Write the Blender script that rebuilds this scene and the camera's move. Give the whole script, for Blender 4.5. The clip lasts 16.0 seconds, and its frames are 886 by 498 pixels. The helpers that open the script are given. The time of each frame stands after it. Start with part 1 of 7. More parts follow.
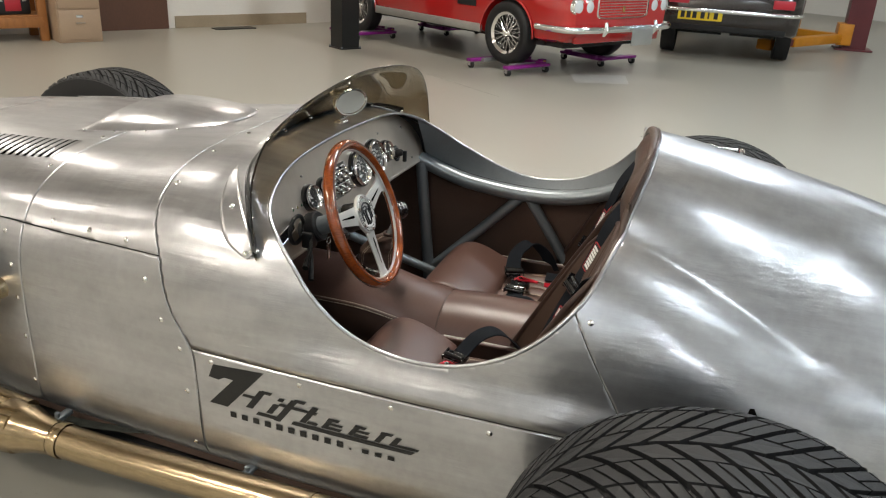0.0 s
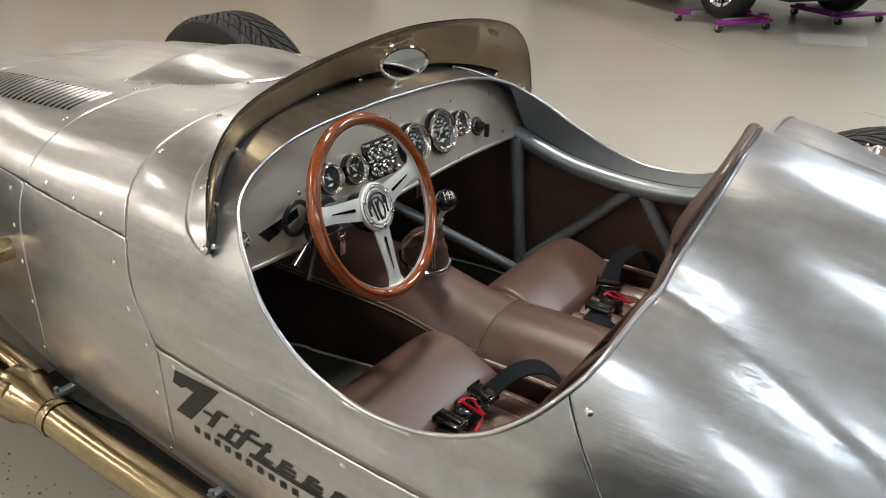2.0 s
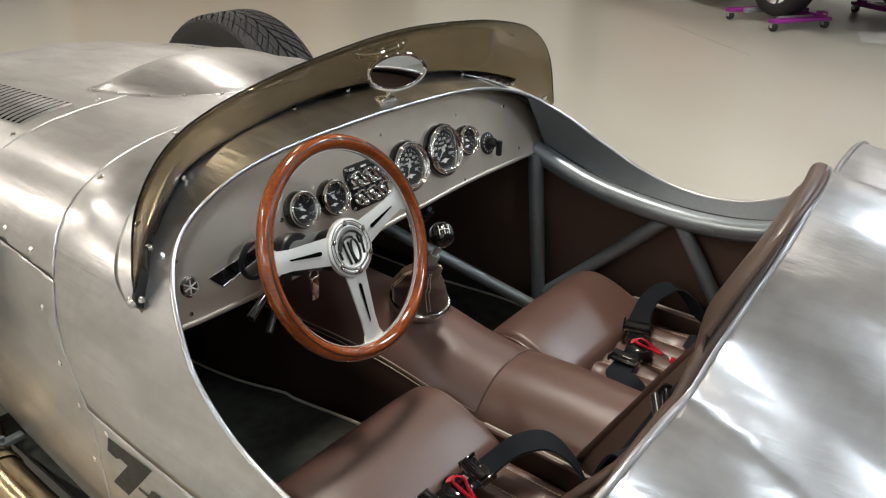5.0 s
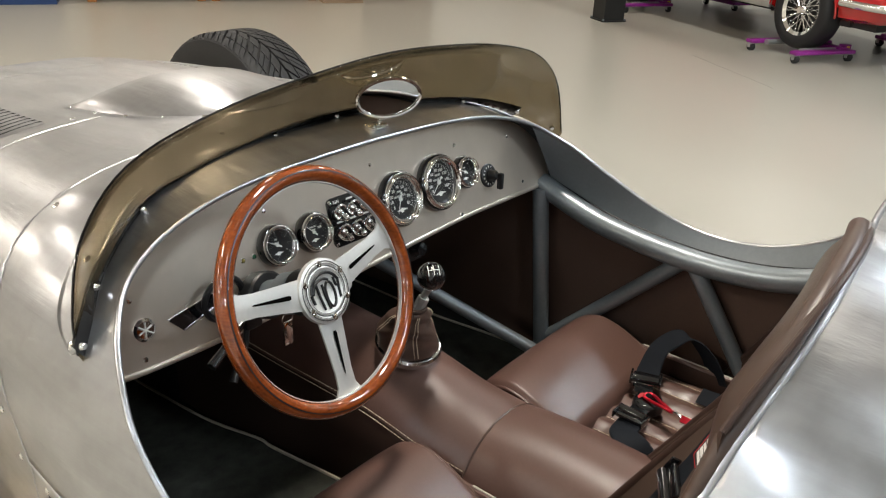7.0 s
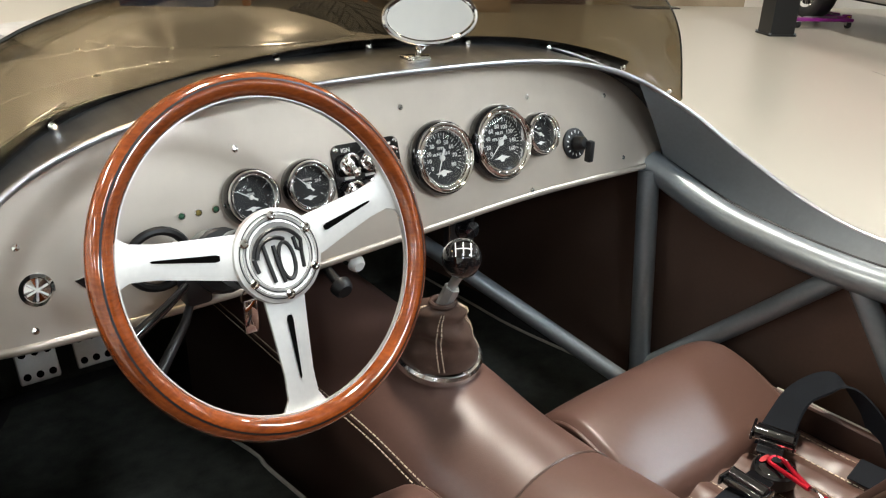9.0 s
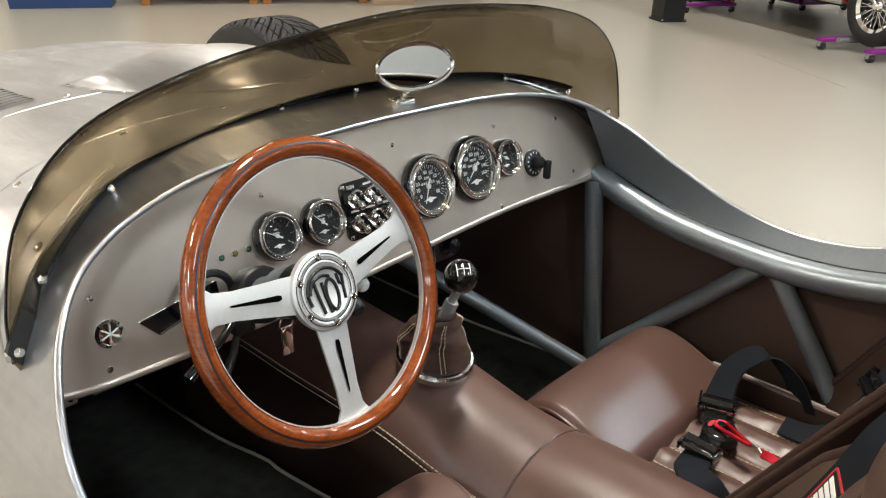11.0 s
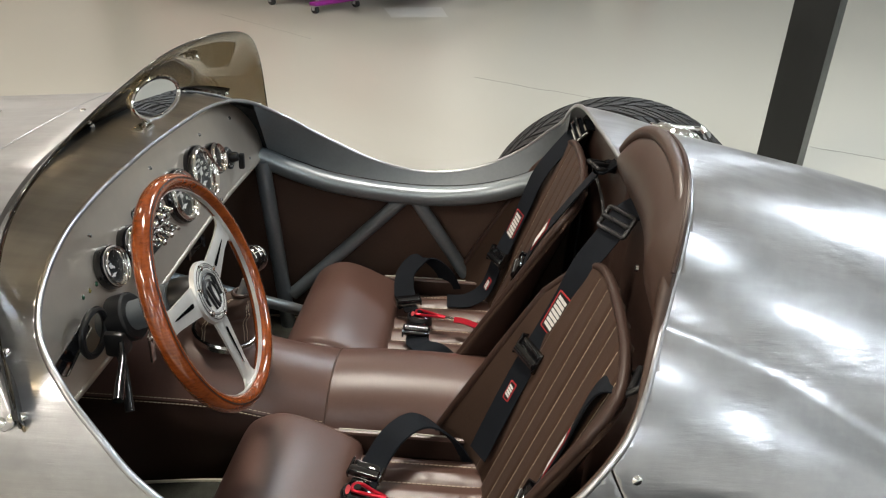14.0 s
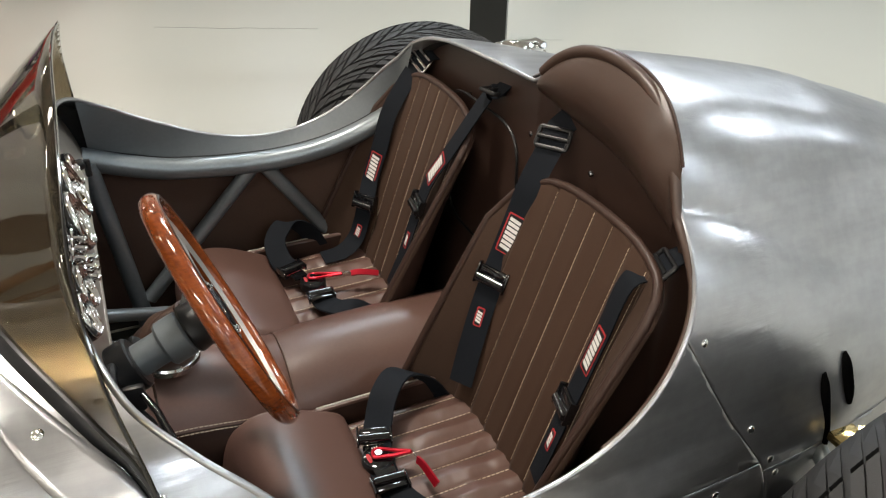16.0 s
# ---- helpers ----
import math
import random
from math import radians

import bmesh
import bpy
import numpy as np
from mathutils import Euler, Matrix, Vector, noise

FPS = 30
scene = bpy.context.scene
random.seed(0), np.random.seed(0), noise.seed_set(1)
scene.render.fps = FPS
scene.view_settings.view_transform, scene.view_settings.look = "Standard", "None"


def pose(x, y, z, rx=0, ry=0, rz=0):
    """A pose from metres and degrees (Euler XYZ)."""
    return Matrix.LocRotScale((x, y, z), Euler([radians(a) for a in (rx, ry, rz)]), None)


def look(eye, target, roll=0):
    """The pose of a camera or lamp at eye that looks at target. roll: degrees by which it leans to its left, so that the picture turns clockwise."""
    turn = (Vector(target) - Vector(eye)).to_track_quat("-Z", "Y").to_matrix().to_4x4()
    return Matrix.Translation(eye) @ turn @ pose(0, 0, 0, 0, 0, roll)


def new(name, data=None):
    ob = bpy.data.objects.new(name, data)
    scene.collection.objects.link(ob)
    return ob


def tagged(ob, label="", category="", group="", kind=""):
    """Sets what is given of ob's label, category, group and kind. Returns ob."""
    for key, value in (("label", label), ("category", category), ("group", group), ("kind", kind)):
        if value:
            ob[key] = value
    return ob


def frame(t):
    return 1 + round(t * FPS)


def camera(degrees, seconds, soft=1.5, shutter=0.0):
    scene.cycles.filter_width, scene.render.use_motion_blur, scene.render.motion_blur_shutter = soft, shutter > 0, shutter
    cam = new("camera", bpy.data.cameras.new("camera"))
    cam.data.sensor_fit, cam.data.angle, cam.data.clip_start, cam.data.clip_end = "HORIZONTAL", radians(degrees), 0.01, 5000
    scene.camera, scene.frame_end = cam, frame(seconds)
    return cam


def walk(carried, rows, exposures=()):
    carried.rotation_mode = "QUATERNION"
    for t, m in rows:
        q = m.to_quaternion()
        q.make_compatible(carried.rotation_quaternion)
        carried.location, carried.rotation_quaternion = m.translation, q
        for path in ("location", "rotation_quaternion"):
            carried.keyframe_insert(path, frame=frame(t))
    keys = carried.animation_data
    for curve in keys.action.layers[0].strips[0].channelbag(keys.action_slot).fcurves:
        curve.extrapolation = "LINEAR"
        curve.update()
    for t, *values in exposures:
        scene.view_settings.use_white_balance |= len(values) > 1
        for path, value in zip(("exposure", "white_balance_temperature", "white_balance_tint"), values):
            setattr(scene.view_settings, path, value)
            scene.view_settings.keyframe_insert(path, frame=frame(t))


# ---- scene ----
cam = camera(59.1, 16.0, soft=1.2)
EXPOSURES = [(0.0, -0.24), (1.0, -0.24), (2.5, -0.29), (3.7, -0.27), (6.0, -0.15), (7.5, 0.05), (9.0, 0.45), (11.3, 0.12), (12.5, -0.05), (14.0, -0.12), (16.0, -0.08)]
PATH = [
    (0, (0.719, -1.805, 1.366), (0.146, -0.045, 0.608), 3.0),
    (0.5, (0.784, -1.718, 1.356), (0.072, -0.018, 0.581), 2.4),
    (1, (0.801, -1.547, 1.347), (-0.015, 0.091, 0.539), 2.4),
    (1.5, (0.826, -1.401, 1.343), (-0.059, 0.176, 0.488), 1.8),
    (2, (0.876, -1.272, 1.327), (-0.142, 0.201, 0.435), 1.9),
    (2.5, (0.931, -1.159, 1.319), (-0.206, 0.204, 0.397), 2.3),
    (3, (0.914, -1.093, 1.305), (-0.254, 0.219, 0.349), 2.4),
    (3.4, (0.855, -1.002, 1.29), (-0.317, 0.294, 0.319), 2.1),
    (3.5, (0.85, -0.989, 1.296), (-0.316, 0.309, 0.319), 1.8),
    (3.7, (0.823, -0.954, 1.29), (-0.332, 0.344, 0.3), 1.4),
    (6, (0.79, -1.043, 1.293), (-0.29, 0.423, 0.467), 1.4),
    (6.5, (0.779, -0.995, 1.286), (-0.314, 0.465, 0.465), 1.8),
    (7, (0.749, -0.885, 1.267), (-0.402, 0.513, 0.417), 2.3),
    (7.5, (0.727, -0.809, 1.25), (-0.498, 0.508, 0.376), 2.6),
    (8, (0.708, -0.711, 1.194), (-0.563, 0.555, 0.309), 2.7),
    (8.5, (0.67, -0.618, 1.106), (-0.671, 0.595, 0.251), 2.5),
    (9, (0.647, -0.56, 1.062), (-0.775, 0.591, 0.255), 1.8),
    (9.2, (0.652, -0.553, 1.052), (-0.803, 0.581, 0.28), 1.0),
    (11.3, (0.658, -0.787, 1.207), (-0.528, 0.582, 0.359), 1.7),
    (11.5, (0.674, -0.829, 1.237), (-0.461, 0.582, 0.388), 2.1),
    (12, (0.698, -0.937, 1.272), (-0.31, 0.57, 0.427), 3.0),
    (12.5, (0.672, -1.063, 1.306), (-0.207, 0.527, 0.471), 3.5),
    (13, (0.631, -1.128, 1.319), (-0.109, 0.522, 0.465), 3.4),
    (13.5, (0.508, -1.163, 1.319), (0.096, 0.584, 0.436), 4.1),
    (14, (0.395, -1.196, 1.317), (0.31, 0.594, 0.427), 3.5),
    (14.5, (0.325, -1.182, 1.31), (0.45, 0.572, 0.356), 2.4),
    (15, (0.22, -1.15, 1.311), (0.553, 0.546, 0.305), 1.7),
    (15.5, (0.103, -1.142, 1.318), (0.635, 0.498, 0.306), 2.3),
    (16, (-0.057, -1.131, 1.343), (0.651, 0.436, 0.322), 1.1),
]
walk(cam, [(t, look(eye, target, roll)) for t, eye, target, roll in PATH], EXPOSURES)

# ---- light: a closed workshop with added, unseen strip lights under the ceiling ----
ROOM = pose(0, 0, 0, 0, 0, 59)          # room axes: local x runs along the rear wall, local y towards it
world = bpy.data.worlds.new("world")
scene.world = world
world.use_nodes = True
world.node_tree.nodes["Background"].inputs[0].default_value = (0.9, 0.95, 1.0, 1)
world.node_tree.nodes["Background"].inputs[1].default_value = 0.02
scene.view_settings.exposure = 0.0


# ---- materials ----
def material(name, color, rough=0.5, metal=0.0, vary=0.12, scale=6.0, fine=90.0, bump=0.0, bump_scale=120.0, rough_vary=0.1,
             stretch=(1, 1, 1), spec=0.5, coat=0.0, trans=0.0, ior=1.45, emit=None, color2=None, sheen=0.0, aniso=0.0):
    m = bpy.data.materials.new(name)
    m.use_nodes = True
    nt = m.node_tree
    b = nt.nodes["Principled BSDF"]
    c = (*color, 1)
    b.inputs["Base Color"].default_value = c
    b.inputs["Roughness"].default_value = rough
    b.inputs["Metallic"].default_value = metal
    b.inputs["Specular IOR Level"].default_value = spec
    b.inputs["IOR"].default_value = ior
    b.inputs["Coat Weight"].default_value = coat
    b.inputs["Coat Roughness"].default_value = 0.06
    b.inputs["Transmission Weight"].default_value = trans
    b.inputs["Sheen Weight"].default_value = sheen
    b.inputs["Anisotropic"].default_value = aniso
    if emit:
        b.inputs["Emission Color"].default_value = (*color, 1)
        b.inputs["Emission Strength"].default_value = emit
        return m
    tc = nt.nodes.new("ShaderNodeTexCoord")
    mp = nt.nodes.new("ShaderNodeMapping")
    mp.inputs["Scale"].default_value = stretch
    nt.links.new(tc.outputs["Object"], mp.inputs["Vector"])

    def tex(sc, detail):
        n = nt.nodes.new("ShaderNodeTexNoise")
        n.inputs["Scale"].default_value, n.inputs["Detail"].default_value = sc, detail
        nt.links.new(mp.outputs[0], n.inputs["Vector"])
        return n
    big, small = tex(scale, 4), tex(fine, 5)
    mixn = nt.nodes.new("ShaderNodeMath")
    mixn.operation = "MULTIPLY_ADD"
    mixn.inputs[1].default_value = 0.45
    nt.links.new(small.outputs[0], mixn.inputs[0])
    half = nt.nodes.new("ShaderNodeMath")
    half.operation = "MULTIPLY"
    half.inputs[1].default_value = 0.55
    nt.links.new(big.outputs[0], half.inputs[0])
    nt.links.new(half.outputs[0], mixn.inputs[2])
    if vary or color2:
        ramp = nt.nodes.new("ShaderNodeValToRGB")
        c2 = color2 or tuple(min(1, v * (1 + vary)) for v in color)
        c1 = color if color2 else tuple(v * (1 - vary) for v in color)
        ramp.color_ramp.elements[0].position, ramp.color_ramp.elements[1].position = 0.35, 0.65
        ramp.color_ramp.elements[0].color, ramp.color_ramp.elements[1].color = (*c1, 1), (*c2, 1)
        nt.links.new(mixn.outputs[0], ramp.inputs[0])
        nt.links.new(ramp.outputs[0], b.inputs["Base Color"])
    if rough_vary:
        mr = nt.nodes.new("ShaderNodeMapRange")
        mr.inputs[1].default_value, mr.inputs[2].default_value = 0.3, 0.7
        mr.inputs[3].default_value = max(0.29 if rough >= 0.29 else 0.02, rough - rough_vary)
        mr.inputs[4].default_value = min(1 if rough >= 0.29 else 0.26, rough + rough_vary)
        nt.links.new(mixn.outputs[0], mr.inputs[0])
        nt.links.new(mr.outputs[0], b.inputs["Roughness"])
    if bump:
        bt = tex(bump_scale, 3)
        bn = nt.nodes.new("ShaderNodeBump")
        bn.inputs["Strength"].default_value, bn.inputs["Distance"].default_value = bump, 0.002
        nt.links.new(bt.outputs[0], bn.inputs["Height"])
        nt.links.new(bn.outputs[0], b.inputs["Normal"])
    return m


def brushed_aluminium(name, color, rough, spread, cloud, scratch=0.0, low=0.66, gloss=0.0, metal=0.9):
    """Hand-finished sheet aluminium: cloudy polish patches, fine scratches in two directions and, with gloss, a share of brighter polish."""
    m = bpy.data.materials.new(name)
    m.use_nodes = True
    nt = m.node_tree
    b = nt.nodes["Principled BSDF"]
    b.inputs["Metallic"].default_value = metal
    tc = nt.nodes.new("ShaderNodeTexCoord")

    def tex(sc, detail, stretch=(1, 1, 1), turn=0.0, rough_n=0.55):
        mp = nt.nodes.new("ShaderNodeMapping")
        mp.inputs["Scale"].default_value, mp.inputs["Rotation"].default_value = stretch, (turn, turn * 0.6, turn)
        nt.links.new(tc.outputs["Object"], mp.inputs["Vector"])
        n = nt.nodes.new("ShaderNodeTexNoise")
        n.inputs["Scale"].default_value, n.inputs["Detail"].default_value, n.inputs["Roughness"].default_value = sc, detail, rough_n
        nt.links.new(mp.outputs[0], n.inputs["Vector"])
        return n.outputs[0]

    def rng(src, a, b_, c, d):
        r = nt.nodes.new("ShaderNodeMapRange")
        for i, v in enumerate((a, b_, c, d)):
            r.inputs[1 + i].default_value = v
        nt.links.new(src, r.inputs[0])
        return r.outputs[0]

    def calc(op, p, q):
        a = nt.nodes.new("ShaderNodeMath")
        a.operation = op
        for k, v in enumerate((p, q)):
            if isinstance(v, float):
                a.inputs[k].default_value = v
            else:
                nt.links.new(v, a.inputs[k])
        return a.outputs[0]
    clouds = tex(cloud, 6, (0.7, 1.5, 1.5), 0.4, 0.66)
    smears = tex(7, 4, (0.35, 1.6, 1.0), 0.5)
    rub = calc("ADD", tex(26, 3, (0.16, 2.4, 2.4), 0.45), tex(30, 3, (1.7, 0.25, 1.3), -0.8))
    r = calc("ADD", rng(clouds, 0.3, 0.7, rough - spread, rough + spread), rng(smears, 0.3, 0.7, -spread * 0.7, spread * 0.7))
    r = calc("MAXIMUM", calc("ADD", r, rng(rub, 0.75, 1.25, -0.03, 0.03)), 0.29)
    nt.links.new(r, b.inputs["Roughness"])
    tone = calc("ADD", rng(clouds, 0.34, 0.66, 0.0, 0.75), rng(rub, 0.80, 1.20, 0.0, 0.25))
    ramp = nt.nodes.new("ShaderNodeValToRGB")
    ramp.color_ramp.elements[0].position, ramp.color_ramp.elements[1].position = 0.15, 0.85
    ramp.color_ramp.elements[0].color = (*(v * low for v in color), 1)
    ramp.color_ramp.elements[1].color = (*color, 1)
    nt.links.new(tone, ramp.inputs[0])
    nt.links.new(ramp.outputs[0], b.inputs["Base Color"])
    normal = None
    if scratch:
        bn = nt.nodes.new("ShaderNodeBump")
        bn.inputs["Strength"].default_value, bn.inputs["Distance"].default_value = scratch, 0.002
        lines = calc("MULTIPLY", tex(60, 5, (0.10, 1.8, 2.6), 0.85), rng(tex(6, 3, (1, 1, 1), 1.3), 0.40, 0.62, 0.15, 1.0))
        nt.links.new(lines, bn.inputs["Height"])
        beat = nt.nodes.new("ShaderNodeBump")
        beat.inputs["Strength"].default_value, beat.inputs["Distance"].default_value = 1.0, 0.003
        waves = calc("ADD", tex(5.5, 2, (0.5, 1.5, 1.5), 0.2), calc("MULTIPLY", tex(17, 2, (0.6, 1.4, 1.4), -0.5), 0.30))
        nt.links.new(waves, beat.inputs["Height"])
        nt.links.new(beat.outputs[0], bn.inputs["Normal"])
        normal = bn.outputs[0]
        nt.links.new(normal, b.inputs["Normal"])
    if gloss:
        p = nt.nodes.new("ShaderNodeBsdfPrincipled")
        p.inputs["Metallic"].default_value = 0.95
        nt.links.new(ramp.outputs[0], p.inputs["Base Color"])
        nt.links.new(rng(rub, 0.75, 1.25, 0.13, 0.21), p.inputs["Roughness"])
        if normal:
            nt.links.new(normal, p.inputs["Normal"])
        mix = nt.nodes.new("ShaderNodeMixShader")
        nt.links.new(rng(calc("ADD", clouds, smears), 0.72, 1.28, gloss * 0.4, min(1.0, gloss * 1.6)), mix.inputs[0])
        nt.links.new(b.outputs[0], mix.inputs[1])
        nt.links.new(p.outputs[0], mix.inputs[2])
        nt.links.new(mix.outputs[0], nt.nodes["Material Output"].inputs["Surface"])
    return m


ALU = brushed_aluminium("body aluminium", (0.568, 0.572, 0.592), 0.325, 0.03, 7.0, 0.30, 0.74, 0.30)
ALU_DASH = brushed_aluminium("satin aluminium", (0.60, 0.53, 0.455), 0.36, 0.02, 12.0, 0.0, 0.94, 0.12, 0.62)
ALU_SPOKE = material("brushed spoke aluminium", (0.68, 0.67, 0.645), 0.48, 0.75, 0.05, 20, 200, rough_vary=0.06)
POLISHED = material("polished edge", (0.85, 0.85, 0.84), 0.16, 1.0, 0.05, 30, 200, rough_vary=0.05)
CHROME = material("chrome", (0.88, 0.88, 0.88), 0.05, 1.0, 0.0, rough_vary=0.02)
STEEL = material("grey painted tube", (0.24, 0.27, 0.29), 0.35, 0.6, 0.08, 14, 160, 0.04, 300, 0.05, coat=0.2)
PANEL_GREY = material("grey painted panel", (0.15, 0.165, 0.175), 0.50, 0.25, 0.08, 10, 140, 0.03, 300, 0.05)
LEATHER_PAD = material("headrest leather", (0.056, 0.032, 0.023), 0.38, 0, 0.07, 7, 160, 0.10, 700, 0.04, spec=0.6)
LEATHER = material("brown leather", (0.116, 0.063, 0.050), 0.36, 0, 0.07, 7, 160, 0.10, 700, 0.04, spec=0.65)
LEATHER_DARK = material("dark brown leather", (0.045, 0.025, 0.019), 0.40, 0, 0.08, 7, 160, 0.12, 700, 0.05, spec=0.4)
LEATHER_BOOT = material("soft brown leather", (0.085, 0.052, 0.040), 0.33, 0, 0.12, 20, 160, 0.15, 500, 0.05, spec=0.6)
SUEDE = material("dark brown suede", (0.048, 0.027, 0.018), 0.7, 0, 0.12, 18, 260, 0.10, 800, 0.05, spec=0.2, sheen=0.05)
TRIM = material("brown side trim", (0.088, 0.052, 0.038), 0.55, 0, 0.08, 9, 200, 0.08, 600, 0.05, spec=0.3, sheen=0.1)
SUEDE_PANEL = material("brown suede panel", (0.058, 0.032, 0.021), 0.55, 0, 0.08, 18, 260, 0.10, 800, 0.05, spec=0.25, sheen=0.03)
STITCH = material("tan thread", (0.60, 0.50, 0.38), 0.8, 0, 0.1)
PIPING = material("pale piping", (0.55, 0.52, 0.44), 0.7, 0, 0.1)
CARPET = material("charcoal carpet", (0.055, 0.057, 0.049), 0.95, 0, 0.35, 30, 500, 0.5, 900, 0.02, spec=0.1)
BLACK = material("black plastic", (0.012, 0.012, 0.013), 0.35, 0, 0.1, 20, 200, 0.02, 300, 0.08)
HOLE = material("dark hole", (0.003, 0.003, 0.003), 0.9, spec=0.0)
BLACK_GLOSS = material("gloss black", (0.006, 0.006, 0.007), 0.07, 0, 0.0, rough_vary=0.02, coat=1.0)
WEB = material("black belt webbing", (0.010, 0.012, 0.016), 0.75, 0, 0.12, 20, 300, 0.2, 900, 0.05, spec=0.15)
RED = material("red anodised metal", (0.50, 0.012, 0.03), 0.33, 0.6, 0.08, 20, 100)
RED_LABEL = material("red woven label", (0.42, 0.03, 0.035), 0.7, 0, 0.08)
WHITE_MARK = material("white print", (0.78, 0.77, 0.74), 0.6, 0, 0.04)
DARK_MARK = material("charcoal vinyl", (0.012, 0.012, 0.012), 0.5, 0, 0.1, 20, 100)
RUBBER = material("tyre rubber", (0.019, 0.019, 0.020), 0.58, 0, 0.18, 8, 140, 0.15, 500, 0.08, spec=0.35)
# darker than the tread blocks: shade of the grooves is in this colour
RUBBER_SIDE_SHADE = material("tyre sidewall and groove shade", (0.009, 0.009, 0.010), 0.55, 0, 0.15, 8, 140, 0.1, 500, 0.08)
BRASS = material("heat-tinted exhaust steel", (0.44, 0.345, 0.215), 0.22, 1.0, 0.24, 7, 80, 0.02, 200, 0.06, stretch=(0.4, 2, 2))
GOLD = material("gold anodised fitting", (0.62, 0.46, 0.20), 0.2, 1.0, 0.08)
GREEN_LENS = material("green lens", (0.05, 0.14, 0.08), 0.1, 0, 0.0, rough_vary=0)
AMBER_LENS = material("amber lens", (0.24, 0.19, 0.06), 0.1, 0, 0.0, rough_vary=0)
UNDER = material("dark underside", (0.02, 0.02, 0.02), 0.8)
FLOOR_PAINT = material("grey floor paint", (0.358, 0.34, 0.290), 0.30, 0, 0.02, 0.9, 3, 0, 30, 0.02, spec=0.5)
SPECK = material("dark floor speck", (0.06, 0.06, 0.055), 0.7)
WALL_WHITE = material("white wall paint", (0.74, 0.725, 0.69), 0.7, 0, 0.04, 2, 60, 0.05, 200, 0.05)
SKIRT = material("tan skirting", (0.33, 0.27, 0.19), 0.55, 0, 0.1, 4, 60)
DOOR_BROWN = material("brown door", (0.115, 0.055, 0.035), 0.45, 0, 0.1, 4, 60, stretch=(1, 1, 0.3))
CEIL = material("unseen buff ceiling", (0.50, 0.47, 0.44), 0.8, 0, 0.06, 1.5, 40)
LIGHT_WARM = material("warm white diffuser", (1.0, 0.93, 0.83), emit=4.0)
LIGHT_COOL = material("cool white diffuser", (0.86, 0.94, 1.0), emit=2.5)
WOOD_ORANGE = material("orange stained timber", (0.36, 0.15, 0.045), 0.5, 0, 0.2, 6, 60, 0.05, 120, stretch=(4, 1, 1))
CABINET_TAN = material("tan enamelled steel", (0.40, 0.29, 0.20), 0.45, 0, 0.05, 4, 80)
CAR_RED = material("red car paint", (0.42, 0.012, 0.012), 0.22, 0, 0.05, 3, 60, rough_vary=0.04, coat=1.0)
CAR_BROWN = material("dark brown car paint", (0.016, 0.009, 0.007), 0.2, 0, 0.08, 3, 60, rough_vary=0.04, coat=1.0)
SILL = material("satin grey sill", (0.35, 0.34, 0.32), 0.4, 0.5, 0.08)
PURPLE = material("purple powder coat", (0.22, 0.015, 0.20), 0.35, 0, 0.08)
LIFT_ORANGE = material("orange lift paint", (0.62, 0.24, 0.015), 0.4, 0, 0.1, 8, 60)
LIFT_MAROON = material("maroon lift paint", (0.12, 0.022, 0.026), 0.4, 0, 0.1, 5, 60)
POST_BLACK = material("black painted steel", (0.012, 0.013, 0.013), 0.35, 0, 0.1, 4, 60)
PLATE_YELLOW = material("yellow plate", (0.72, 0.52, 0.02), 0.4, 0, 0.03)
PLATE_GREY = material("grey metal plate", (0.45, 0.46, 0.45), 0.35, 0.7, 0.1)
LAMP_GLASS = material("lamp lens", (0.75, 0.77, 0.78), 0.15, 0.2, 0.06)
RED_CASE = material("red plastic", (0.42, 0.02, 0.035), 0.4, 0, 0.06)
BLUE_CASE = material("blue plastic", (0.02, 0.05, 0.16), 0.4, 0, 0.06)


def wood_material():
    m = material("varnished mahogany", (0.125, 0.026, 0.006), 0.12, 0, 0.25, 10, 120, 0.0, coat=1.0, rough_vary=0.03, stretch=(1, 1, 3), color2=(0.29, 0.066, 0.013))
    return m


def glass_material(name, tint, rough, ior=1.45):
    m = bpy.data.materials.new(name)
    m.use_nodes = True
    nt = m.node_tree
    out = nt.nodes["Material Output"]
    gl = nt.nodes.new("ShaderNodeBsdfGlossy")
    gl.inputs["Roughness"].default_value = rough
    gl.inputs["Color"].default_value = (0.9, 0.9, 0.9, 1)
    tr = nt.nodes.new("ShaderNodeBsdfTransparent")
    tr.inputs["Color"].default_value = (*tint, 1)
    lw = nt.nodes.new("ShaderNodeLayerWeight")
    lw.inputs["Blend"].default_value = 0.5
    pw = nt.nodes.new("ShaderNodeMath")
    pw.operation, pw.inputs[1].default_value = "POWER", 5.0
    nt.links.new(lw.outputs["Facing"], pw.inputs[0])
    fr = nt.nodes.new("ShaderNodeMath")
    fr.operation, fr.inputs[1].default_value, fr.inputs[2].default_value = "MULTIPLY_ADD", 0.95, ((ior - 1) / (ior + 1)) ** 2
    nt.links.new(pw.outputs[0], fr.inputs[0])
    mix = nt.nodes.new("ShaderNodeMixShader")
    nt.links.new(fr.outputs[0], mix.inputs[0])
    nt.links.new(tr.outputs[0], mix.inputs[1])
    nt.links.new(gl.outputs[0], mix.inputs[2])
    nt.links.new(mix.outputs[0], out.inputs["Surface"])
    return m


MAHOGANY = wood_material()
TINTED = glass_material("smoked acrylic", (0.49, 0.445, 0.36), 0.03, 1.5)
CLEAR = glass_material("clear glass", (0.95, 0.96, 0.96), 0.02, 1.45)


# ---- mesh tools ----
def unit(v):
    v = np.asarray(v, float)
    return v / (np.linalg.norm(v) or 1.0)


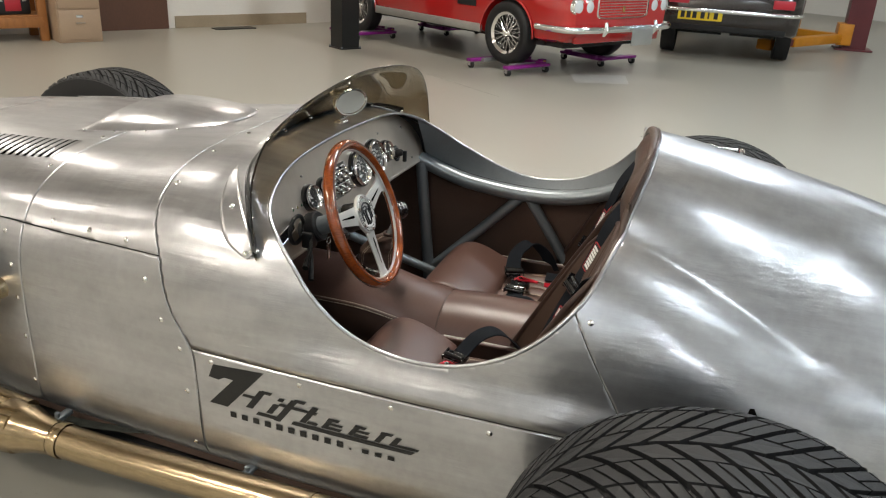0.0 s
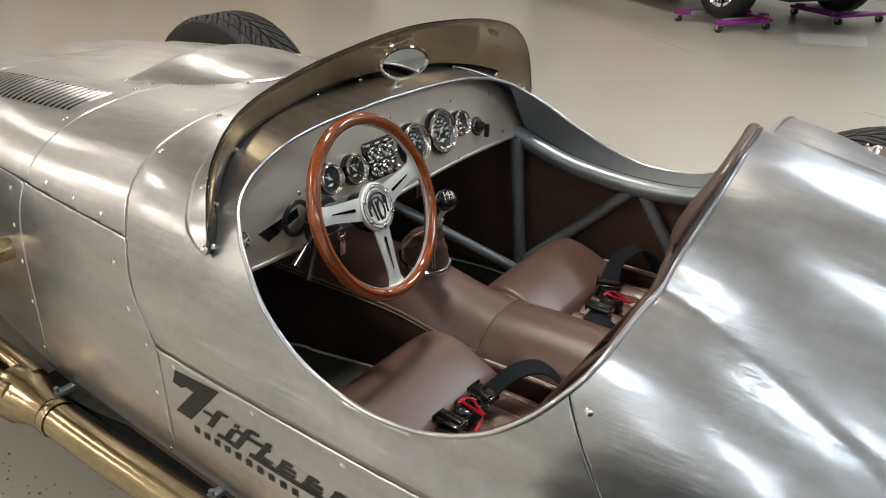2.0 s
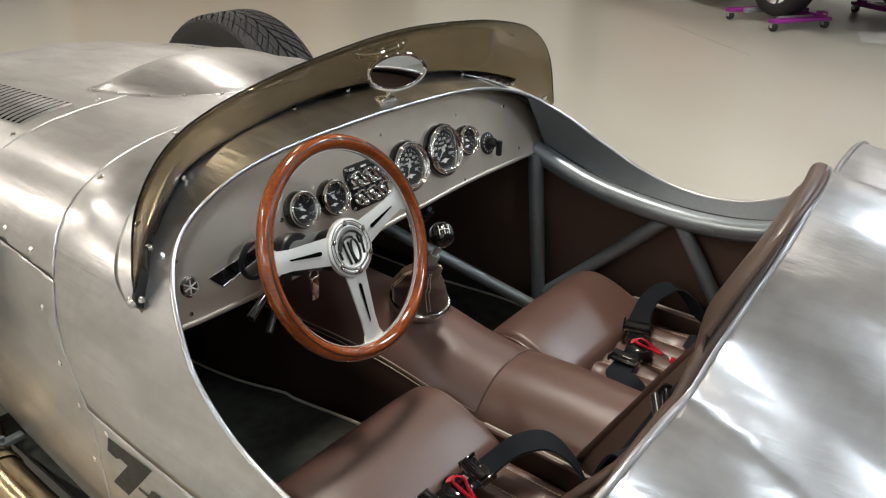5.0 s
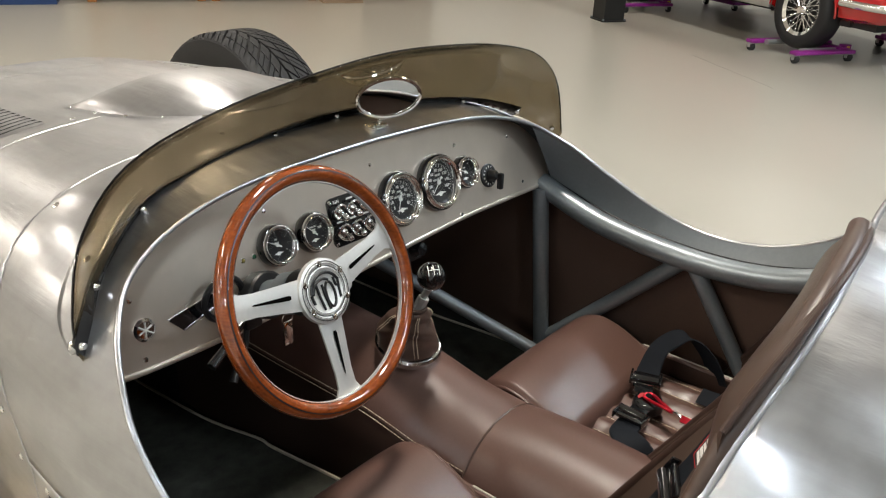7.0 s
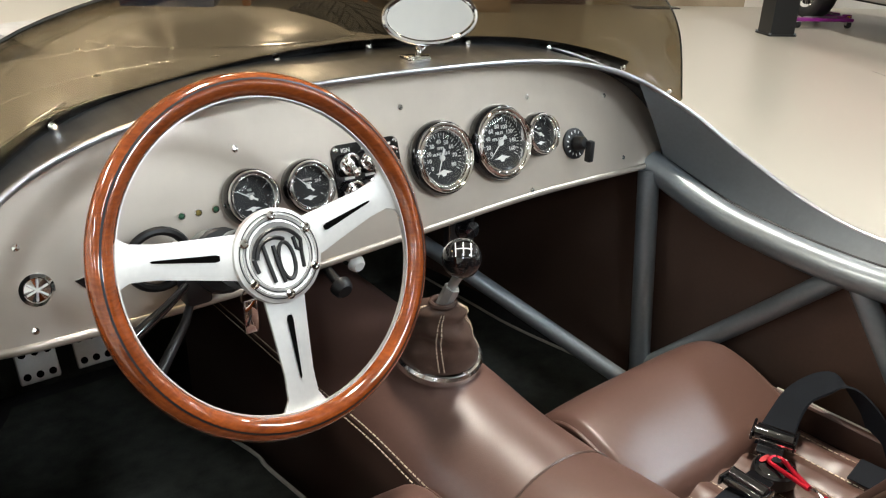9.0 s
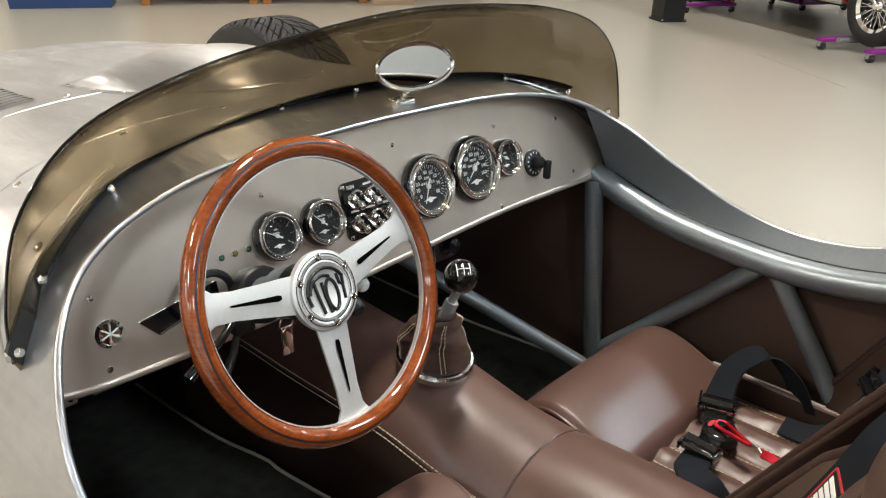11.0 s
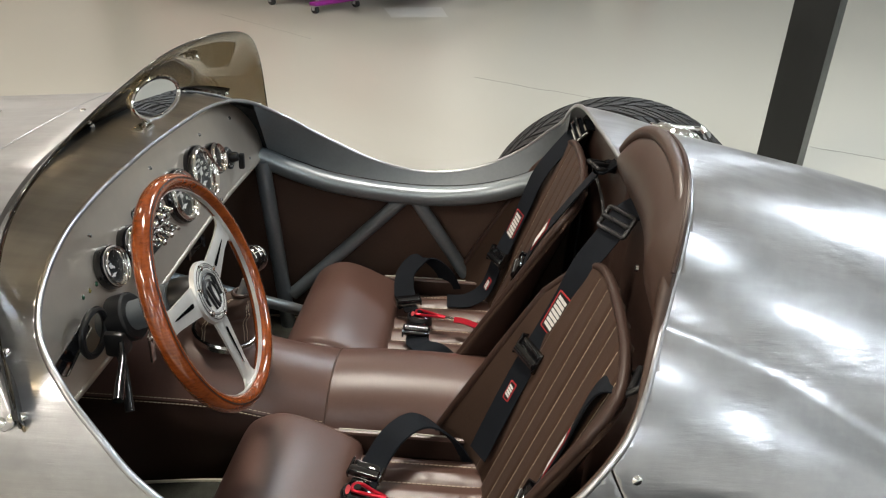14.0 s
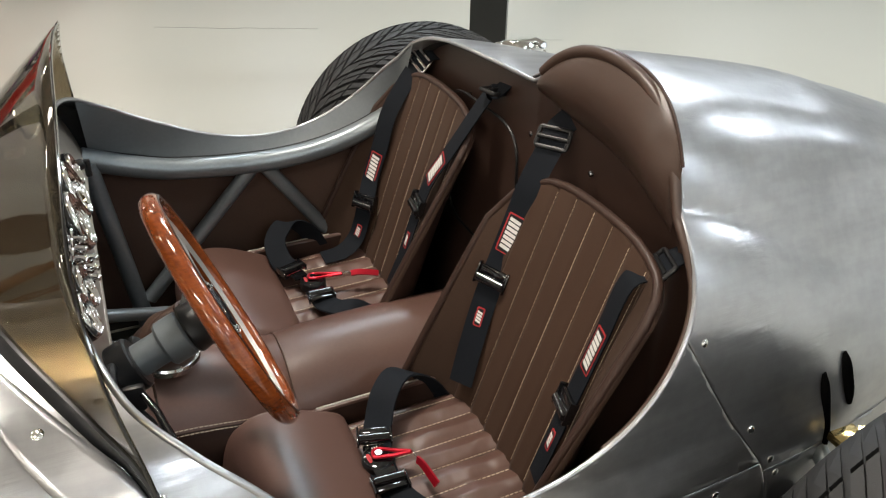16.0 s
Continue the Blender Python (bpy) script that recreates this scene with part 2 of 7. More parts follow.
def frame_of(axis):
    """Two directions square to axis."""
    a = unit(axis)
    h = np.array((0, 0, 1.0)) if abs(a[2]) < 0.9 else np.array((1.0, 0, 0))
    u = unit(np.cross(h, a))
    return u, np.cross(a, u)


def spline(points, n, closed=False):
    """n points of a Catmull-Rom curve through the given ones."""
    p = np.asarray(points, float)
    k = len(p)
    out = []
    spans = k if closed else k - 1
    for s in np.linspace(0, spans, n, endpoint=not closed):
        i = min(int(s), spans - 1)
        f = s - i
        get = (lambda j: p[j % k]) if closed else (lambda j: p[min(max(j, 0), k - 1)])
        a, b, c, d = get(i - 1), get(i), get(i + 1), get(i + 2)
        out.append(0.5 * (2 * b + (c - a) * f + (2 * a - 5 * b + 4 * c - d) * f ** 2 + (3 * b - a - 3 * c + d) * f ** 3))
    return np.array(out)


class Geo:
    """Collects vertices and faces for one mesh."""

    def __init__(self):
        self.v, self.f = [], []

    def add(self, verts, faces):
        o = len(self.v)
        self.v.extend(tuple(map(float, p)) for p in verts)
        self.f.extend(tuple(i + o for i in q) for q in faces)
        return self

    def box(self, c, s, rot=None, ch=0.0):
        """A box with chamfered edges; rot is a 3x3 matrix."""
        hx, hy, hz = (d / 2 for d in s)
        ch = min(ch, hx * 0.9, hy * 0.9, hz * 0.9)
        if ch <= 0:
            vs = [(x, y, z) for x in (-hx, hx) for y in (-hy, hy) for z in (-hz, hz)]
            fs = [(0, 1, 3, 2), (4, 6, 7, 5), (0, 4, 5, 1), (2, 3, 7, 6), (0, 2, 6, 4), (1, 5, 7, 3)]
        else:
            bm = bmesh.new()
            bmesh.ops.create_cube(bm, size=1.0)
            for v in bm.verts:
                v.co = (v.co.x * s[0], v.co.y * s[1], v.co.z * s[2])
            bmesh.ops.bevel(bm, geom=list(bm.edges), offset=ch, segments=2, affect="EDGES", profile=0.5)
            bm.verts.index_update()
            vs, fs = [tuple(v.co) for v in bm.verts], [tuple(v.index for v in f.verts) for f in bm.faces]
            bm.free()
        if rot is not None:
            vs = (np.asarray(vs) @ np.asarray(rot, float).T)
        return self.add([np.asarray(p) + np.asarray(c, float) for p in vs], fs)

    def lathe(self, profile, origin, axis, n=24, arc=None):
        """Turns a profile of (radius, height along axis) round the axis."""
        a = unit(axis)
        u, w = frame_of(a)
        o = np.asarray(origin, float)
        m = len(profile)
        vs = [o + a * h + r * (math.cos(t) * u + math.sin(t) * w) for t in np.linspace(0, 2 * math.pi, n, endpoint=False) for r, h in profile]
        fs = [(i * m + j, ((i + 1) % n) * m + j, ((i + 1) % n) * m + j + 1, i * m + j + 1) for i in range(n) for j in range(m - 1)]
        return self.add(vs, fs)

    def rod(self, p0, p1, r0, r1=None, n=16, ch=0.0):
        p0, p1 = np.asarray(p0, float), np.asarray(p1, float)
        r1 = r0 if r1 is None else r1
        L = float(np.linalg.norm(p1 - p0))
        c = min(ch, L * 0.45, r0 * 0.5, r1 * 0.5)
        prof = [(0.0, 0), (r0 - c, 0), (r0, c), (r1, L - c), (r1 - c, L), (0.0, L)] if c else [(0.0, 0), (r0, 0), (r1, L), (0.0, L)]
        return self.lathe(prof, p0, p1 - p0, n)

    def tube(self, pts, r, n=12, closed=False, caps=True, flat=None):
        """A tube along points; r a number or one for each point; flat=(normal, ratio) squashes it along normal."""
        p = np.asarray(pts, float)
        k = len(p)
        rr = [r] * k if np.isscalar(r) else list(r)
        t = np.gradient(p, axis=0) if not closed else (np.roll(p, -1, 0) - np.roll(p, 1, 0))
        u, w = frame_of(t[0])
        vs = []
        for i in range(k):
            a = unit(t[i])
            u = unit(u - a * (u @ a))
            w = np.cross(a, u)
            for j in range(n):
                q = 2 * math.pi * j / n
                vs.append(p[i] + rr[i] * (math.cos(q) * u + math.sin(q) * w))
        fs = [(i * n + j, i * n + (j + 1) % n, ((i + 1) % k) * n + (j + 1) % n, ((i + 1) % k) * n + j) for i in range(k if closed else k - 1) for j in range(n)]
        if caps and not closed:
            fs += [tuple(range(n))[::-1], tuple((k - 1) * n + j for j in range(n))]
        return self.add(vs, fs)

    def ribbon(self, pts, width_dirs, width, thick):
        """A flat strap along points; width_dirs: the direction of its width at each."""
        p = np.asarray(pts, float)
        k = len(p)
        t = np.gradient(p, axis=0)
        vs = []
        for i in range(k):
            w = np.asarray(width_dirs[i] if len(np.shape(width_dirs)) > 1 else width_dirs, float)
            a = unit(t[i])
            w = unit(w - a * (w @ a))
            nrm = np.cross(a, w)
            for sx, sn in ((-1, -1), (-0.94, 1), (0.94, 1), (1, -1)):
                vs.append(p[i] + w * sx * width / 2 + nrm * sn * thick / 2)
        fs = [(i * 4 + j, i * 4 + (j + 1) % 4, (i + 1) * 4 + (j + 1) % 4, (i + 1) * 4 + j) for i in range(k - 1) for j in range(4)]
        fs += [(0, 1, 2, 3), tuple((k - 1) * 4 + j for j in (3, 2, 1, 0))]
        return self.add(vs, fs)

    def grid(self, rows, close_u=False, close_v=False):
        """Quads over rows of points."""
        r = np.asarray(rows, float)
        a, b = r.shape[:2]
        fs = [(i * b + j, i * b + (j + 1) % b, ((i + 1) % a) * b + (j + 1) % b, ((i + 1) % a) * b + j)
              for i in range(a if close_u else a - 1) for j in range(b if close_v else b - 1)]
        return self.add(r.reshape(-1, 3), fs)

    def prism(self, outline, depth, place, holes=None, ch=0.0):
        """A flat plate of this outline (2D), with thickness depth along local z, set by the 4x4 matrix place."""
        o = [np.asarray(q, float) for q in outline]
        k = len(o)
        m = np.array(place)
        lay = [(1.0, 0.0), (1.0, depth)] if not ch else [(1.0, 0.0), (1.0, depth - ch), (0.0, depth)]
        c = sum(o) / k
        vs = []
        for s, h in lay:
            for i, q in enumerate(o):
                if s == 0.0:
                    e = unit(o[(i + 1) % k] - o[i - 1])
                    inward = np.array((-e[1], e[0]))
                    area = sum(o[j - 1][0] * o[j][1] - o[j][0] * o[j - 1][1] for j in range(k))
                    q = q + inward * ch * (1 if area > 0 else -1)
                vs.append((m @ np.array((q[0], q[1], h, 1)))[:3])
        L = len(lay)
        fs = [tuple(range(k))[::-1], tuple((L - 1) * k + j for j in range(k))]
        fs += [(l * k + j, l * k + (j + 1) % k, (l + 1) * k + (j + 1) % k, (l + 1) * k + j) for l in range(L - 1) for j in range(k)]
        return self.add(vs, fs)

    def ball(self, c, r, n=16, squash=(1, 1, 1), axis=(0, 0, 1)):
        prof = [(max(1e-5, math.sin(t)) * 1.0, -math.cos(t)) for t in np.linspace(0, math.pi, n // 2 + 1)]
        g = Geo().lathe(prof, (0, 0, 0), axis, n)
        vs = np.asarray(g.v) * np.asarray(squash) * r + np.asarray(c, float)
        return self.add(vs, g.f)

    def move(self, m):
        a = np.array(m)
        self.v = [tuple((a @ np.array((*p, 1)))[:3]) for p in self.v]
        return self

    def mesh(self, name, mat, smooth=True, angle=40):
        me = bpy.data.meshes.new(name)
        me.from_pydata(self.v, [], self.f)
        bm = bmesh.new()
        bm.from_mesh(me)
        bmesh.ops.remove_doubles(bm, verts=bm.verts, dist=1e-6)
        bmesh.ops.recalc_face_normals(bm, faces=bm.faces)
        lim = radians(angle)
        for e in bm.edges:
            if len(e.link_faces) == 2 and e.calc_face_angle(0) > lim:
                e.smooth = False
        for f in bm.faces:
            f.smooth = smooth
        bm.to_mesh(me)
        bm.free()
        if mat:
            me.materials.append(mat)
        return me


def part(name, geo, mat, parent=None, label="", smooth=True, angle=40):
    ob = new(name, geo.mesh(name, mat, smooth, angle))
    if parent:
        ob.parent = parent
    if label:
        ob["label"] = label
    return ob


def thing(name, label, category, group="", kind="", at=None):
    ob = new(name)
    if at is not None:
        ob.matrix_basis = at
    return tagged(ob, label, category, group, kind)


def axes(zdir, xhint=(0, 1, 0), origin=(0, 0, 0)):
    """A 4x4 place whose local z is zdir and local x is nearest to xhint."""
    z = unit(zdir)
    x = np.asarray(xhint, float)
    x = unit(x - z * (x @ z))
    y = np.cross(z, x)
    return Matrix(((x[0], y[0], z[0], origin[0]), (x[1], y[1], z[1], origin[1]), (x[2], y[2], z[2], origin[2]), (0, 0, 0, 1)))


def round_rect(w, h, r, n=4):
    out = []
    for cx, cy, a0 in ((w / 2 - r, h / 2 - r, 0), (-w / 2 + r, h / 2 - r, 90), (-w / 2 + r, -h / 2 + r, 180), (w / 2 - r, -h / 2 + r, 270)):
        out += [(cx + r * math.cos(radians(a0 + 90 * i / n)), cy + r * math.sin(radians(a0 + 90 * i / n))) for i in range(n + 1)]
    return out


def words(text, size, place, mat, parent, name="lettering", depth=0.0004, align="CENTER"):
    """Raised lettering in the built-in font, as a mesh."""
    cu = bpy.data.curves.new(name, "FONT")
    cu.body, cu.size, cu.extrude, cu.align_x, cu.align_y, cu.resolution_u = text, size, depth, align, "CENTER", 2
    tmp = bpy.data.objects.new(name, cu)
    me = bpy.data.meshes.new_from_object(tmp)
    bpy.data.objects.remove(tmp)
    me.materials.append(mat)
    me.transform(place)
    ob = new(name, me)
    ob.parent = parent
    return ob


# ---- the body surface of the silver roadster: x runs to its tail, y to its right side ----
XS_W = [-2.10, -1.95, -1.6, -1.2, -0.8, -0.3, 0.3, 0.6, 0.9, 1.3, 1.7, 2.05]
YS_W = [0.10, 0.22, 0.38, 0.485, 0.553, 0.583, 0.594, 0.586, 0.56, 0.46, 0.30, 0.08]
XS_T = [-2.10, -1.95, -1.6, -1.2, -0.8, -0.45, -0.28, -0.16, 0.3, 0.6, 0.8, 1.1, 1.4, 1.7, 2.05]
ZS_T = [0.50, 0.61, 0.755, 0.805, 0.826, 0.858, 0.876, 0.866, 0.89, 0.915, 0.888, 0.845, 0.78, 0.67, 0.50]
POW = 3.7


def pow_of(x):
    """How square the section is: boxy at the cockpit, rounder towards the tail."""
    k = np.clip((np.asarray(x, float) - 0.45) / 0.55, 0, 1)
    return POW - 1.6 * k * k * (3 - 2 * k)


Z_MID = 0.45
Z_LOW = 0.175


def smooth_curve(xs, ys):
    """A smooth function through the points (monotone between them)."""
    xs, ys = np.array(xs, float), np.array(ys, float)
    m = np.gradient(ys, xs)

    def f(x):
        x = np.clip(np.asarray(x, float), xs[0], xs[-1])
        i = np.clip(np.searchsorted(xs, x) - 1, 0, len(xs) - 2)
        h = xs[i + 1] - xs[i]
        t = (x - xs[i]) / h
        return ((2 * t ** 3 - 3 * t ** 2 + 1) * ys[i] + (t ** 3 - 2 * t ** 2 + t) * h * m[i]
                + (-2 * t ** 3 + 3 * t ** 2) * ys[i + 1] + (t ** 3 - t ** 2) * h * m[i + 1])
    return f


half_width, top_line = smooth_curve(XS_W, YS_W), smooth_curve(XS_T, ZS_T)
tuck_near = smooth_curve([-0.14, -0.06, 0.0, 0.1, 0.3, 0.45, 0.6, 0.75, 1.0], [0.0, 0.008, 0.020, 0.046, 0.047, 0.042, 0.048, 0.030, 0.0])
tuck_far = smooth_curve([-0.14, -0.06, 0.0, 0.1, 0.25, 0.4, 0.6], [0.0, 0.008, 0.022, 0.030, 0.022, 0.004, 0.0])


def tuck(x, z, side):
    """How far the upper flank leans in beside the cockpit, as a share of the half width."""
    k = np.clip((np.asarray(z, float) - 0.505) / 0.085, 0, 1)
    return 1 - np.where(np.asarray(side) < 0, tuck_near(x), tuck_far(x)) * k * k * (3 - 2 * k)


hump_line = smooth_curve([0.45, 0.60, 0.8, 1.0, 1.2, 1.5, 1.9], [0.101, 0.100, 0.098, 0.088, 0.056, 0.022, 0.0])


def hump(x, y):
    """Height of the headrest fairing behind the driver, above the tail: a plump arch that fades out towards the tail's tip."""
    k = np.clip((x - 0.60) / 0.5, 0, 1)
    w = 0.190 + 0.045 * k
    arch = np.maximum(0.0, 1 - np.abs((y + 0.222) / w) ** 2.5) ** (0.86 + 0.5 * k)
    return np.where(x > 0.45, hump_line(x), 0.0) * arch


def skin(x, phi, side):
    """A point of the body at station x; phi 0 at the widest line, pi/2 on top, -pi/2 underneath."""
    w, t = half_width(x), top_line(x)
    c, s = np.abs(np.cos(phi)), np.sin(phi)
    up = s >= 0
    y = side * w * c ** (2 / np.where(up, pow_of(x), 7.0 - 2 * (POW - pow_of(x))))
    z = np.where(up, Z_MID + (t - Z_MID) * np.abs(s) ** (2 / pow_of(x)), Z_MID - (Z_MID - Z_LOW) * np.abs(s) ** (2 / (7.0 - 2 * (POW - pow_of(x)))))
    y = y * tuck(x, z, side)
    return np.stack([x + 0 * y, y, z + np.where(up & (z > 0.6), hump(x, y), 0)], -1)


def phi_of(x, y, z):
    a = np.maximum((np.asarray(z) - Z_MID) / (top_line(x) - Z_MID), 0) ** (pow_of(x) / 2)
    return np.arctan2(a, (np.abs(y) / (half_width(x) * tuck(x, z, np.sign(y)))) ** (pow_of(x) / 2))


# cockpit rim as points (x, y, z), from the scuttle's middle round each side to the tail's middle
RIM_NEAR = [(-0.160, 0.0, 0.866), (-0.150, -0.22, 0.858), (-0.132, -0.36, 0.838), (-0.100, -0.46, 0.802), (-0.050, -0.516, 0.766), (-0.004, -0.544, 0.728), (0.046, -0.560, 0.676),
            (0.112, -0.559, 0.621), (0.188, -0.560, 0.592), (0.278, -0.563, 0.585), (0.366, -0.564, 0.600), (0.448, -0.562, 0.637), (0.508, -0.553, 0.683),
            (0.554, -0.528, 0.732), (0.584, -0.492, 0.774), (0.612, -0.412, 0.836), (0.641, -0.325, 0.876), (0.643, -0.22, 0.895), (0.628, -0.12, 0.905), (0.606, 0.0, 0.912)]
RIM_FAR = [(-0.160, 0.0, 0.866), (-0.152, 0.22, 0.85), (-0.138, 0.36, 0.834), (-0.114, 0.455, 0.816), (-0.084, 0.508, 0.790), (-0.022, 0.540, 0.744), (0.040, 0.552, 0.708),
           (0.112, 0.560, 0.672), (0.200, 0.566, 0.645), (0.282, 0.573, 0.640), (0.367, 0.583, 0.656), (0.441, 0.580, 0.690), (0.497, 0.572, 0.734),
           (0.538, 0.549, 0.785), (0.565, 0.513, 0.820), (0.572, 0.452, 0.855), (0.580, 0.30, 0.888), (0.590, 0.15, 0.90), (0.598, 0.08, 0.906), (0.606, 0.0, 0.912)]


def rim_in_plan(points, n=160):
    """The rim in the body's own coordinates (x, phi)."""
    q = spline(points, n)
    return np.stack([q[:, 0], phi_of(q[:, 0], q[:, 1], q[:, 2])], -1)


PHI_SCALE = 0.35
RIMS = {-1: rim_in_plan(RIM_NEAR), 1: rim_in_plan(RIM_FAR)}


def opening(x, phi, side):
    """Signed distance, in metres or so, to the cockpit opening: positive outside it."""
    r = RIMS[side] * (1, PHI_SCALE)
    poly = np.vstack([r, [(r[-1][0], 0.62)], [(r[0][0], 0.62)]])
    p = np.stack([x, np.minimum(phi, math.pi / 2) * PHI_SCALE], -1)
    d = np.full(len(p), 9.0)
    inside = np.zeros(len(p), bool)
    for i in range(len(poly)):
        a, b = poly[i], poly[(i + 1) % len(poly)]
        if i < len(r) - 1:
            ab = b - a
            t = np.clip(((p - a) @ ab) / (ab @ ab + 1e-12), 0, 1)
            d = np.minimum(d, np.linalg.norm(p - a - t[:, None] * ab, axis=1))
        cross = (a[1] > p[:, 1]) != (b[1] > p[:, 1])
        with np.errstate(divide="ignore", invalid="ignore"):
            xi = a[0] + (p[:, 1] - a[1]) * (b[0] - a[0]) / (b[1] - a[1] + 1e-15)
        inside ^= cross & (p[:, 0] < xi)
    return np.where(inside, -d, d)


def body_grid():
    """Vertices with their x, phi and side, and quads, of the whole body skin."""
    xs = np.unique(np.round(np.concatenate([np.linspace(-2.10, -0.9, 60), np.linspace(-0.9, 0.9, 200), np.linspace(0.9, 2.05, 60)]), 5))
    ph = np.concatenate([np.linspace(-math.pi / 2, 0, 24)[:-1], (math.pi / 2) * (np.linspace(0, 1, 78))])
    n = len(ph)
    loop_phi, loop_side = np.concatenate([ph, ph[-2::-1]]), np.concatenate([-np.ones(n), np.ones(n - 1)])
    X, P = np.meshgrid(xs, loop_phi, indexing="ij")
    S = np.broadcast_to(loop_side, X.shape)
    V = skin(X, P, S)
    # slight unevenness of the hand-beaten sheet
    out = V - np.stack([X, 0 * X, np.full(X.shape, 0.46)], -1)
    out = out / np.maximum(np.linalg.norm(out, axis=-1, keepdims=True), 1e-6)
    wob = np.array([[noise.noise(Vector((x * 2.6, y * 8.0, z * 8.0))) + 0.40 * noise.noise(Vector((x * 6.0, y * 17.0, z * 17.0 + 7))) for x, y, z in row] for row in V])
    V = V + out * (wob * 0.0014 * (1 + 0.8 * np.clip((X - 0.55) / 0.3, 0, 1)))[..., None]
    a, b = X.shape
    I = np.arange(a * b).reshape(a, b)
    F = np.stack([I[:-1, :-1], I[1:, :-1], I[1:, 1:], I[:-1, 1:]], -1).reshape(-1, 4)
    return V.reshape(-1, 3), X.ravel(), P.ravel(), S.ravel(), F


def clip_list(V, attrs, faces, f):
    pos = f > 0
    whole = [q for q in faces if all(pos[i] for i in q)]
    cut = [q for q in faces if any(pos[i] for i in q) and not all(pos[i] for i in q)]
    V, attrs, made, keep = list(V), [list(a) for a in attrs], {}, whole
    for q in cut:
        out = []
        for i, a in enumerate(q):
            b = q[(i + 1) % len(q)]
            if pos[a]:
                out.append(a)
            if pos[a] != pos[b]:
                key = (min(a, b), max(a, b))
                if key not in made:
                    t = f[key[0]] / (f[key[0]] - f[key[1]])
                    made[key] = len(V)
                    V.append(V[key[0]] * (1 - t) + V[key[1]] * t)
                    for at in attrs:
                        at.append(at[key[0]] * (1 - t) + at[key[1]] * t)
                out.append(made[key])
        if len(out) >= 3:
            keep.append(tuple(out))
    return np.array(V), [np.array(a) for a in attrs], keep


def compact(V, faces):
    used = sorted({i for q in faces for i in q})
    idx = {o: n for n, o in enumerate(used)}
    return [V[i] for i in used], [tuple(idx[i] for i in q) for q in faces]


# ---- the silver roadster ----
roadster = thing("roadster", "bare brushed-aluminium open racing roadster with a brown leather cockpit", "sports car")

GAP = 0.0012
seam_scuttle = smooth_curve([0.15, 0.39, 0.51, 0.585, 0.71, 0.77, 0.82, 0.90], [-0.214, -0.224, -0.232, -0.278, -0.318, -0.346, -0.364, -0.374])
seam_tail = smooth_curve([0.15, 0.49, 0.60, 0.745, 0.90], [0.735, 0.712, 0.640, 0.556, 0.49])
V0, X0, P0, S0, F0 = body_grid()
OPEN0 = np.where(S0 < 0, opening(X0, P0, -1), opening(X0, P0, 1))
X_BONNET = -0.703


def side_seam(x):
    return np.minimum(0.70, Z_MID + (top_line(x) - Z_MID) * 0.66)


def panel(name, tests, label="", mat=None, thick=0.0025, inset=0.0):
    V, attrs, faces = V0.copy(), [OPEN0.copy(), S0.copy()], F0
    x, y, z = V[:, 0], V[:, 1], V[:, 2]
    ok = np.ones(len(V), bool)
    for t in tests:
        ok &= t(x, y, z, OPEN0) > -0.15
    faces = [tuple(int(i) for i in q) for q in F0[ok[F0].all(1)]]
    for t in tests:
        V, attrs, faces = clip_list(V, attrs, faces, t(V[:, 0], V[:, 1], V[:, 2], attrs[0]))
    vs, fs = compact(V, faces)
    me = bpy.data.meshes.new(name)
    me.from_pydata([tuple(map(float, v)) for v in vs], [], fs)
    me.polygons.foreach_set("use_smooth", [True] * len(me.polygons))
    me.materials.append(mat or ALU)
    ob = new(name, me)
    ob.parent = roadster
    if label:
        ob["label"] = label
    so = ob.modifiers.new("thickness", "SOLIDIFY")
    so.thickness, so.offset, so.use_even_offset = thick, -1.0, False
    return ob


def outside(x, y, z, o):
    return o


panel("scuttle", [lambda x, y, z, o: x - seam_scuttle(z) - GAP, lambda x, y, z, o: seam_tail(z) - GAP - x, lambda x, y, z, o: z - 0.51 - GAP, outside],
      "brushed aluminium scuttle with the cut-out cockpit sides")
panel("tail", [lambda x, y, z, o: x - seam_tail(z) - GAP, lambda x, y, z, o: z - 0.49 - GAP, outside], "cloudy polished aluminium tail with a headrest fairing")
panel("tail_underpan", [lambda x, y, z, o: x - seam_tail(z) - GAP, lambda x, y, z, o: 0.49 - GAP - z])
panel("bonnet_rear", [lambda x, y, z, o: x - X_BONNET - GAP, lambda x, y, z, o: seam_scuttle(z) - GAP - x, lambda x, y, z, o: z - 0.70 - GAP])
X_NOSE = -1.285
panel("bonnet_front", [lambda x, y, z, o: X_BONNET - GAP - x, lambda x, y, z, o: x - X_NOSE - GAP, lambda x, y, z, o: z - side_seam(x) - GAP])
panel("nose_cowl", [lambda x, y, z, o: X_NOSE - GAP - x, lambda x, y, z, o: z - side_seam(x) - GAP])
for sgn in (-1, 1):
    panel("skirt_panel", [lambda x, y, z, o: x - seam_scuttle(z) - GAP, lambda x, y, z, o: seam_tail(z) - GAP - x, lambda x, y, z, o: 0.51 - GAP - z, lambda x, y, z, o: sgn * y + 1e-4])
    panel("side_panel", [lambda x, y, z, o: x - X_BONNET - GAP, lambda x, y, z, o: seam_scuttle(z) - GAP - x, lambda x, y, z, o: 0.70 - GAP - z, lambda x, y, z, o: sgn * y + 1e-4])
    panel("nose_side", [lambda x, y, z, o: X_BONNET - GAP - x, lambda x, y, z, o: side_seam(x) - GAP - z, lambda x, y, z, o: sgn * y + 1e-4])

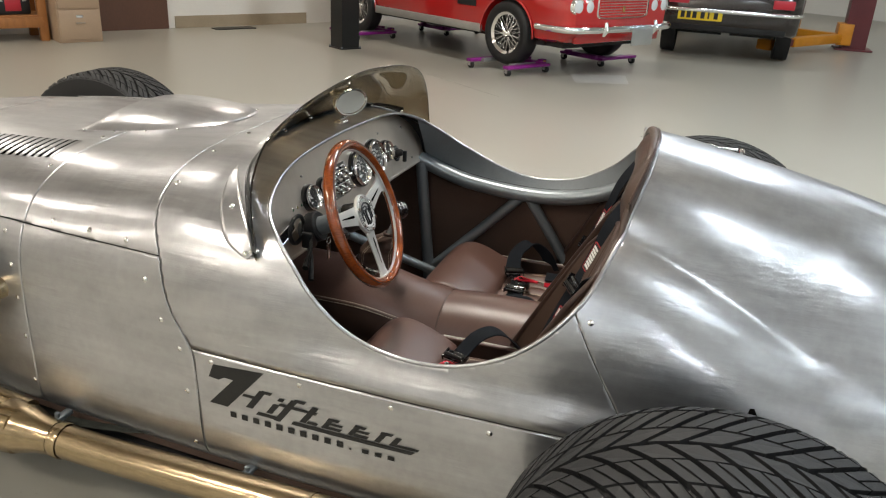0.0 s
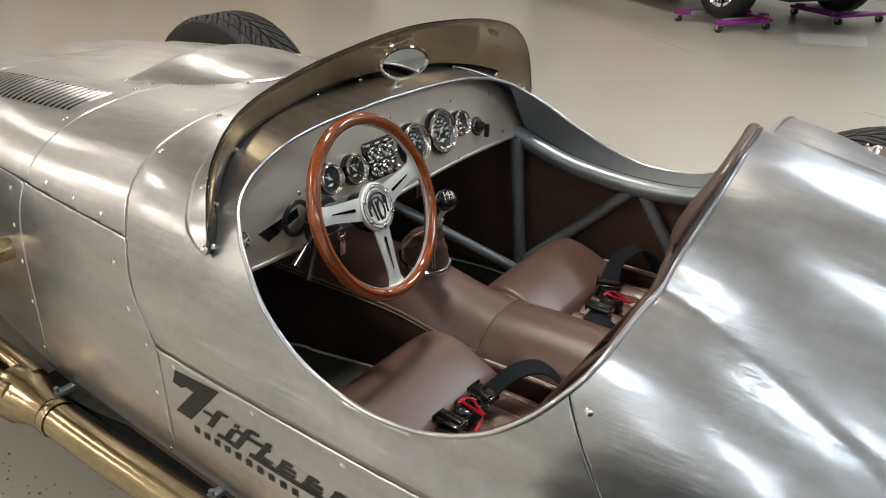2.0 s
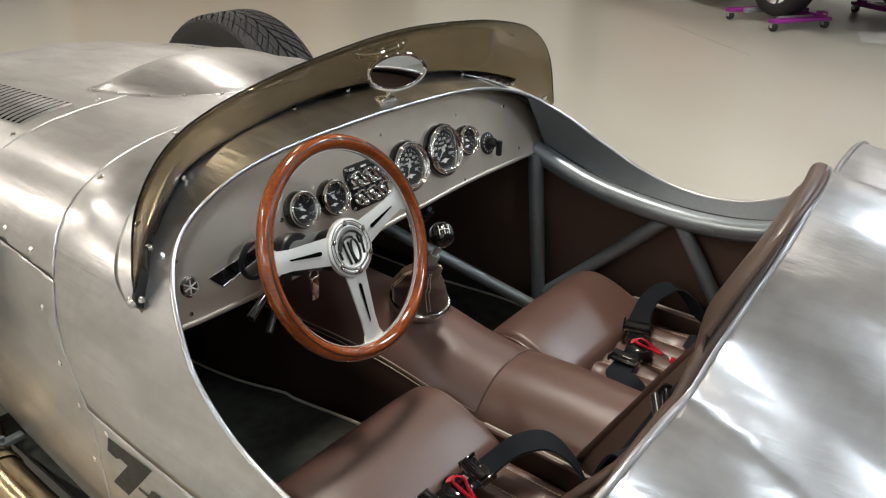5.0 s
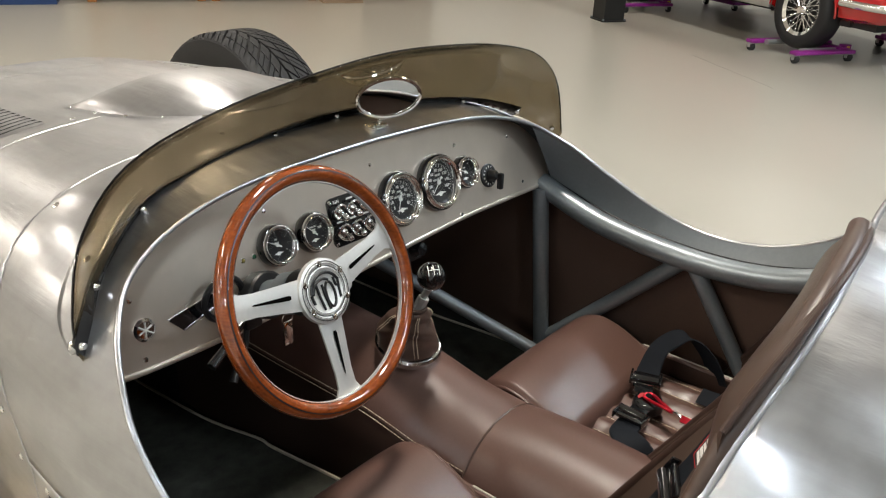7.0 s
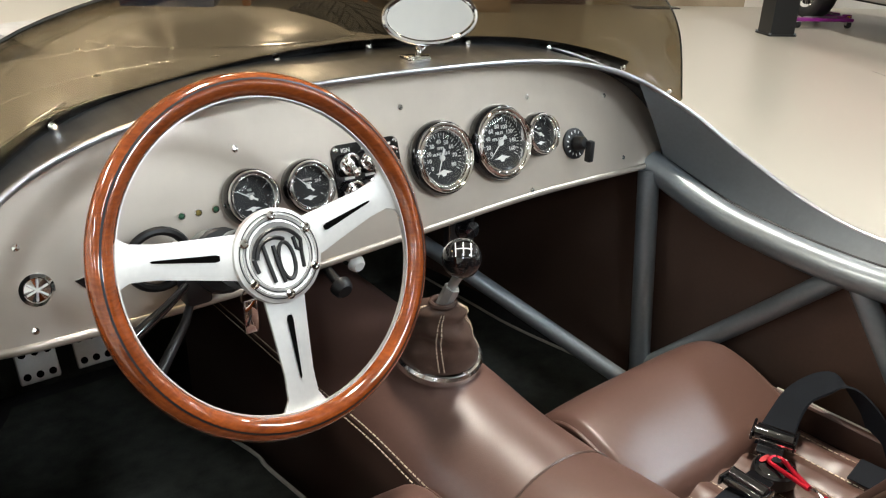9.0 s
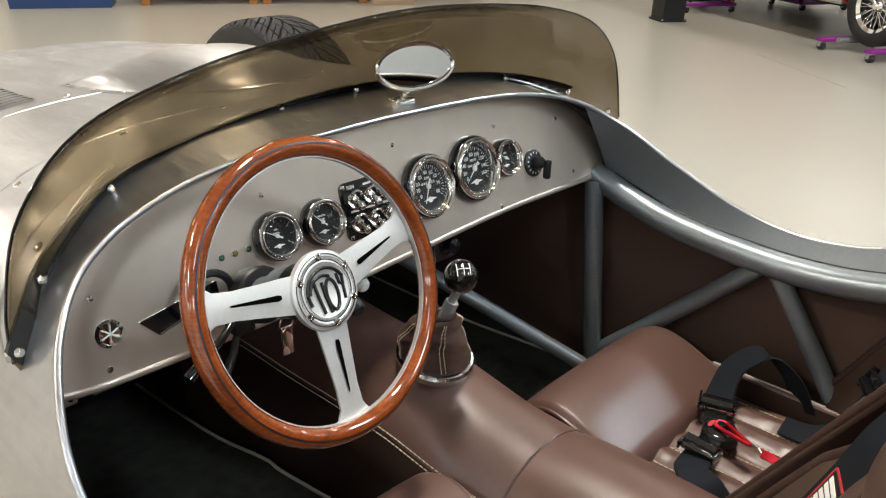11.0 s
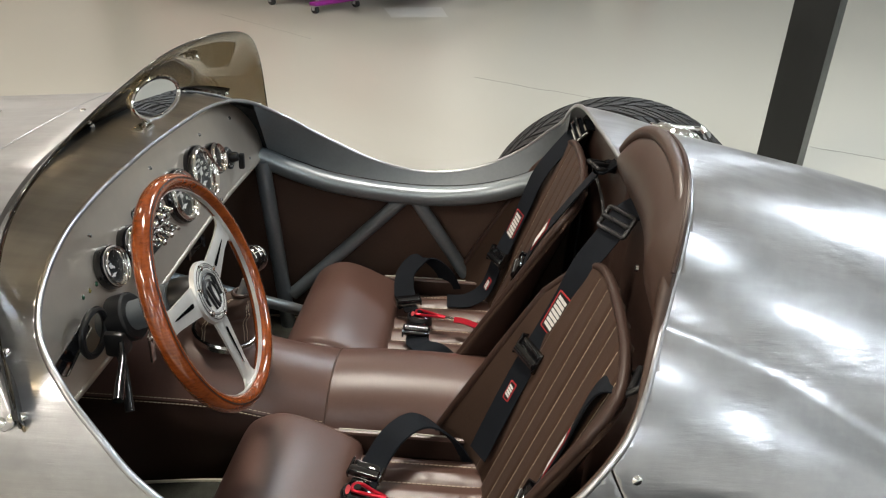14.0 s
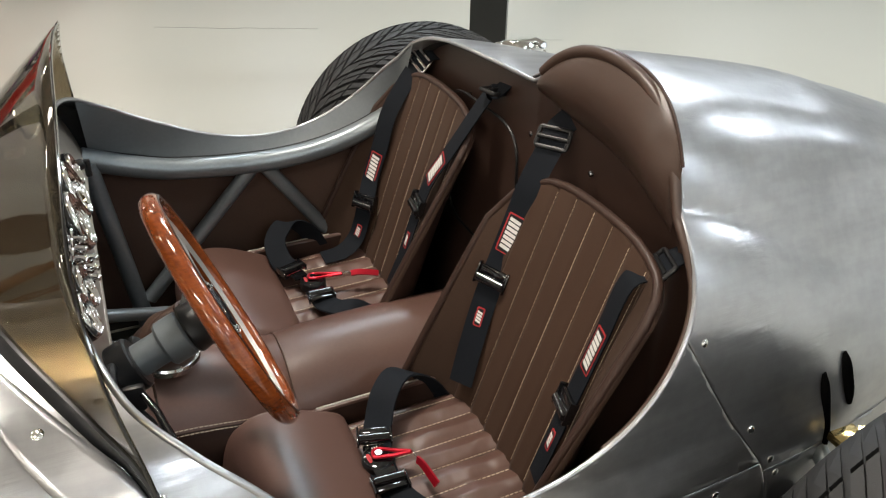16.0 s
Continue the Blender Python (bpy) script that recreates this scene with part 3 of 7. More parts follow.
# dark inner shell that closes the joints
inner = Geo()
Vi = V0.copy()
cen = np.stack([Vi[:, 0], 0 * Vi[:, 1], np.full(len(Vi), 0.48)], -1)
dirs = Vi - cen
Vi = Vi - dirs / np.maximum(np.linalg.norm(dirs, axis=1), 1e-6)[:, None] * 0.007
Vc, _, Fc = clip_list(Vi, [], [tuple(int(i) for i in q) for q in F0[::1]], OPEN0 - 0.03)
inner.add(*compact(Vc, Fc))
part("inner_shell", inner, UNDER, roadster)

# polished rolled edge round the cockpit
rim_pts = []
for sgn in (-1, 1):
    r = RIMS[sgn]
    q = skin(r[:, 0], np.minimum(r[:, 1], math.pi / 2), sgn)
    rim_pts.append(q)
loop = np.vstack([rim_pts[0], rim_pts[1][::-1][1:-1]])
part("cockpit_edge", Geo().tube(loop, 0.0042, 10, closed=True), ALU, roadster, "polished rolled aluminium edge")


def rivet(p, nrm, r=0.0062, h=0.0034, name="rivet"):
    g = Geo().lathe([(r, 0), (r * 0.95, h * 0.45), (r * 0.6, h * 0.85), (0.0001, h)], np.asarray(p) - unit(nrm) * 0.0006, nrm, 12)
    return part(name, g, POLISHED, roadster)


def skin_at(x, y=None, z=None, side=-1):
    """Point and normal of the body at x and y (on top) or x and z (on a side)."""
    if y is not None:
        lo, hi = 0.0, math.pi / 2
        for _ in range(40):
            mid = (lo + hi) / 2
            if abs(float(skin(np.array(x), np.array(mid), 1)[1])) > abs(y):
                lo = mid
            else:
                hi = mid
        side = -1 if y < 0 else 1
        phi = lo
    else:
        lo, hi = -math.pi / 2, math.pi / 2
        for _ in range(40):
            mid = (lo + hi) / 2
            if float(skin(np.array(x), np.array(mid), side)[2]) < z:
                lo = mid
            else:
                hi = mid
        phi = lo
    p = skin(np.array(x), np.array(phi), side)
    e = 1e-3
    du = skin(np.array(x + e), np.array(phi), side) - p
    dv = skin(np.array(x), np.array(phi + e), side) - p
    n = unit(np.cross(du, dv))
    c = p - np.array((x, 0, 0.45))
    return p, n if n @ c > 0 else -n


for sgn in (-1, 1):
    for x, z in ((-0.182, 0.490), (0.032, 0.490), (0.234, 0.490), (0.436, 0.485), (0.62, 0.485)):
        rivet(*skin_at(x, z=z, side=sgn))
    for x, z in ((-0.262, 0.503), (-0.305, 0.562), (-0.345, 0.645), (-0.25, 0.40), (-0.243, 0.265)):
        rivet(*skin_at(x, z=z, side=sgn))
    for x, z in ((-0.62, 0.718), (-0.51, 0.718), (-0.405, 0.716), (-0.757, 0.674), (-0.735, 0.60), (-0.725, 0.52), (-0.72, 0.42), (-0.715, 0.30)):
        rivet(*skin_at(x, z=z, side=sgn))
    for x, z in ((0.590, 0.725), (0.685, 0.565), (0.72, 0.51), (0.74, 0.475)):
        rivet(*skin_at(x, z=z, side=sgn))
    for x, y in ((-0.345, -0.44), (-0.343, -0.30), (-0.345, -0.15), (-0.735, -0.40), (-0.735, -0.22)):
        rivet(*skin_at(x, y=sgn * y))

# teardrop bulge riveted to the bonnet
DOME_Y = 0.045


def dome_point(a, b):
    """a: 0 at its front, 1 at its tip; b: -1 to 1 across."""
    x = -0.855 + 0.388 * a
    w = 0.215 * math.sqrt(max(0.0, 1 - a ** 2.4)) + 0.002
    y = DOME_Y + w * b
    h = 0.052 * (1 - math.exp(-((a + 0.015) / 0.10) ** 1.5)) * max(0.0, 1 - a ** 2.2) ** 0.8 * max(0.0, 1 - abs(b) ** 2.2) ** 0.75
    base, _ = skin_at(x, y=y if abs(y) > 1e-4 else 1e-4)
    return (x, y, base[2] + h + 0.0015)


dome = Geo().grid([[dome_point(a, b) for b in np.linspace(-1, 1, 31)] for a in np.linspace(0, 1, 37) ** 0.9])
part("bonnet_bulge", dome, ALU, roadster, "riveted teardrop aluminium bulge")
for b in (-1, 1):
    fl = [[tuple(np.array(dome_point(a, b)) + np.array((0, s * 0.011 * b, -0.001 * s))) for s in (0, 1)] for a in np.linspace(0, 0.99, 40)]
    part("bulge_flange", Geo().grid(fl), ALU, roadster)
    for a in (0.06, 0.3, 0.52, 0.72, 0.88):
        p = np.array(dome_point(a, b)) + np.array((0, 0.006 * b, 0))
        rivet(p, (0, 0, 1), 0.004, 0.002)

# two banks of louvres, each a raised lip over a dark slot
for sgn in (-1, 1):
    for i in range(22):
        x = -0.770 - i * 0.0235
        rows, slot = [], []
        for t in np.linspace(0, 1, 9):
            p, n = skin_at(x, y=sgn * (0.262 + 0.108 * t))
            arch = min(1.0, math.sin(math.pi * min(max(t, 0.02), 0.98)) * 2.6)
            rows.append([p + np.array((0.0105, 0, 0.0012)), p + np.array((0.006, 0, 0.0016 * arch + 0.0012)), p + np.array((0.001, 0, 0.0024 * arch + 0.0012)), p + np.array((0.0006, 0, 0.0014 * arch + 0.0012))])
            slot.append([p + np.array((0.0008, 0, 0.0014)), skin_at(x - 0.0120, y=sgn * (0.262 + 0.108 * t))[0] + np.array((0, 0, 0.0014))])
        part("louvre", Geo().grid(rows), ALU, roadster)
        part("louvre_slot", Geo().grid(slot), HOLE, roadster)

# smoked aero screen with a black gasket and screws
BASE = spline([(-0.086, -0.548, 0.726), (-0.106, -0.520, 0.766), (-0.140, -0.484, 0.800), (-0.205, -0.385, 0.842), (-0.252, -0.27, 0.854), (-0.279, -0.131, 0.868), (-0.287, 0.02, 0.876),
               (-0.275, 0.17, 0.872), (-0.256, 0.309, 0.862), (-0.232, 0.43, 0.838), (-0.185, 0.515, 0.805), (-0.125, 0.562, 0.765)], 60)
TOPE = spline([(-0.086, -0.552, 0.736), (-0.094, -0.546, 0.79), (-0.112, -0.512, 0.872), (-0.122, -0.435, 0.942), (-0.12, -0.30, 0.985), (-0.118, -0.13, 1.010), (-0.118, 0.02, 1.020),
               (-0.115, 0.17, 1.014), (-0.11, 0.309, 0.998), (-0.115, 0.44, 0.962), (-0.125, 0.535, 0.89), (-0.124, 0.570, 0.775)], 60)
rows = [[b + (t - b) * s for s in np.linspace(0, 1, 8)] for b, t in zip(BASE, TOPE)]
scr = part("windscreen", Geo().grid(rows), TINTED, roadster, "smoked amber acrylic aero screen")
so = scr.modifiers.new("thickness", "SOLIDIFY")
so.thickness = 0.003
up = [unit(t - b) for b, t in zip(BASE, TOPE)]
gask = [[b - u * 0.004 + np.array((0.0035, 0, 0)), b + u * 0.022 + np.array((0.0035, 0, 0)), b + u * 0.022 - np.array((0.0035, 0, 0)), b - u * 0.004 - np.array((0.0035, 0, 0))] for b, u in zip(BASE[1:53], up[1:53])]
part("gasket", Geo().grid(gask, close_v=True), BLACK, scr, "black rubber gasket strip")
for k in (2, 9, 16, 22, 28, 33, 39, 45, 52, 57):
    b, u = BASE[k], up[k]
    nrm = unit(np.cross(BASE[min(k + 1, 59)] - BASE[k - 1], u))
    nrm = nrm if nrm[0] > 0 else -nrm
    g = Geo().rod(b + u * 0.011 + nrm * 0.003, b + u * 0.011 + nrm * 0.009, 0.0055, 0.0042, 10, 0.001)
    part("screw", g, CHROME, scr, "domed chrome screw")
part("edge_bead", Geo().tube(TOPE, 0.0016, 6), BLACK_GLOSS, scr)

# aluminium brackets at the screen's lower ends: crescent plates that hug the scuttle
B_OUT = [(-0.240, -0.368, 0.851), (-0.217, -0.456, 0.817), (-0.194, -0.500, 0.786), (-0.163, -0.531, 0.752), (-0.124, -0.546, 0.733), (-0.104, -0.549, 0.727)]
B_IN = [(-0.236, -0.362, 0.853), (-0.190, -0.437, 0.826), (-0.150, -0.484, 0.799), (-0.116, -0.514, 0.772), (-0.098, -0.535, 0.748), (-0.093, -0.543, 0.734)]
for sgn in (-1, 1):
    rows = []
    for o, i in zip(spline(B_OUT, 30), spline(B_IN, 30)):
        row = []
        for s in np.linspace(0, 1, 7):
            x, _, z = o + (i - o) * s
            q, n = skin_at(x, z=min(z, float(top_line(x)) - 0.004), side=sgn)
            row.append(q + n * (0.0022 + 0.003 * s * s))
        rows.append(row)
    br = part("screen_bracket", Geo().grid(rows), ALU, roadster, "crescent aluminium screen bracket")
    so = br.modifiers.new("thickness", "SOLIDIFY")
    so.thickness, so.offset = 0.003, 1.0
    for k, c in ((10, 3), (25, 2), (26, 5)):
        q, n = skin_at(rows[k][c][0], z=float(rows[k][c][2]), side=sgn)
        rivet(q + n * 0.006, n)

# oval mirror on its clamp
MC, MN = np.array((-0.170, 0.068, 0.930)), unit((0.955, -0.22, 0.110))
mu = unit(np.cross((0, 0, 1), MN))
mv = np.cross(MN, mu)
ell = [MC + 0.064 * math.cos(a) * mu + 0.032 * math.sin(a) * mv for a in np.linspace(0, 2 * math.pi, 48, endpoint=False)]
shell = [[MC + k * (p - MC) - MN * d for p in ell] for k, d in ((1.0, -0.004), (1.03, 0.0), (1.0, 0.006), (0.85, 0.016), (0.5, 0.024), (0.02, 0.026))]
mirror = part("mirror", Geo().grid(shell, close_v=True), CHROME, roadster, "oval chrome mirror on a clamp stem")
part("mirror_rim", Geo().tube([MC + (p - MC) * 1.0 + MN * 0.003 for p in ell], 0.0036, 8, closed=True), CHROME, mirror)
part("mirror_glass", Geo().add([MC + (p - MC) * 0.97 + MN * 0.003 for p in ell], [tuple(range(48))]), material("mirror silver", (0.92, 0.92, 0.92), 0.015, 1.0, 0, rough_vary=0), mirror)
part("stem", Geo().tube(spline([MC - MN * 0.012 - mv * 0.02, (-0.186, 0.066, 0.895), (-0.196, 0.066, 0.872)], 10), 0.0045, 10).ball((-0.186, 0.066, 0.893), 0.008, 12), CHROME, mirror)
part("clamp", Geo().box((-0.2, 0.066, 0.872), (0.022, 0.036, 0.012), ch=0.003).rod((-0.188, 0.052, 0.874), (-0.188, 0.08, 0.874), 0.006, n=12), CHROME, mirror)

# ---- dashboard ----
DN = np.array((1.0, 0, 0.3))
DASH = axes(DN, (0, 1, 0), (-0.150, 0, 0.745))


def on_dash(y, z, lift=0.0):
    p = np.array((-0.150 - 0.3 * (z - 0.745), y, z))
    return p + unit(DN) * lift


top_edge = [(-0.535, -0.05)]
for y in np.linspace(-0.535, 0.545, 40):
    z = 0.80
    for _ in range(8):
        z = float(skin_at(min(-0.150 - 0.3 * (z - 0.745), -0.12), y=y if abs(y) > 1e-3 else 1e-3)[0][2]) - 0.0045
    top_edge.append((y, (z - 0.745) * 1.044))
top_edge.append((0.545, -0.04))
bot_edge = [(0.545, -0.066), (0.51, -0.078), (0.25, -0.077), (0.0, -0.088), (-0.25, -0.100), (-0.46, -0.098), (-0.53, -0.085)]
dash = part("dashboard", Geo().prism(top_edge + [tuple(p) for p in spline(bot_edge, 30)], 0.003, DASH @ Matrix.Translation((0, 0, -0.003))), ALU_DASH, roadster,
            "satin brushed aluminium dashboard with chrome gauges", smooth=False)
lipc = [np.array(DASH @ Vector((p[0], p[1] - 0.002, -0.004))) for p in spline(bot_edge, 40)]
part("dash_lip", Geo().tube(lipc, 0.006, 10), ALU_DASH, dash)


def gauge(y, z, r, marks, text, needle, numbers=()):
    c = on_dash(y, z)
    n = unit(DN)
    m = axes(DN, (0, 1, 0), tuple(c))
    g = part("gauge", Geo().lathe([(r * 1.08, 0.004), (r * 1.10, 0.015), (r * 1.07, 0.0195), (r * 1.01, 0.0215), (r * 0.96, 0.0195), (r * 0.93, 0.0160), (r * 0.90, 0.0178), (r * 0.86, 0.0165), (r * 0.83, 0.011), (r * 0.815, 0.006)], c, n, 48), CHROME, dash,
             "round chrome-rimmed black gauge")
    part("cup", Geo().lathe([(r * 1.18, 0), (r * 1.20, 0.004), (r * 1.18, 0.011), (r * 1.13, 0.0145), (r * 1.07, 0.0150)], c, n, 48), BLACK_GLOSS, g, "gloss black gauge cup")
    part("dial", Geo().lathe([(0.0001, 0.0055), (r * 0.90, 0.0055)], c, n, 40), BLACK, g, "black dial face")
    tick = Geo()
    for i in range(marks):
        a = radians(215 - 250 * i / (marks - 1))
        lo = 0.64 if i % 2 == 0 else 0.70
        p0, p1 = Vector((r * lo * math.cos(a), r * lo * math.sin(a), 0.0062)), Vector((r * 0.77 * math.cos(a), r * 0.77 * math.sin(a), 0.0062))
        s = Vector((-math.sin(a), math.cos(a), 0)) * r * (0.009 if i % 2 else 0.013)
        tick.add([m @ (p0 - s), m @ (p0 + s), m @ (p1 + s), m @ (p1 - s)], [(0, 1, 2, 3)])
    part("tick_marks", tick, WHITE_MARK, g)
    a = radians(needle)
    d, s = Vector((math.cos(a), math.sin(a), 0)), Vector((-math.sin(a), math.cos(a), 0))
    z1 = Vector((0, 0, 0.0075))
    pts = [z1 - d * r * 0.30 - s * r * 0.05, z1 - d * r * 0.30 + s * r * 0.05, z1 + s * r * 0.03, z1 + d * r * 0.62 + s * r * 0.012, z1 + d * r * 0.66, z1 + d * r * 0.62 - s * r * 0.012, z1 - s * r * 0.03]
    part("needle", Geo().add([m @ p for p in pts], [tuple(range(7))]).lathe([(0.0001, 0.009), (r * 0.09, 0.009), (r * 0.1, 0.0065)], c, n, 16), WHITE_MARK, g)
    emb = [(-0.34, 0.0), (-0.1, 0.07), (0, 0.11), (0.1, 0.07), (0.34, 0.0), (0.1, -0.03), (0.06, -0.10), (-0.06, -0.10), (-0.1, -0.03)]
    part("emblem", Geo().add([m @ Vector((x * r, y2 * r - r * 0.48, 0.0063)) for x, y2 in emb], [tuple(range(9))]), WHITE_MARK, g)
    for k, line in enumerate(text):
        words(line, r * 0.13, m @ Matrix.Translation((0, r * (0.30 - 0.18 * k), 0.0063)), WHITE_MARK, g)
    for num, ang in numbers:
        q = radians(ang)
        words(num, r * 0.19, m @ Matrix.Translation((r * 0.51 * math.cos(q), r * 0.51 * math.sin(q), 0.0063)), WHITE_MARK, g)
    gl = part("gauge_glass", Geo().lathe([(0.0001, 0.0125), (r * 0.5, 0.0122), (r * 0.86, 0.0112)], c, n, 40), CLEAR, g)
    gl.visible_shadow = False
    return g


gauge(-0.204, 0.747, 0.0285, 9, ("OIL", "PRESS"), 150)
gauge(-0.130, 0.746, 0.0285, 9, ("WATER", "TEMP"), 135, (("210", 20),))
gauge(0.074, 0.747, 0.043, 33, ("RPM", "HUNDREDS"), 245, (("0", 215), ("10", 185), ("20", 160), ("30", 130), ("40", 95), ("50", 62), ("60", 35), ("70", 2), ("80", 328)))
gauge(0.181, 0.751, 0.046, 33, ("MILES", "PER HOUR"), 222, (("0", 215), ("20", 190), ("40", 160), ("60", 130), ("80", 97), ("100", 65), ("120", 35), ("140", 2), ("160", 332)))
gauge(0.260, 0.752, 0.0275, 7, ("FUEL",), 150)

# switch panel with six toggles
sp = part("switch_panel", Geo().prism(round_rect(0.100, 0.084, 0.010), 0.003, axes(DN, (0, 1, 0), tuple(on_dash(-0.040, 0.746))), ch=0.0008), BLACK_GLOSS, dash, "black switch panel with six chrome toggles")
pm = axes(DN, (0, 1, 0), tuple(on_dash(-0.040, 0.746, 0.003)))
for (sx, sy, tw) in [(-0.030, 0.016, "IGN"), (0.0, 0.016, "LIGHTS"), (0.030, 0.016, "FAN"), (-0.030, -0.018, "PUMP"), (0.0, -0.018, "HORN"), (0.030, -0.018, "START")]:
    c = np.array(pm @ Vector((sx, sy, 0)))
    n = unit(DN)
    tg = part("toggle", Geo().lathe([(0.0095, 0), (0.0095, 0.002), (0.006, 0.0035), (0.006, 0.008), (0.004, 0.009), (0.0001, 0.009)], c, n, 16), CHROME, sp)
    upv = np.array((-0.3, 0, 1.0)) / 1.044
    part("lever", Geo().tube([c + n * 0.008, c + n * 0.014 - upv * 0.004, c + n * 0.019 - upv * 0.009], [0.0028, 0.0036, 0.0052], 10).ball(c + n * 0.0195 - upv * 0.0095, 0.0056, 12), CHROME, tg)
    lp = [np.array(pm @ Vector((sx + 0.0125 * math.cos(a), sy + 0.0125 * math.sin(a), 0.006 + 0.006 * abs(math.sin(a))))) for a in np.linspace(0.5, 2 * math.pi - 0.5, 20)]
    part("guard", Geo().tube(lp, 0.0021, 8), CHROME, tg, "chrome wire guard")
    if tw == "IGN":
        words(tw, 0.0075, pm @ Matrix.Translation((sx, sy + 0.018, 0.0004)), WHITE_MARK, sp)
    else:
        part("print", Geo().box(tuple(pm @ Vector((sx, sy + 0.0175, 0.0003))), (0.001, 0.014, 0.003)), WHITE_MARK, sp)
for sx in (-0.044, 0.044):
    for sy in (-0.036, 0.036):
        part("screw", Geo().lathe([(0.0036, 0), (0.003, 0.0018), (0.0001, 0.0022)], np.array(pm @ Vector((sx, sy, 0))), DN, 10), CHROME, sp)

# small fittings on the dash
for y, z in ((-0.21, 0.801), (0.023, 0.819), (0.248, 0.806), (0.235, 0.676), (-0.450, 0.664), (-0.449, 0.745), (0.415, 0.79), (0.445, 0.69)):
    part("screw", Geo().lathe([(0.0042, 0), (0.0036, 0.002), (0.0001, 0.0026)], on_dash(y, z), DN, 10), CHROME, dash)
for y, mt in ((-0.285, GREEN_LENS), (-0.266, AMBER_LENS), (-0.246, GREEN_LENS)):
    lens = part("warning_light", Geo().lathe([(0.0042, 0), (0.0042, 0.002), (0.0034, 0.0025), (0.0034, 0.001)], on_dash(y, 0.742), DN, 12), CHROME, dash)
    part("lens", Geo().ball(on_dash(y, 0.742, 0.001), 0.0033, 10), mt, lens)
btn = part("push_button", Geo().lathe([(0.0165, 0), (0.0165, 0.003), (0.013, 0.006), (0.012, 0.004), (0.0001, 0.005)], on_dash(-0.440, 0.702), DN, 28), CHROME, dash, "round bright metal push button with a cross")
for a in (20, 80, 140):
    part("button_rib", Geo().tube([np.array(axes(DN, (0, 1, 0), tuple(on_dash(-0.440, 0.702))) @ Vector((sr * 0.011 * math.cos(radians(a)), sr * 0.011 * math.sin(radians(a)), 0.005))) for sr in (-1, 1)], 0.0012, 6), ALU_SPOKE, btn)
kc = on_dash(0.335, 0.728)
rot = part("rotary_switch", Geo().lathe([(0.024, 0), (0.024, 0.003), (0.021, 0.005), (0.0001, 0.005)], kc, DN, 28), BLACK, dash, "black rotary lamp switch with pointer knob")
part("knob", Geo().rod(kc + unit(DN) * 0.004, kc + unit(DN) * 0.024, 0.012, 0.010, 20, 0.003).box(kc + unit(DN) * 0.024 + np.array((0.004, 0.008, -0.014)), (0.012, 0.011, 0.034), ch=0.003), BLACK, rot)
part("rotary_marks", Geo().add([np.array(axes(DN, (0, 1, 0), tuple(kc)) @ Vector((r * math.cos(a), r * math.sin(a), 0.0053))) for k in range(10) for r, a in ((0.016, radians(60 + 25 * k)), (0.016, radians(66 + 25 * k)), (0.020, radians(66 + 25 * k)), (0.020, radians(60 + 25 * k)))], [tuple(range(4 * k, 4 * k + 4)) for k in range(10)]), WHITE_MARK, rot)
vent = part("slot_frame", Geo().prism([(-0.405, -0.045), (-0.30, -0.028), (-0.30, -0.046), (-0.385, -0.068)], 0.002, DASH), BLACK_GLOSS, dash, "black wedge-shaped slot")
part("slot_trim", Geo().tube([on_dash(-0.385, 0.681, 0.003), on_dash(-0.30, 0.702, 0.003)], 0.0016, 8), CHROME, vent)

# ---- steering wheel and column ----
WN = unit((math.cos(radians(22)) * math.cos(radians(4)), math.sin(radians(4)), math.sin(radians(22))))
WC = np.array((0.0245, -0.2566, 0.7525))
wu = unit(np.cross((0, 0, 1), WN))
wv = np.cross(WN, wu)
WM = Matrix(((wu[0], wv[0], WN[0], WC[0]), (wu[1], wv[1], WN[1], WC[1]), (wu[2], wv[2], WN[2], WC[2]), (0, 0, 0, 1)))


def on_wheel(r, ang, h=0.0):
    a = radians(ang)
    return np.array(WM @ Vector((r * math.cos(a), r * math.sin(a), h)))


RW = 0.1625
ring = [[on_wheel(RW + rr * math.cos(q), a, hh * math.sin(q)) for q in np.linspace(0, 2 * math.pi, 16, endpoint=False)]
        for a in np.linspace(0, 360, 96, endpoint=False) for rr, hh in [(0.0118, 0.0135)]]
wheel = part("steering_wheel", Geo().grid(ring, close_u=True, close_v=True), MAHOGANY, roadster, "varnished mahogany steering wheel with three aluminium spokes")
band = [[on_wheel(RW + 0.0122 * math.cos(q), a, 0.0139 * math.sin(q)) for q in (1.25, 1.40)] for a in np.linspace(0, 360, 96, endpoint=False)]
part("inlay", Geo().grid(band, close_u=True), BLACK, wheel, "dark inlaid line")
rim_in = [[on_wheel(RW - 0.0112, a, 0.003), on_wheel(RW - 0.0125, a, 0.003), on_wheel(RW - 0.0125, a, -0.003), on_wheel(RW - 0.0112, a, -0.003)] for a in np.linspace(0, 360, 96, endpoint=False)]
part("rim_core", Geo().grid(rim_in, close_u=True, close_v=True), ALU_SPOKE, wheel)
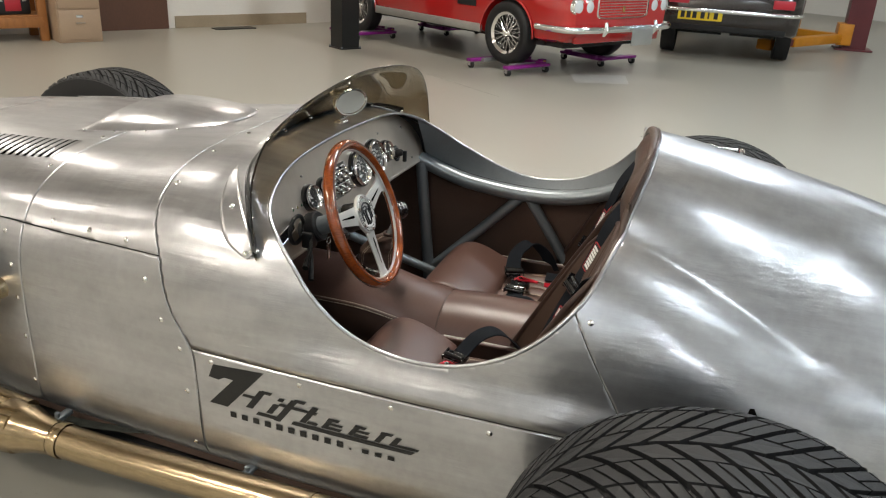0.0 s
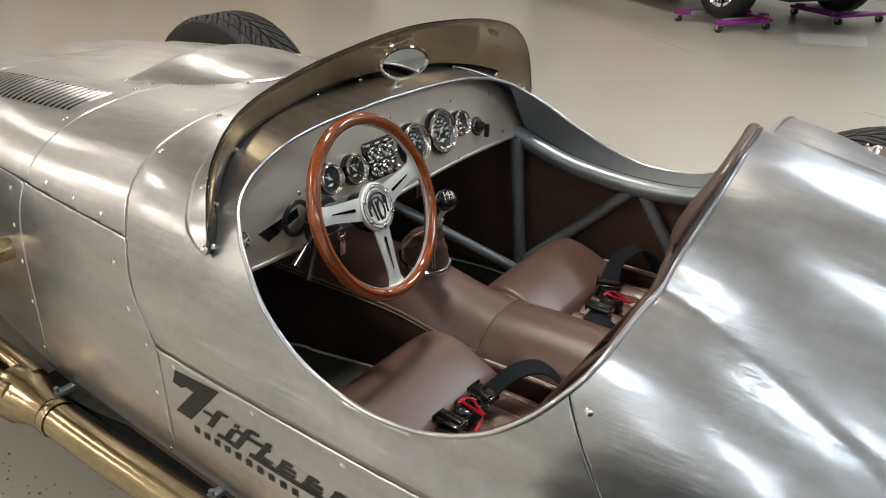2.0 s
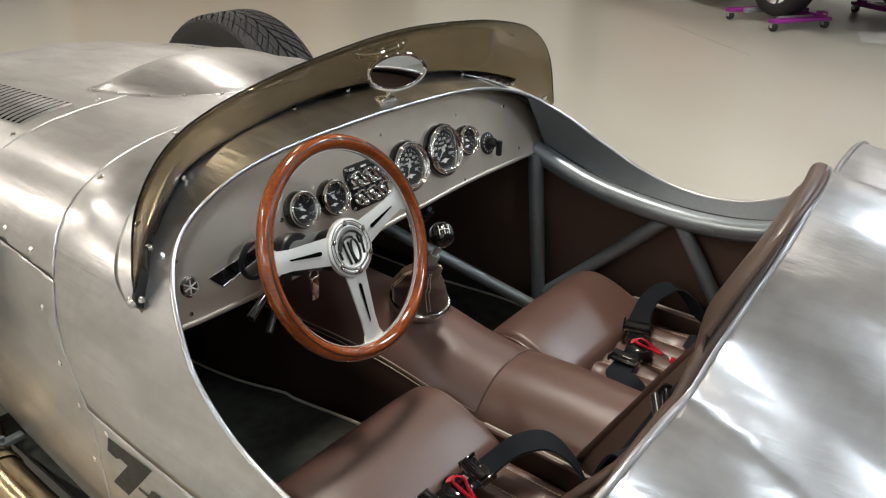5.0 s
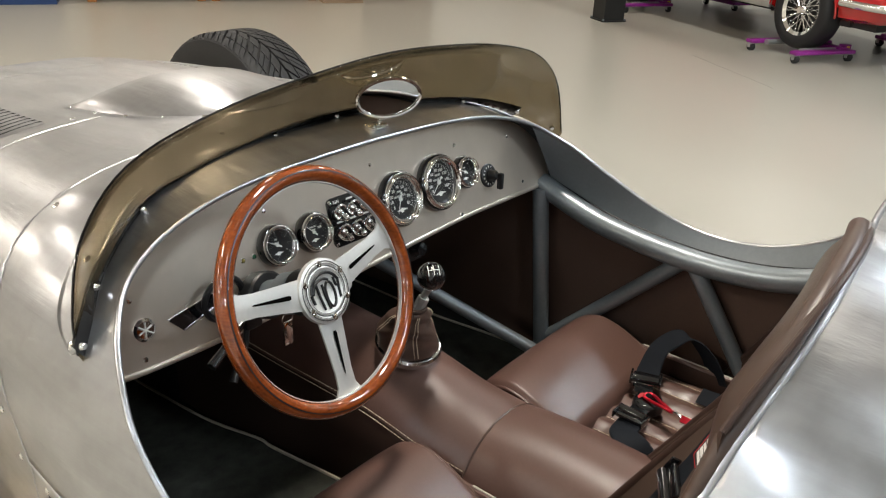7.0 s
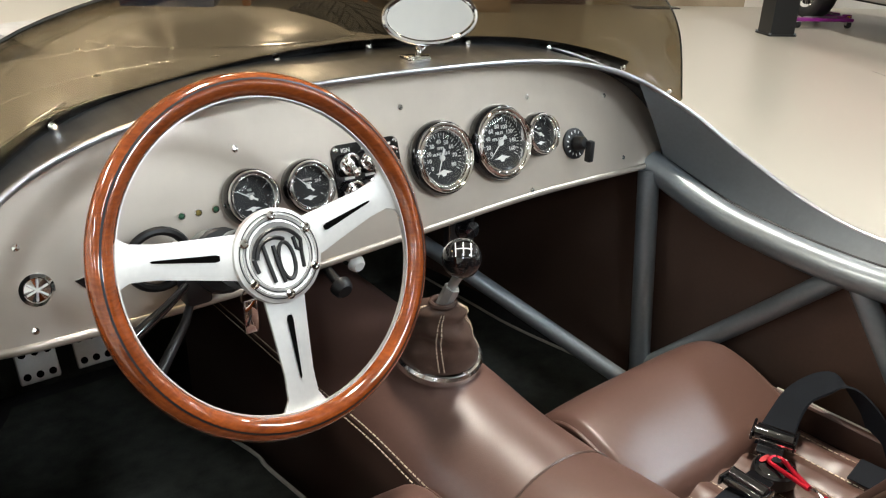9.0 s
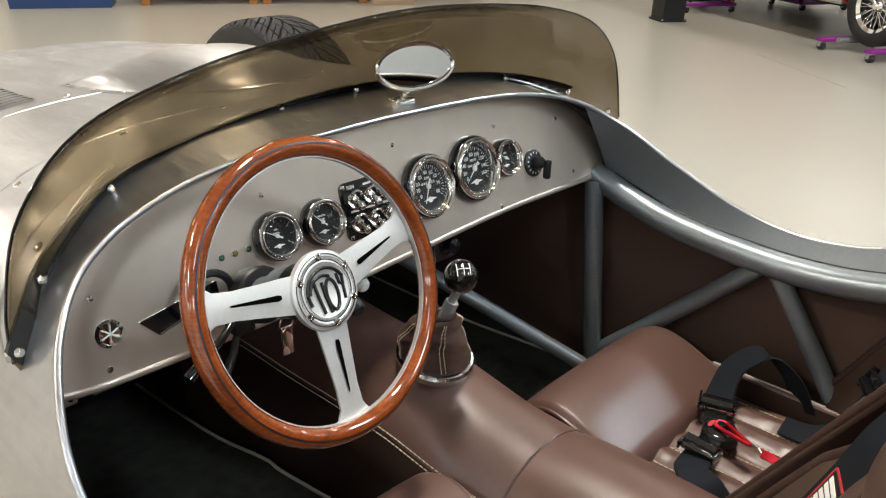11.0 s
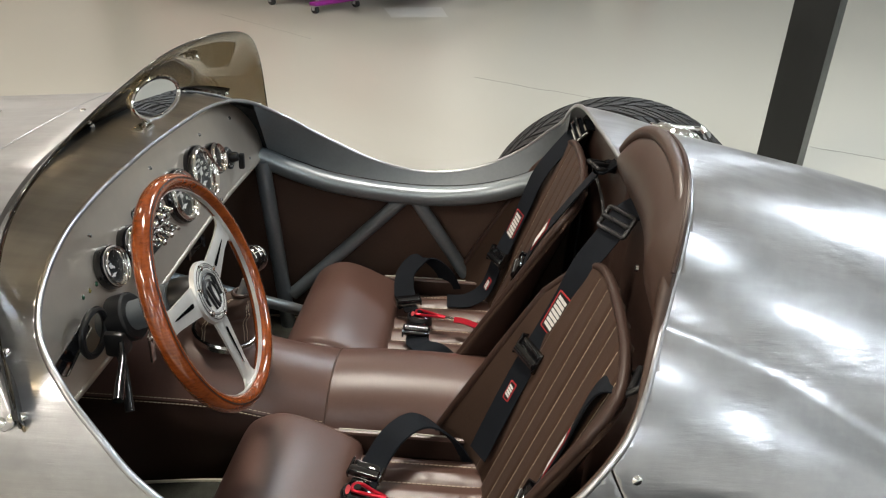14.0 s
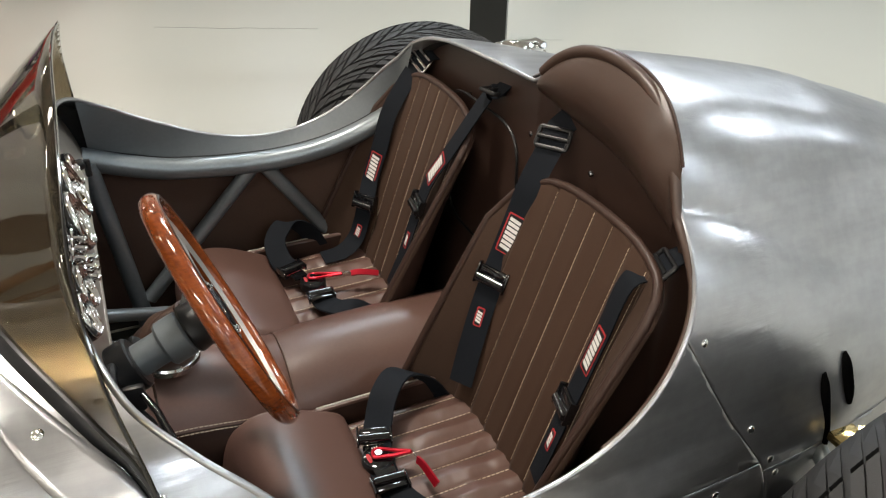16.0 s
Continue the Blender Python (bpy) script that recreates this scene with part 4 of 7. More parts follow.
for ang in (168.0, 13.0, -94.0):
    prof = [(0.040, 0.0215), (0.075, 0.0185), (0.115, 0.0155), (0.138, 0.0165), (0.148, 0.0225), (0.152, 0.034)]
    a = radians(ang)
    d, s = np.array((math.cos(a), math.sin(a))), np.array((-math.sin(a), math.cos(a)))
    rows = []
    for r, w in prof:
        h = -0.004 + 0.0 * r
        rows.append([np.array(WM @ Vector((*(d * r + s * w * k), h + e))) for k, e in ((-1, 0), (-0.30, 0.0012), (0.30, 0.0012), (1, 0), (1, -0.003), (-1, -0.003))])
    sg = part("spoke", Geo().grid(rows, close_v=True), ALU_SPOKE, wheel, "brushed aluminium slotted spoke", angle=25)
    sl = [(0.058, 0.0022), (0.062, 0.0034), (0.118, 0.0012), (0.121, 0.0004)]
    o = [np.array(WM @ Vector((*(d * r + s * w), -0.0016))) for r, w in sl] + [np.array(WM @ Vector((*(d * r - s * w), -0.0016))) for r, w in sl[::-1]]
    part("slot", Geo().add(o, [tuple(range(8))]), HOLE, sg)
hubp = part("hub_plate", Geo().lathe([(0.0001, 0.0022), (0.030, 0.0022), (0.031, 0.003), (0.033, 0.003), (0.034, 0.0022), (0.036, 0.0022), (0.037, 0.003), (0.039, 0.003), (0.040, 0.002), (0.0455, 0.001), (0.046, -0.006)], WC, WN, 48), ALU_SPOKE, wheel, "round aluminium hub plate")
for k in range(6):
    part("bolt", Geo().lathe([(0.0046, 0), (0.0046, 0.003), (0.0028, 0.0034), (0.0024, 0.0016), (0.0001, 0.0016)], on_wheel(0.0385, 30 + 60 * k, 0.002), WN, 12), CHROME, hubp)
for rr in (0.0315, 0.0348, 0.0380, 0.0412):
    part("groove", Geo().tube([on_wheel(rr, a, 0.0026) for a in np.linspace(0, 360, 72, endpoint=False)], 0.00055, 5, closed=True), BLACK, hubp)
# plain curved strokes for the maker's mark
mk = Geo()
for stroke in ([(0.0255 * math.cos(radians(a)), 0.0255 * math.sin(radians(a)) - 0.002) for a in range(168, 20, -12)],
               [(0.0185 * math.cos(radians(a)) - 0.004, 0.0185 * math.sin(radians(a)) - 0.002) for a in range(170, 40, -13)],
               [(-0.0255, 0.002), (-0.0235, -0.010)], [(-0.014, 0.012), (-0.0125, -0.004), (-0.010, -0.022)], [(-0.0045, 0.010), (-0.004, -0.006), (-0.001, -0.024)],
               [(0.0055 + 0.0075 * math.cos(a), -0.006 + 0.0165 * math.sin(a)) for a in np.linspace(0, 2 * math.pi, 24)],
               [(0.0165, 0.013), (0.0175, 0.002), (0.0215, 0.000)], [(0.0235, 0.010), (0.0215, -0.002), (0.0205, -0.016)]):
    mk.tube([np.array(WM @ Vector((x * 1.08, y * 1.08, 0.0030))) for x, y in stroke], 0.0021, 6)
part("hub_mark", mk, BLACK, hubp, "black curved emblem strokes")
boss = Geo().rod(WC - WN * 0.004, WC - WN * 0.05, 0.030, 0.034, 24, 0.003)
part("boss", boss, BLACK, wheel)
col_end = WC - WN * 0.42
column = part("steering_column", Geo().rod(WC - WN * 0.05, WC - WN * 0.085, 0.031, 0.031, 24, 0.004).rod(WC - WN * 0.08, col_end, 0.022, 0.022, 24), PANEL_GREY, roadster, "grey steering column with stalks and ignition lock")
cl = WC - WN * 0.12
part("collar", Geo().rod(cl, cl - WN * 0.03, 0.036, 0.036, 20, 0.003).box(cl - WN * 0.015 + np.array((0, -0.03, -0.02)), (0.03, 0.03, 0.04), ch=0.006), BLACK, column)
part("indicator_stalk", Geo().tube([cl - WN * 0.01 + np.array((0, -0.03, -0.01)), cl + np.array((0.01, -0.07, -0.03)), cl + np.array((0.025, -0.125, -0.055))], [0.004, 0.005, 0.0075], 10), BLACK_GLOSS, column, "black indicator stalk")
part("lamp_stalk", Geo().tube([cl - WN * 0.02 + np.array((0, -0.03, -0.03)), cl + np.array((0.0, -0.05, -0.06)), cl + np.array((0.02, -0.09, -0.10))], [0.004, 0.005, 0.0065], 10), BLACK, column)
part("key", Geo().box(cl + np.array((0.01, 0.02, -0.07)), (0.004, 0.016, 0.04), ch=0.001).tube([cl + np.array((0.01, 0.02 + 0.01 * math.cos(a), -0.045 + 0.01 * math.sin(a))) for a in np.linspace(0, 6.28, 14)], 0.0012, 6), CHROME, column)
part("hose_ring", Geo().tube([cl + np.array((-0.03, -0.06 + 0.032 * math.cos(a), 0.005 + 0.032 * math.sin(a))) for a in np.linspace(0, 2 * math.pi, 28, endpoint=False)], 0.005, 8, closed=True), BLACK, column)

# ---- cockpit trim ----
tunnel_mid = smooth_curve([-0.60, -0.05, 0.05, 0.145, 0.20, 0.65], [0.004, 0.004, 0.014, 0.040, 0.046, 0.046])


def tunnel_row(x, z_top, half, z_base, n=24):
    """A half-round tunnel section on upright sides."""
    mid = float(tunnel_mid(x))
    out = [(x, mid - half, 0.20)]
    for t in np.linspace(0, math.pi, n):
        out.append((x, mid - half * math.cos(t), z_base + (z_top - z_base) * math.sin(t) ** 0.92))
    return out + [(x, mid + half, 0.20)]


REAR = smooth_curve([0.145, 0.19, 0.30, 0.65], [0.446, 0.449, 0.450, 0.452])
FRONT_Z = smooth_curve([-0.60, -0.30, -0.15, -0.05, 0.0, 0.05, 0.10, 0.143], [0.515, 0.515, 0.512, 0.504, 0.492, 0.476, 0.458, 0.445])
FRONT_W = smooth_curve([-0.60, -0.30, -0.05, 0.05, 0.10, 0.143], [0.150, 0.136, 0.128, 0.128, 0.130, 0.131])
FRONT_B = smooth_curve([-0.60, -0.30, -0.05, 0.05, 0.10, 0.143], [0.33, 0.335, 0.335, 0.322, 0.31, 0.30])
rear = [tunnel_row(x, float(REAR(x)), 0.132, 0.305) for x in np.linspace(0.145, 0.65, 12)]
front = [tunnel_row(x, float(FRONT_Z(x)), float(FRONT_W(x)), float(FRONT_B(x))) for x in np.linspace(-0.60, 0.143, 40)]
part("tunnel", Geo().grid(rear), LEATHER, roadster, "brown leather-trimmed transmission tunnel")
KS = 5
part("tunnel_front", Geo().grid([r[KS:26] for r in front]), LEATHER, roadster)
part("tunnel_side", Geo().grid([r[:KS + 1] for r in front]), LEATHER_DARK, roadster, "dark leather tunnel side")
part("tunnel_seam", Geo().tube(tunnel_row(0.144, 0.4462, 0.1322, 0.304, n=40)[1:-1], 0.0018, 6), LEATHER_BOOT, roadster)

# stitched lines along the tunnel
def stitches(pts, pitch=0.0075, length=0.0052, r=0.0008, name="stitching", parent=None, mat=None, lift=(0, 0, 0.0012)):
    p = np.asarray(pts, float) + np.asarray(lift)
    seg = np.linalg.norm(np.diff(p, axis=0), axis=1)
    s = np.concatenate([[0], np.cumsum(seg)])
    g = Geo()
    d = 0.0
    while d + length < s[-1]:
        a, b = [np.array([np.interp(q, s, p[:, i]) for i in range(3)]) for q in (d, d + length)]
        u, w = frame_of(b - a)
        vs = [a - u * r, a + w * r, a + u * r, b - u * r, b + w * r, b + u * r]
        g.add(vs, [(0, 1, 4, 3), (1, 2, 5, 4), (0, 2, 1), (3, 4, 5)])
        d += pitch
    return part(name, g, mat or STITCH, parent or roadster, smooth=False)


def tunnel_line(k):
    """A line along the front tunnel at the k-th place of its section."""
    return spline([r[k] for r in front], 90)


for up_ in (-0.0035, 0.0035):
    stitches(tunnel_line(KS), 0.008, 0.0056, 0.0010, lift=(0, -0.0010 + up_ * 0.7, 0.0014 + up_))

# floor and mats
part("cockpit_floor", Geo().box((-0.08, 0, 0.170), (1.42, 1.12, 0.012)), UNDER, roadster)


def floor_mat(inner_edge, outer_y, thick=0.010):
    """A carpet mat between its inner edge and the side wall, rising towards the seat."""
    e = spline(inner_edge, 24)
    g = Geo().grid([[(x, y + (outer_y - y) * s, z) for s in np.linspace(0, 1, 6)] for x, y, z in e])
    g.grid([[(x, y, z), (x, y, z - thick)] for x, y, z in e])
    m_ = part("floor_mat", g, CARPET, roadster, "charcoal grey carpet mat with pale bound edge")
    part("binding", Geo().tube([(x, y, z + 0.001) for x, y, z in e], 0.0034, 6), PIPING, m_)


floor_mat([(-0.78, -0.168, 0.186), (-0.69, -0.165, 0.192), (-0.47, -0.163, 0.221), (-0.30, -0.158, 0.262), (-0.25, -0.160, 0.268), (-0.07, -0.156, 0.296), (0.04, -0.155, 0.306)], -0.57)
floor_mat([(-0.78, 0.500, 0.214), (-0.58, 0.505, 0.216), (-0.42, 0.507, 0.218), (-0.24, 0.532, 0.219), (-0.15, 0.534, 0.220), (0.04, 0.534, 0.222)], 0.12)
part("firewall", Geo().box((-0.80, 0, 0.43), (0.01, 0.98, 0.46)), CARPET, roadster)
for y, z in ((-0.400, 0.407), (-0.318, 0.408)):
    pd = part("pedal", Geo().box((-0.526, y, z), (0.009, 0.058, 0.062), rot=np.array(Euler((0, radians(-25), 0)).to_matrix()), ch=0.004).tube([(-0.536, y, z + 0.02), (-0.57, y, z + 0.10), (-0.61, y, z + 0.18)], 0.007, 8), ALU_SPOKE, roadster, "drilled aluminium pedal")
    for i in (-1, 0, 1):
        for j in (-1, 1):
            c = np.array((-0.5205 - j * 0.0073, y + i * 0.018, z + j * 0.0157))
            part("hole", Geo().lathe([(0.0001, 0.0), (0.0056, 0.0)], c, (0.9, 0, 0.42), 12), HOLE, pd)
part("choke_knob", Geo().rod((-0.13, -0.118, 0.642), (-0.10, -0.118, 0.632), 0.006, n=10).rod((-0.10, -0.118, 0.632), (-0.085, -0.118, 0.627), 0.014, 0.012, 16, 0.003), BLACK, roadster)

ub = part("under_dash_switch", Geo().box((-0.155, 0.118, 0.632), (0.012, 0.050, 0.050), ch=0.003), BLACK, roadster, "small black switch plate under the dash")
part("switch_knob", Geo().lathe([(0.017, 0), (0.017, 0.006), (0.012, 0.012), (0.012, 0.020), (0.0001, 0.021)], (-0.149, 0.122, 0.634), (1, 0, 0.2), 20), BLACK_GLOSS, ub)
part("plate_edge", Geo().tube([(-0.147, 0.094, 0.608), (-0.147, 0.094, 0.656)], 0.0015, 6), CHROME, ub)
part("pull_knob", Geo().rod((-0.165, -0.070, 0.640), (-0.140, -0.070, 0.634), 0.006, n=10).rod((-0.140, -0.070, 0.634), (-0.128, -0.070, 0.631), 0.012, 0.010, 18, 0.003), WALL_WHITE, roadster, "pale round pull knob")

# side walls: leather below, grey painted band above, a bent tube between
TUBE = [(-0.135, 0.522, 0.668), (-0.06, 0.524, 0.640), (0.02, 0.525, 0.617), (0.10, 0.527, 0.605), (0.18, 0.529, 0.598), (0.27, 0.529, 0.597), (0.36, 0.526, 0.607), (0.44, 0.522, 0.628), (0.52, 0.512, 0.665), (0.60, 0.49, 0.72)]
for sgn in (-1, 1):
    tb = spline([(x, sgn * y, z) for x, y, z in TUBE], 60)
    if sgn > 0:
        part("side_tube", Geo().tube(tb, 0.0235, 20), STEEL, roadster, "bent grey painted frame tube")
    rm = skin(RIMS[sgn][:, 0], np.minimum(RIMS[sgn][:, 1], math.pi / 2), sgn)
    sel = rm[(rm[:, 0] > -0.16) & (np.abs(rm[:, 1]) > 0.44) & (rm[:, 0] < 0.60)]
    rows = []
    for p in sel:
        k = np.clip(np.interp(p[0], tb[:, 0], np.arange(60)), 0, 59)
        q = np.array([np.interp(k, np.arange(60), tb[:, i]) for i in range(3)]) + np.array((0, sgn * 0.018, 0.012))
        q[0] = p[0] if p[0] > -0.13 else -0.13
        a = p - np.array((0, sgn * 0.004, 0.0))
        mid = (a + q) / 2 + np.array((0, sgn * 0.002, 0.0))
        rows.append([a, a * 0.67 + mid * 0.33, mid, q])
    if sgn > 0:
        part("side_band", Geo().grid(rows), PANEL_GREY, roadster, "grey painted inner side panel")
        fold = [r[3] + np.array((0, -sgn * 0.002, 0.006)) for r in rows]
        part("side_bead", Geo().tube(fold, 0.004, 8), BLACK, roadster)
    wall = []
    for x in np.linspace(-0.80, 0.62, 48):
        zt_ = np.interp(x, tb[:, 0], tb[:, 2]) if x > -0.135 else 0.68
        if sgn < 0 and x > -0.135:
            zt_ -= 0.035
        wall.append([(x, sgn * (half_width(x) * float(tuck(x, z, sgn)) - 0.024 - 0.008 * (1 - ((z - 0.42) / 0.24) ** 2) - 0.004 * max(0, (0.28 - z) / 0.08) - 0.02 * max(0, (z - 0.62) / 0.06)), z) for z in np.linspace(0.20, zt_, 14)])
    part("side_trim", Geo().grid(wall), TRIM, roadster, "dark brown leather side trim")
    if sgn < 0:
        continue
    part("upright_tube", Geo().tube([(-0.124, sgn * 0.508, 0.66), (-0.080, sgn * 0.500, 0.30), (-0.072, sgn * 0.498, 0.21)], 0.0185, 16), STEEL, roadster)
    part("brace_tube", Geo().tube([(0.215, sgn * 0.533, 0.588), (0.085, sgn * 0.522, 0.455), (-0.06, sgn * 0.505, 0.31)], 0.0165, 16), STEEL, roadster)
    part("brace_tube", Geo().tube([(0.238, sgn * 0.533, 0.588), (0.34, sgn * 0.536, 0.44), (0.46, sgn * 0.536, 0.26)], 0.0165, 16), STEEL, roadster)
part("floor_tube", Geo().tube([(-0.55, 0.10, 0.62), (-0.25, 0.245, 0.475), (-0.03, 0.372, 0.35), (0.06, 0.43, 0.29)], 0.014, 14), STEEL, roadster)

# rear bulkhead and headrest pad
bk = []
for y in np.linspace(-0.555, 0.555, 60):
    p, _ = skin_at(0.60, y=y)
    bk.append([(0.625 + 0.012 * (1 if -0.44 < y < -0.03 else 0) - 0.06 * (0.85 - z) * 0.5, y * (0.985 if y > 0 else float(tuck(0.62, z, -1)) - 0.012), z) for z in np.linspace(0.20, p[2] - 0.012, 14)])
part("bulkhead", Geo().grid(bk), LEATHER_DARK, roadster, "dark brown leather rear bulkhead")
for y, z in ((0.002, 0.807), (-0.191, 0.812), (0.25, 0.80), (-0.40, 0.74)):
    part("screw", Geo().lathe([(0.006, 0), (0.005, 0.003), (0.0001, 0.004)], (0.626, y, z), (-1, 0, 0.1), 12), CHROME, roadster)
hatch = [(0.6045, 0.16 + 0.15 * math.copysign(abs(math.cos(a)) ** 0.4, math.cos(a)), 0.66 + 0.15 * math.copysign(abs(math.sin(a)) ** 0.4, math.sin(a))) for a in np.linspace(0, 2 * math.pi, 60, endpoint=False)]
part("hatch_seam", Geo().tube(hatch, 0.003, 6, closed=True), BLACK, roadster)

PAD_X = smooth_curve([-0.44, -0.33, -0.22, -0.12, 0.0], [0.602, 0.636, 0.641, 0.626, 0.606])
pad_rows = []
for y in np.linspace(-0.047, -0.400, 60):
    xr = float(PAD_X(y)) - 0.002
    top = float(skin_at(xr, y=y)[0][2]) + 0.002
    low = min(0.899 + (y + 0.045) * 0.235, top - 0.006)
    h = top - low
    full = min(1.0, h / 0.15) ** 0.6 * min(1.0, max(0.0, (y + 0.399) / 0.05)) ** 0.5
    pad_rows.append([(xr - 0.040 * full * max(0.0, math.sin(math.pi * v)) ** 0.75 + 0.004, y, low + h * (v + 0.035 * full * math.sin(math.pi * v) * v)) for v in (1 - np.cos(np.linspace(0, math.pi, 22))) / 2])
part("headrest", Geo().grid(pad_rows), LEATHER_PAD, roadster, "padded brown leather headrest in the fairing", angle=80)
roll = [p for p in skin(RIMS[-1][:, 0], np.minimum(RIMS[-1][:, 1], math.pi / 2), -1) if p[0] > 0.42 and p[1] < -0.05]
roll_r = [0.0045 + 0.0055 * float(np.clip((p[2] - 0.80) / 0.12, 0, 1)) for p in roll]
roll_mid = [p + unit((-0.55 if p[2] > 0.8 else -0.25, -0.12 - p[1] if p[2] < 0.86 else 0.1 * (-0.22 - p[1]), -0.25)) * r * 0.9 for p, r in zip(roll, roll_r)]
part("rim_lining", Geo().tube(roll_mid, roll_r, 14), LEATHER_PAD, roadster, "brown leather roll inside the cockpit edge")
part("headrest_seam", Geo().tube([r[-1] for r in pad_rows], 0.003, 8), LEATHER_DARK, roadster)


# ---- seats ----
PLEATS = (-0.140, -0.090, -0.042, 0.006, 0.055, 0.105)
B0, B1 = np.array((0.455, 0.0, 0.352)), np.array((0.603, 0.0, 0.790))
B_AX, B_L = unit(B1 - B0), float(np.linalg.norm(B1 - B0))
B_N = unit((-B_AX[2], 0, B_AX[0]))


def seat_point(cy, t, s):
    """A point of the bucket's inner face: t up the backrest, s from -1 (one wing's edge) to 1 (the other's)."""
    k = abs(s)
    hp, begin, he = (0.150, 0.76, 0.220) if s > 0 else (0.150, 0.84, 0.194)
    share = (hp * k / 0.6 if k <= 0.6 else hp + (he - hp) * (k - 0.6) / 0.4) / he
    t *= begin + (1 - begin) * max(0.0, 1 - (max(0.0, share - 0.08) / 0.92) ** 2.4) ** 0.45
    d = 0.108 * max(0.0, 1 - t) ** 0.75 + 0.002 if s > 0 else 0.015 + 0.095 * max(0.0, 1 - t / 0.95)
    if k <= 0.6:
        lat, fwd = hp * k / 0.6, 0.0
        y = math.copysign(lat, s)
        fwd = 0.012 * (lat / hp) ** 4 * min(1, d / 0.05)
        for q in PLEATS:
            fwd -= 0.0035 * math.exp(-((y - q) / 0.0045) ** 2)
    else:
        u = (k - 0.6) / 0.4
        b = min(1, d / 0.05)
        lat = (1 - u) ** 2 * hp + 2 * u * (1 - u) * (hp + 0.022) + u * u * he
        fwd = (1 - u) ** 2 * 0.012 * b + 2 * u * (1 - u) * (0.012 * b + 0.05 * d) + u * u * d
    return B0 + np.array((0, cy + math.copysign(lat, s), 0)) + B_AX * B_L * t + B_N * 0.020 + np.array((-fwd, 0, -0.10 * fwd))


T_UP = np.concatenate([np.linspace(0, 0.72, 28), 1 - 0.265 * np.cos(np.linspace(0, math.pi / 2, 26)) ** 1.6])


def shell_piece(name, cy, s0, s1, n, mat, parent, label):
    ob = part(name, Geo().grid([[seat_point(cy, t, s) for s in np.linspace(s0, s1, n)] for t in T_UP]), mat, parent, label, angle=70)
    m = ob.modifiers.new("thickness", "SOLIDIFY")
    m.thickness, m.offset, m.material_offset = 0.016, -1.0, 1
    ob.data.materials.append(LEATHER_DARK)
    c = np.mean([np.array(v.co) for v in ob.data.vertices], axis=0)
    ob.data.update()
    nz = sum((p.normal.x * p.area for p in ob.data.polygons))
    if nz > 0:
        ob.data.flip_normals()
    return ob


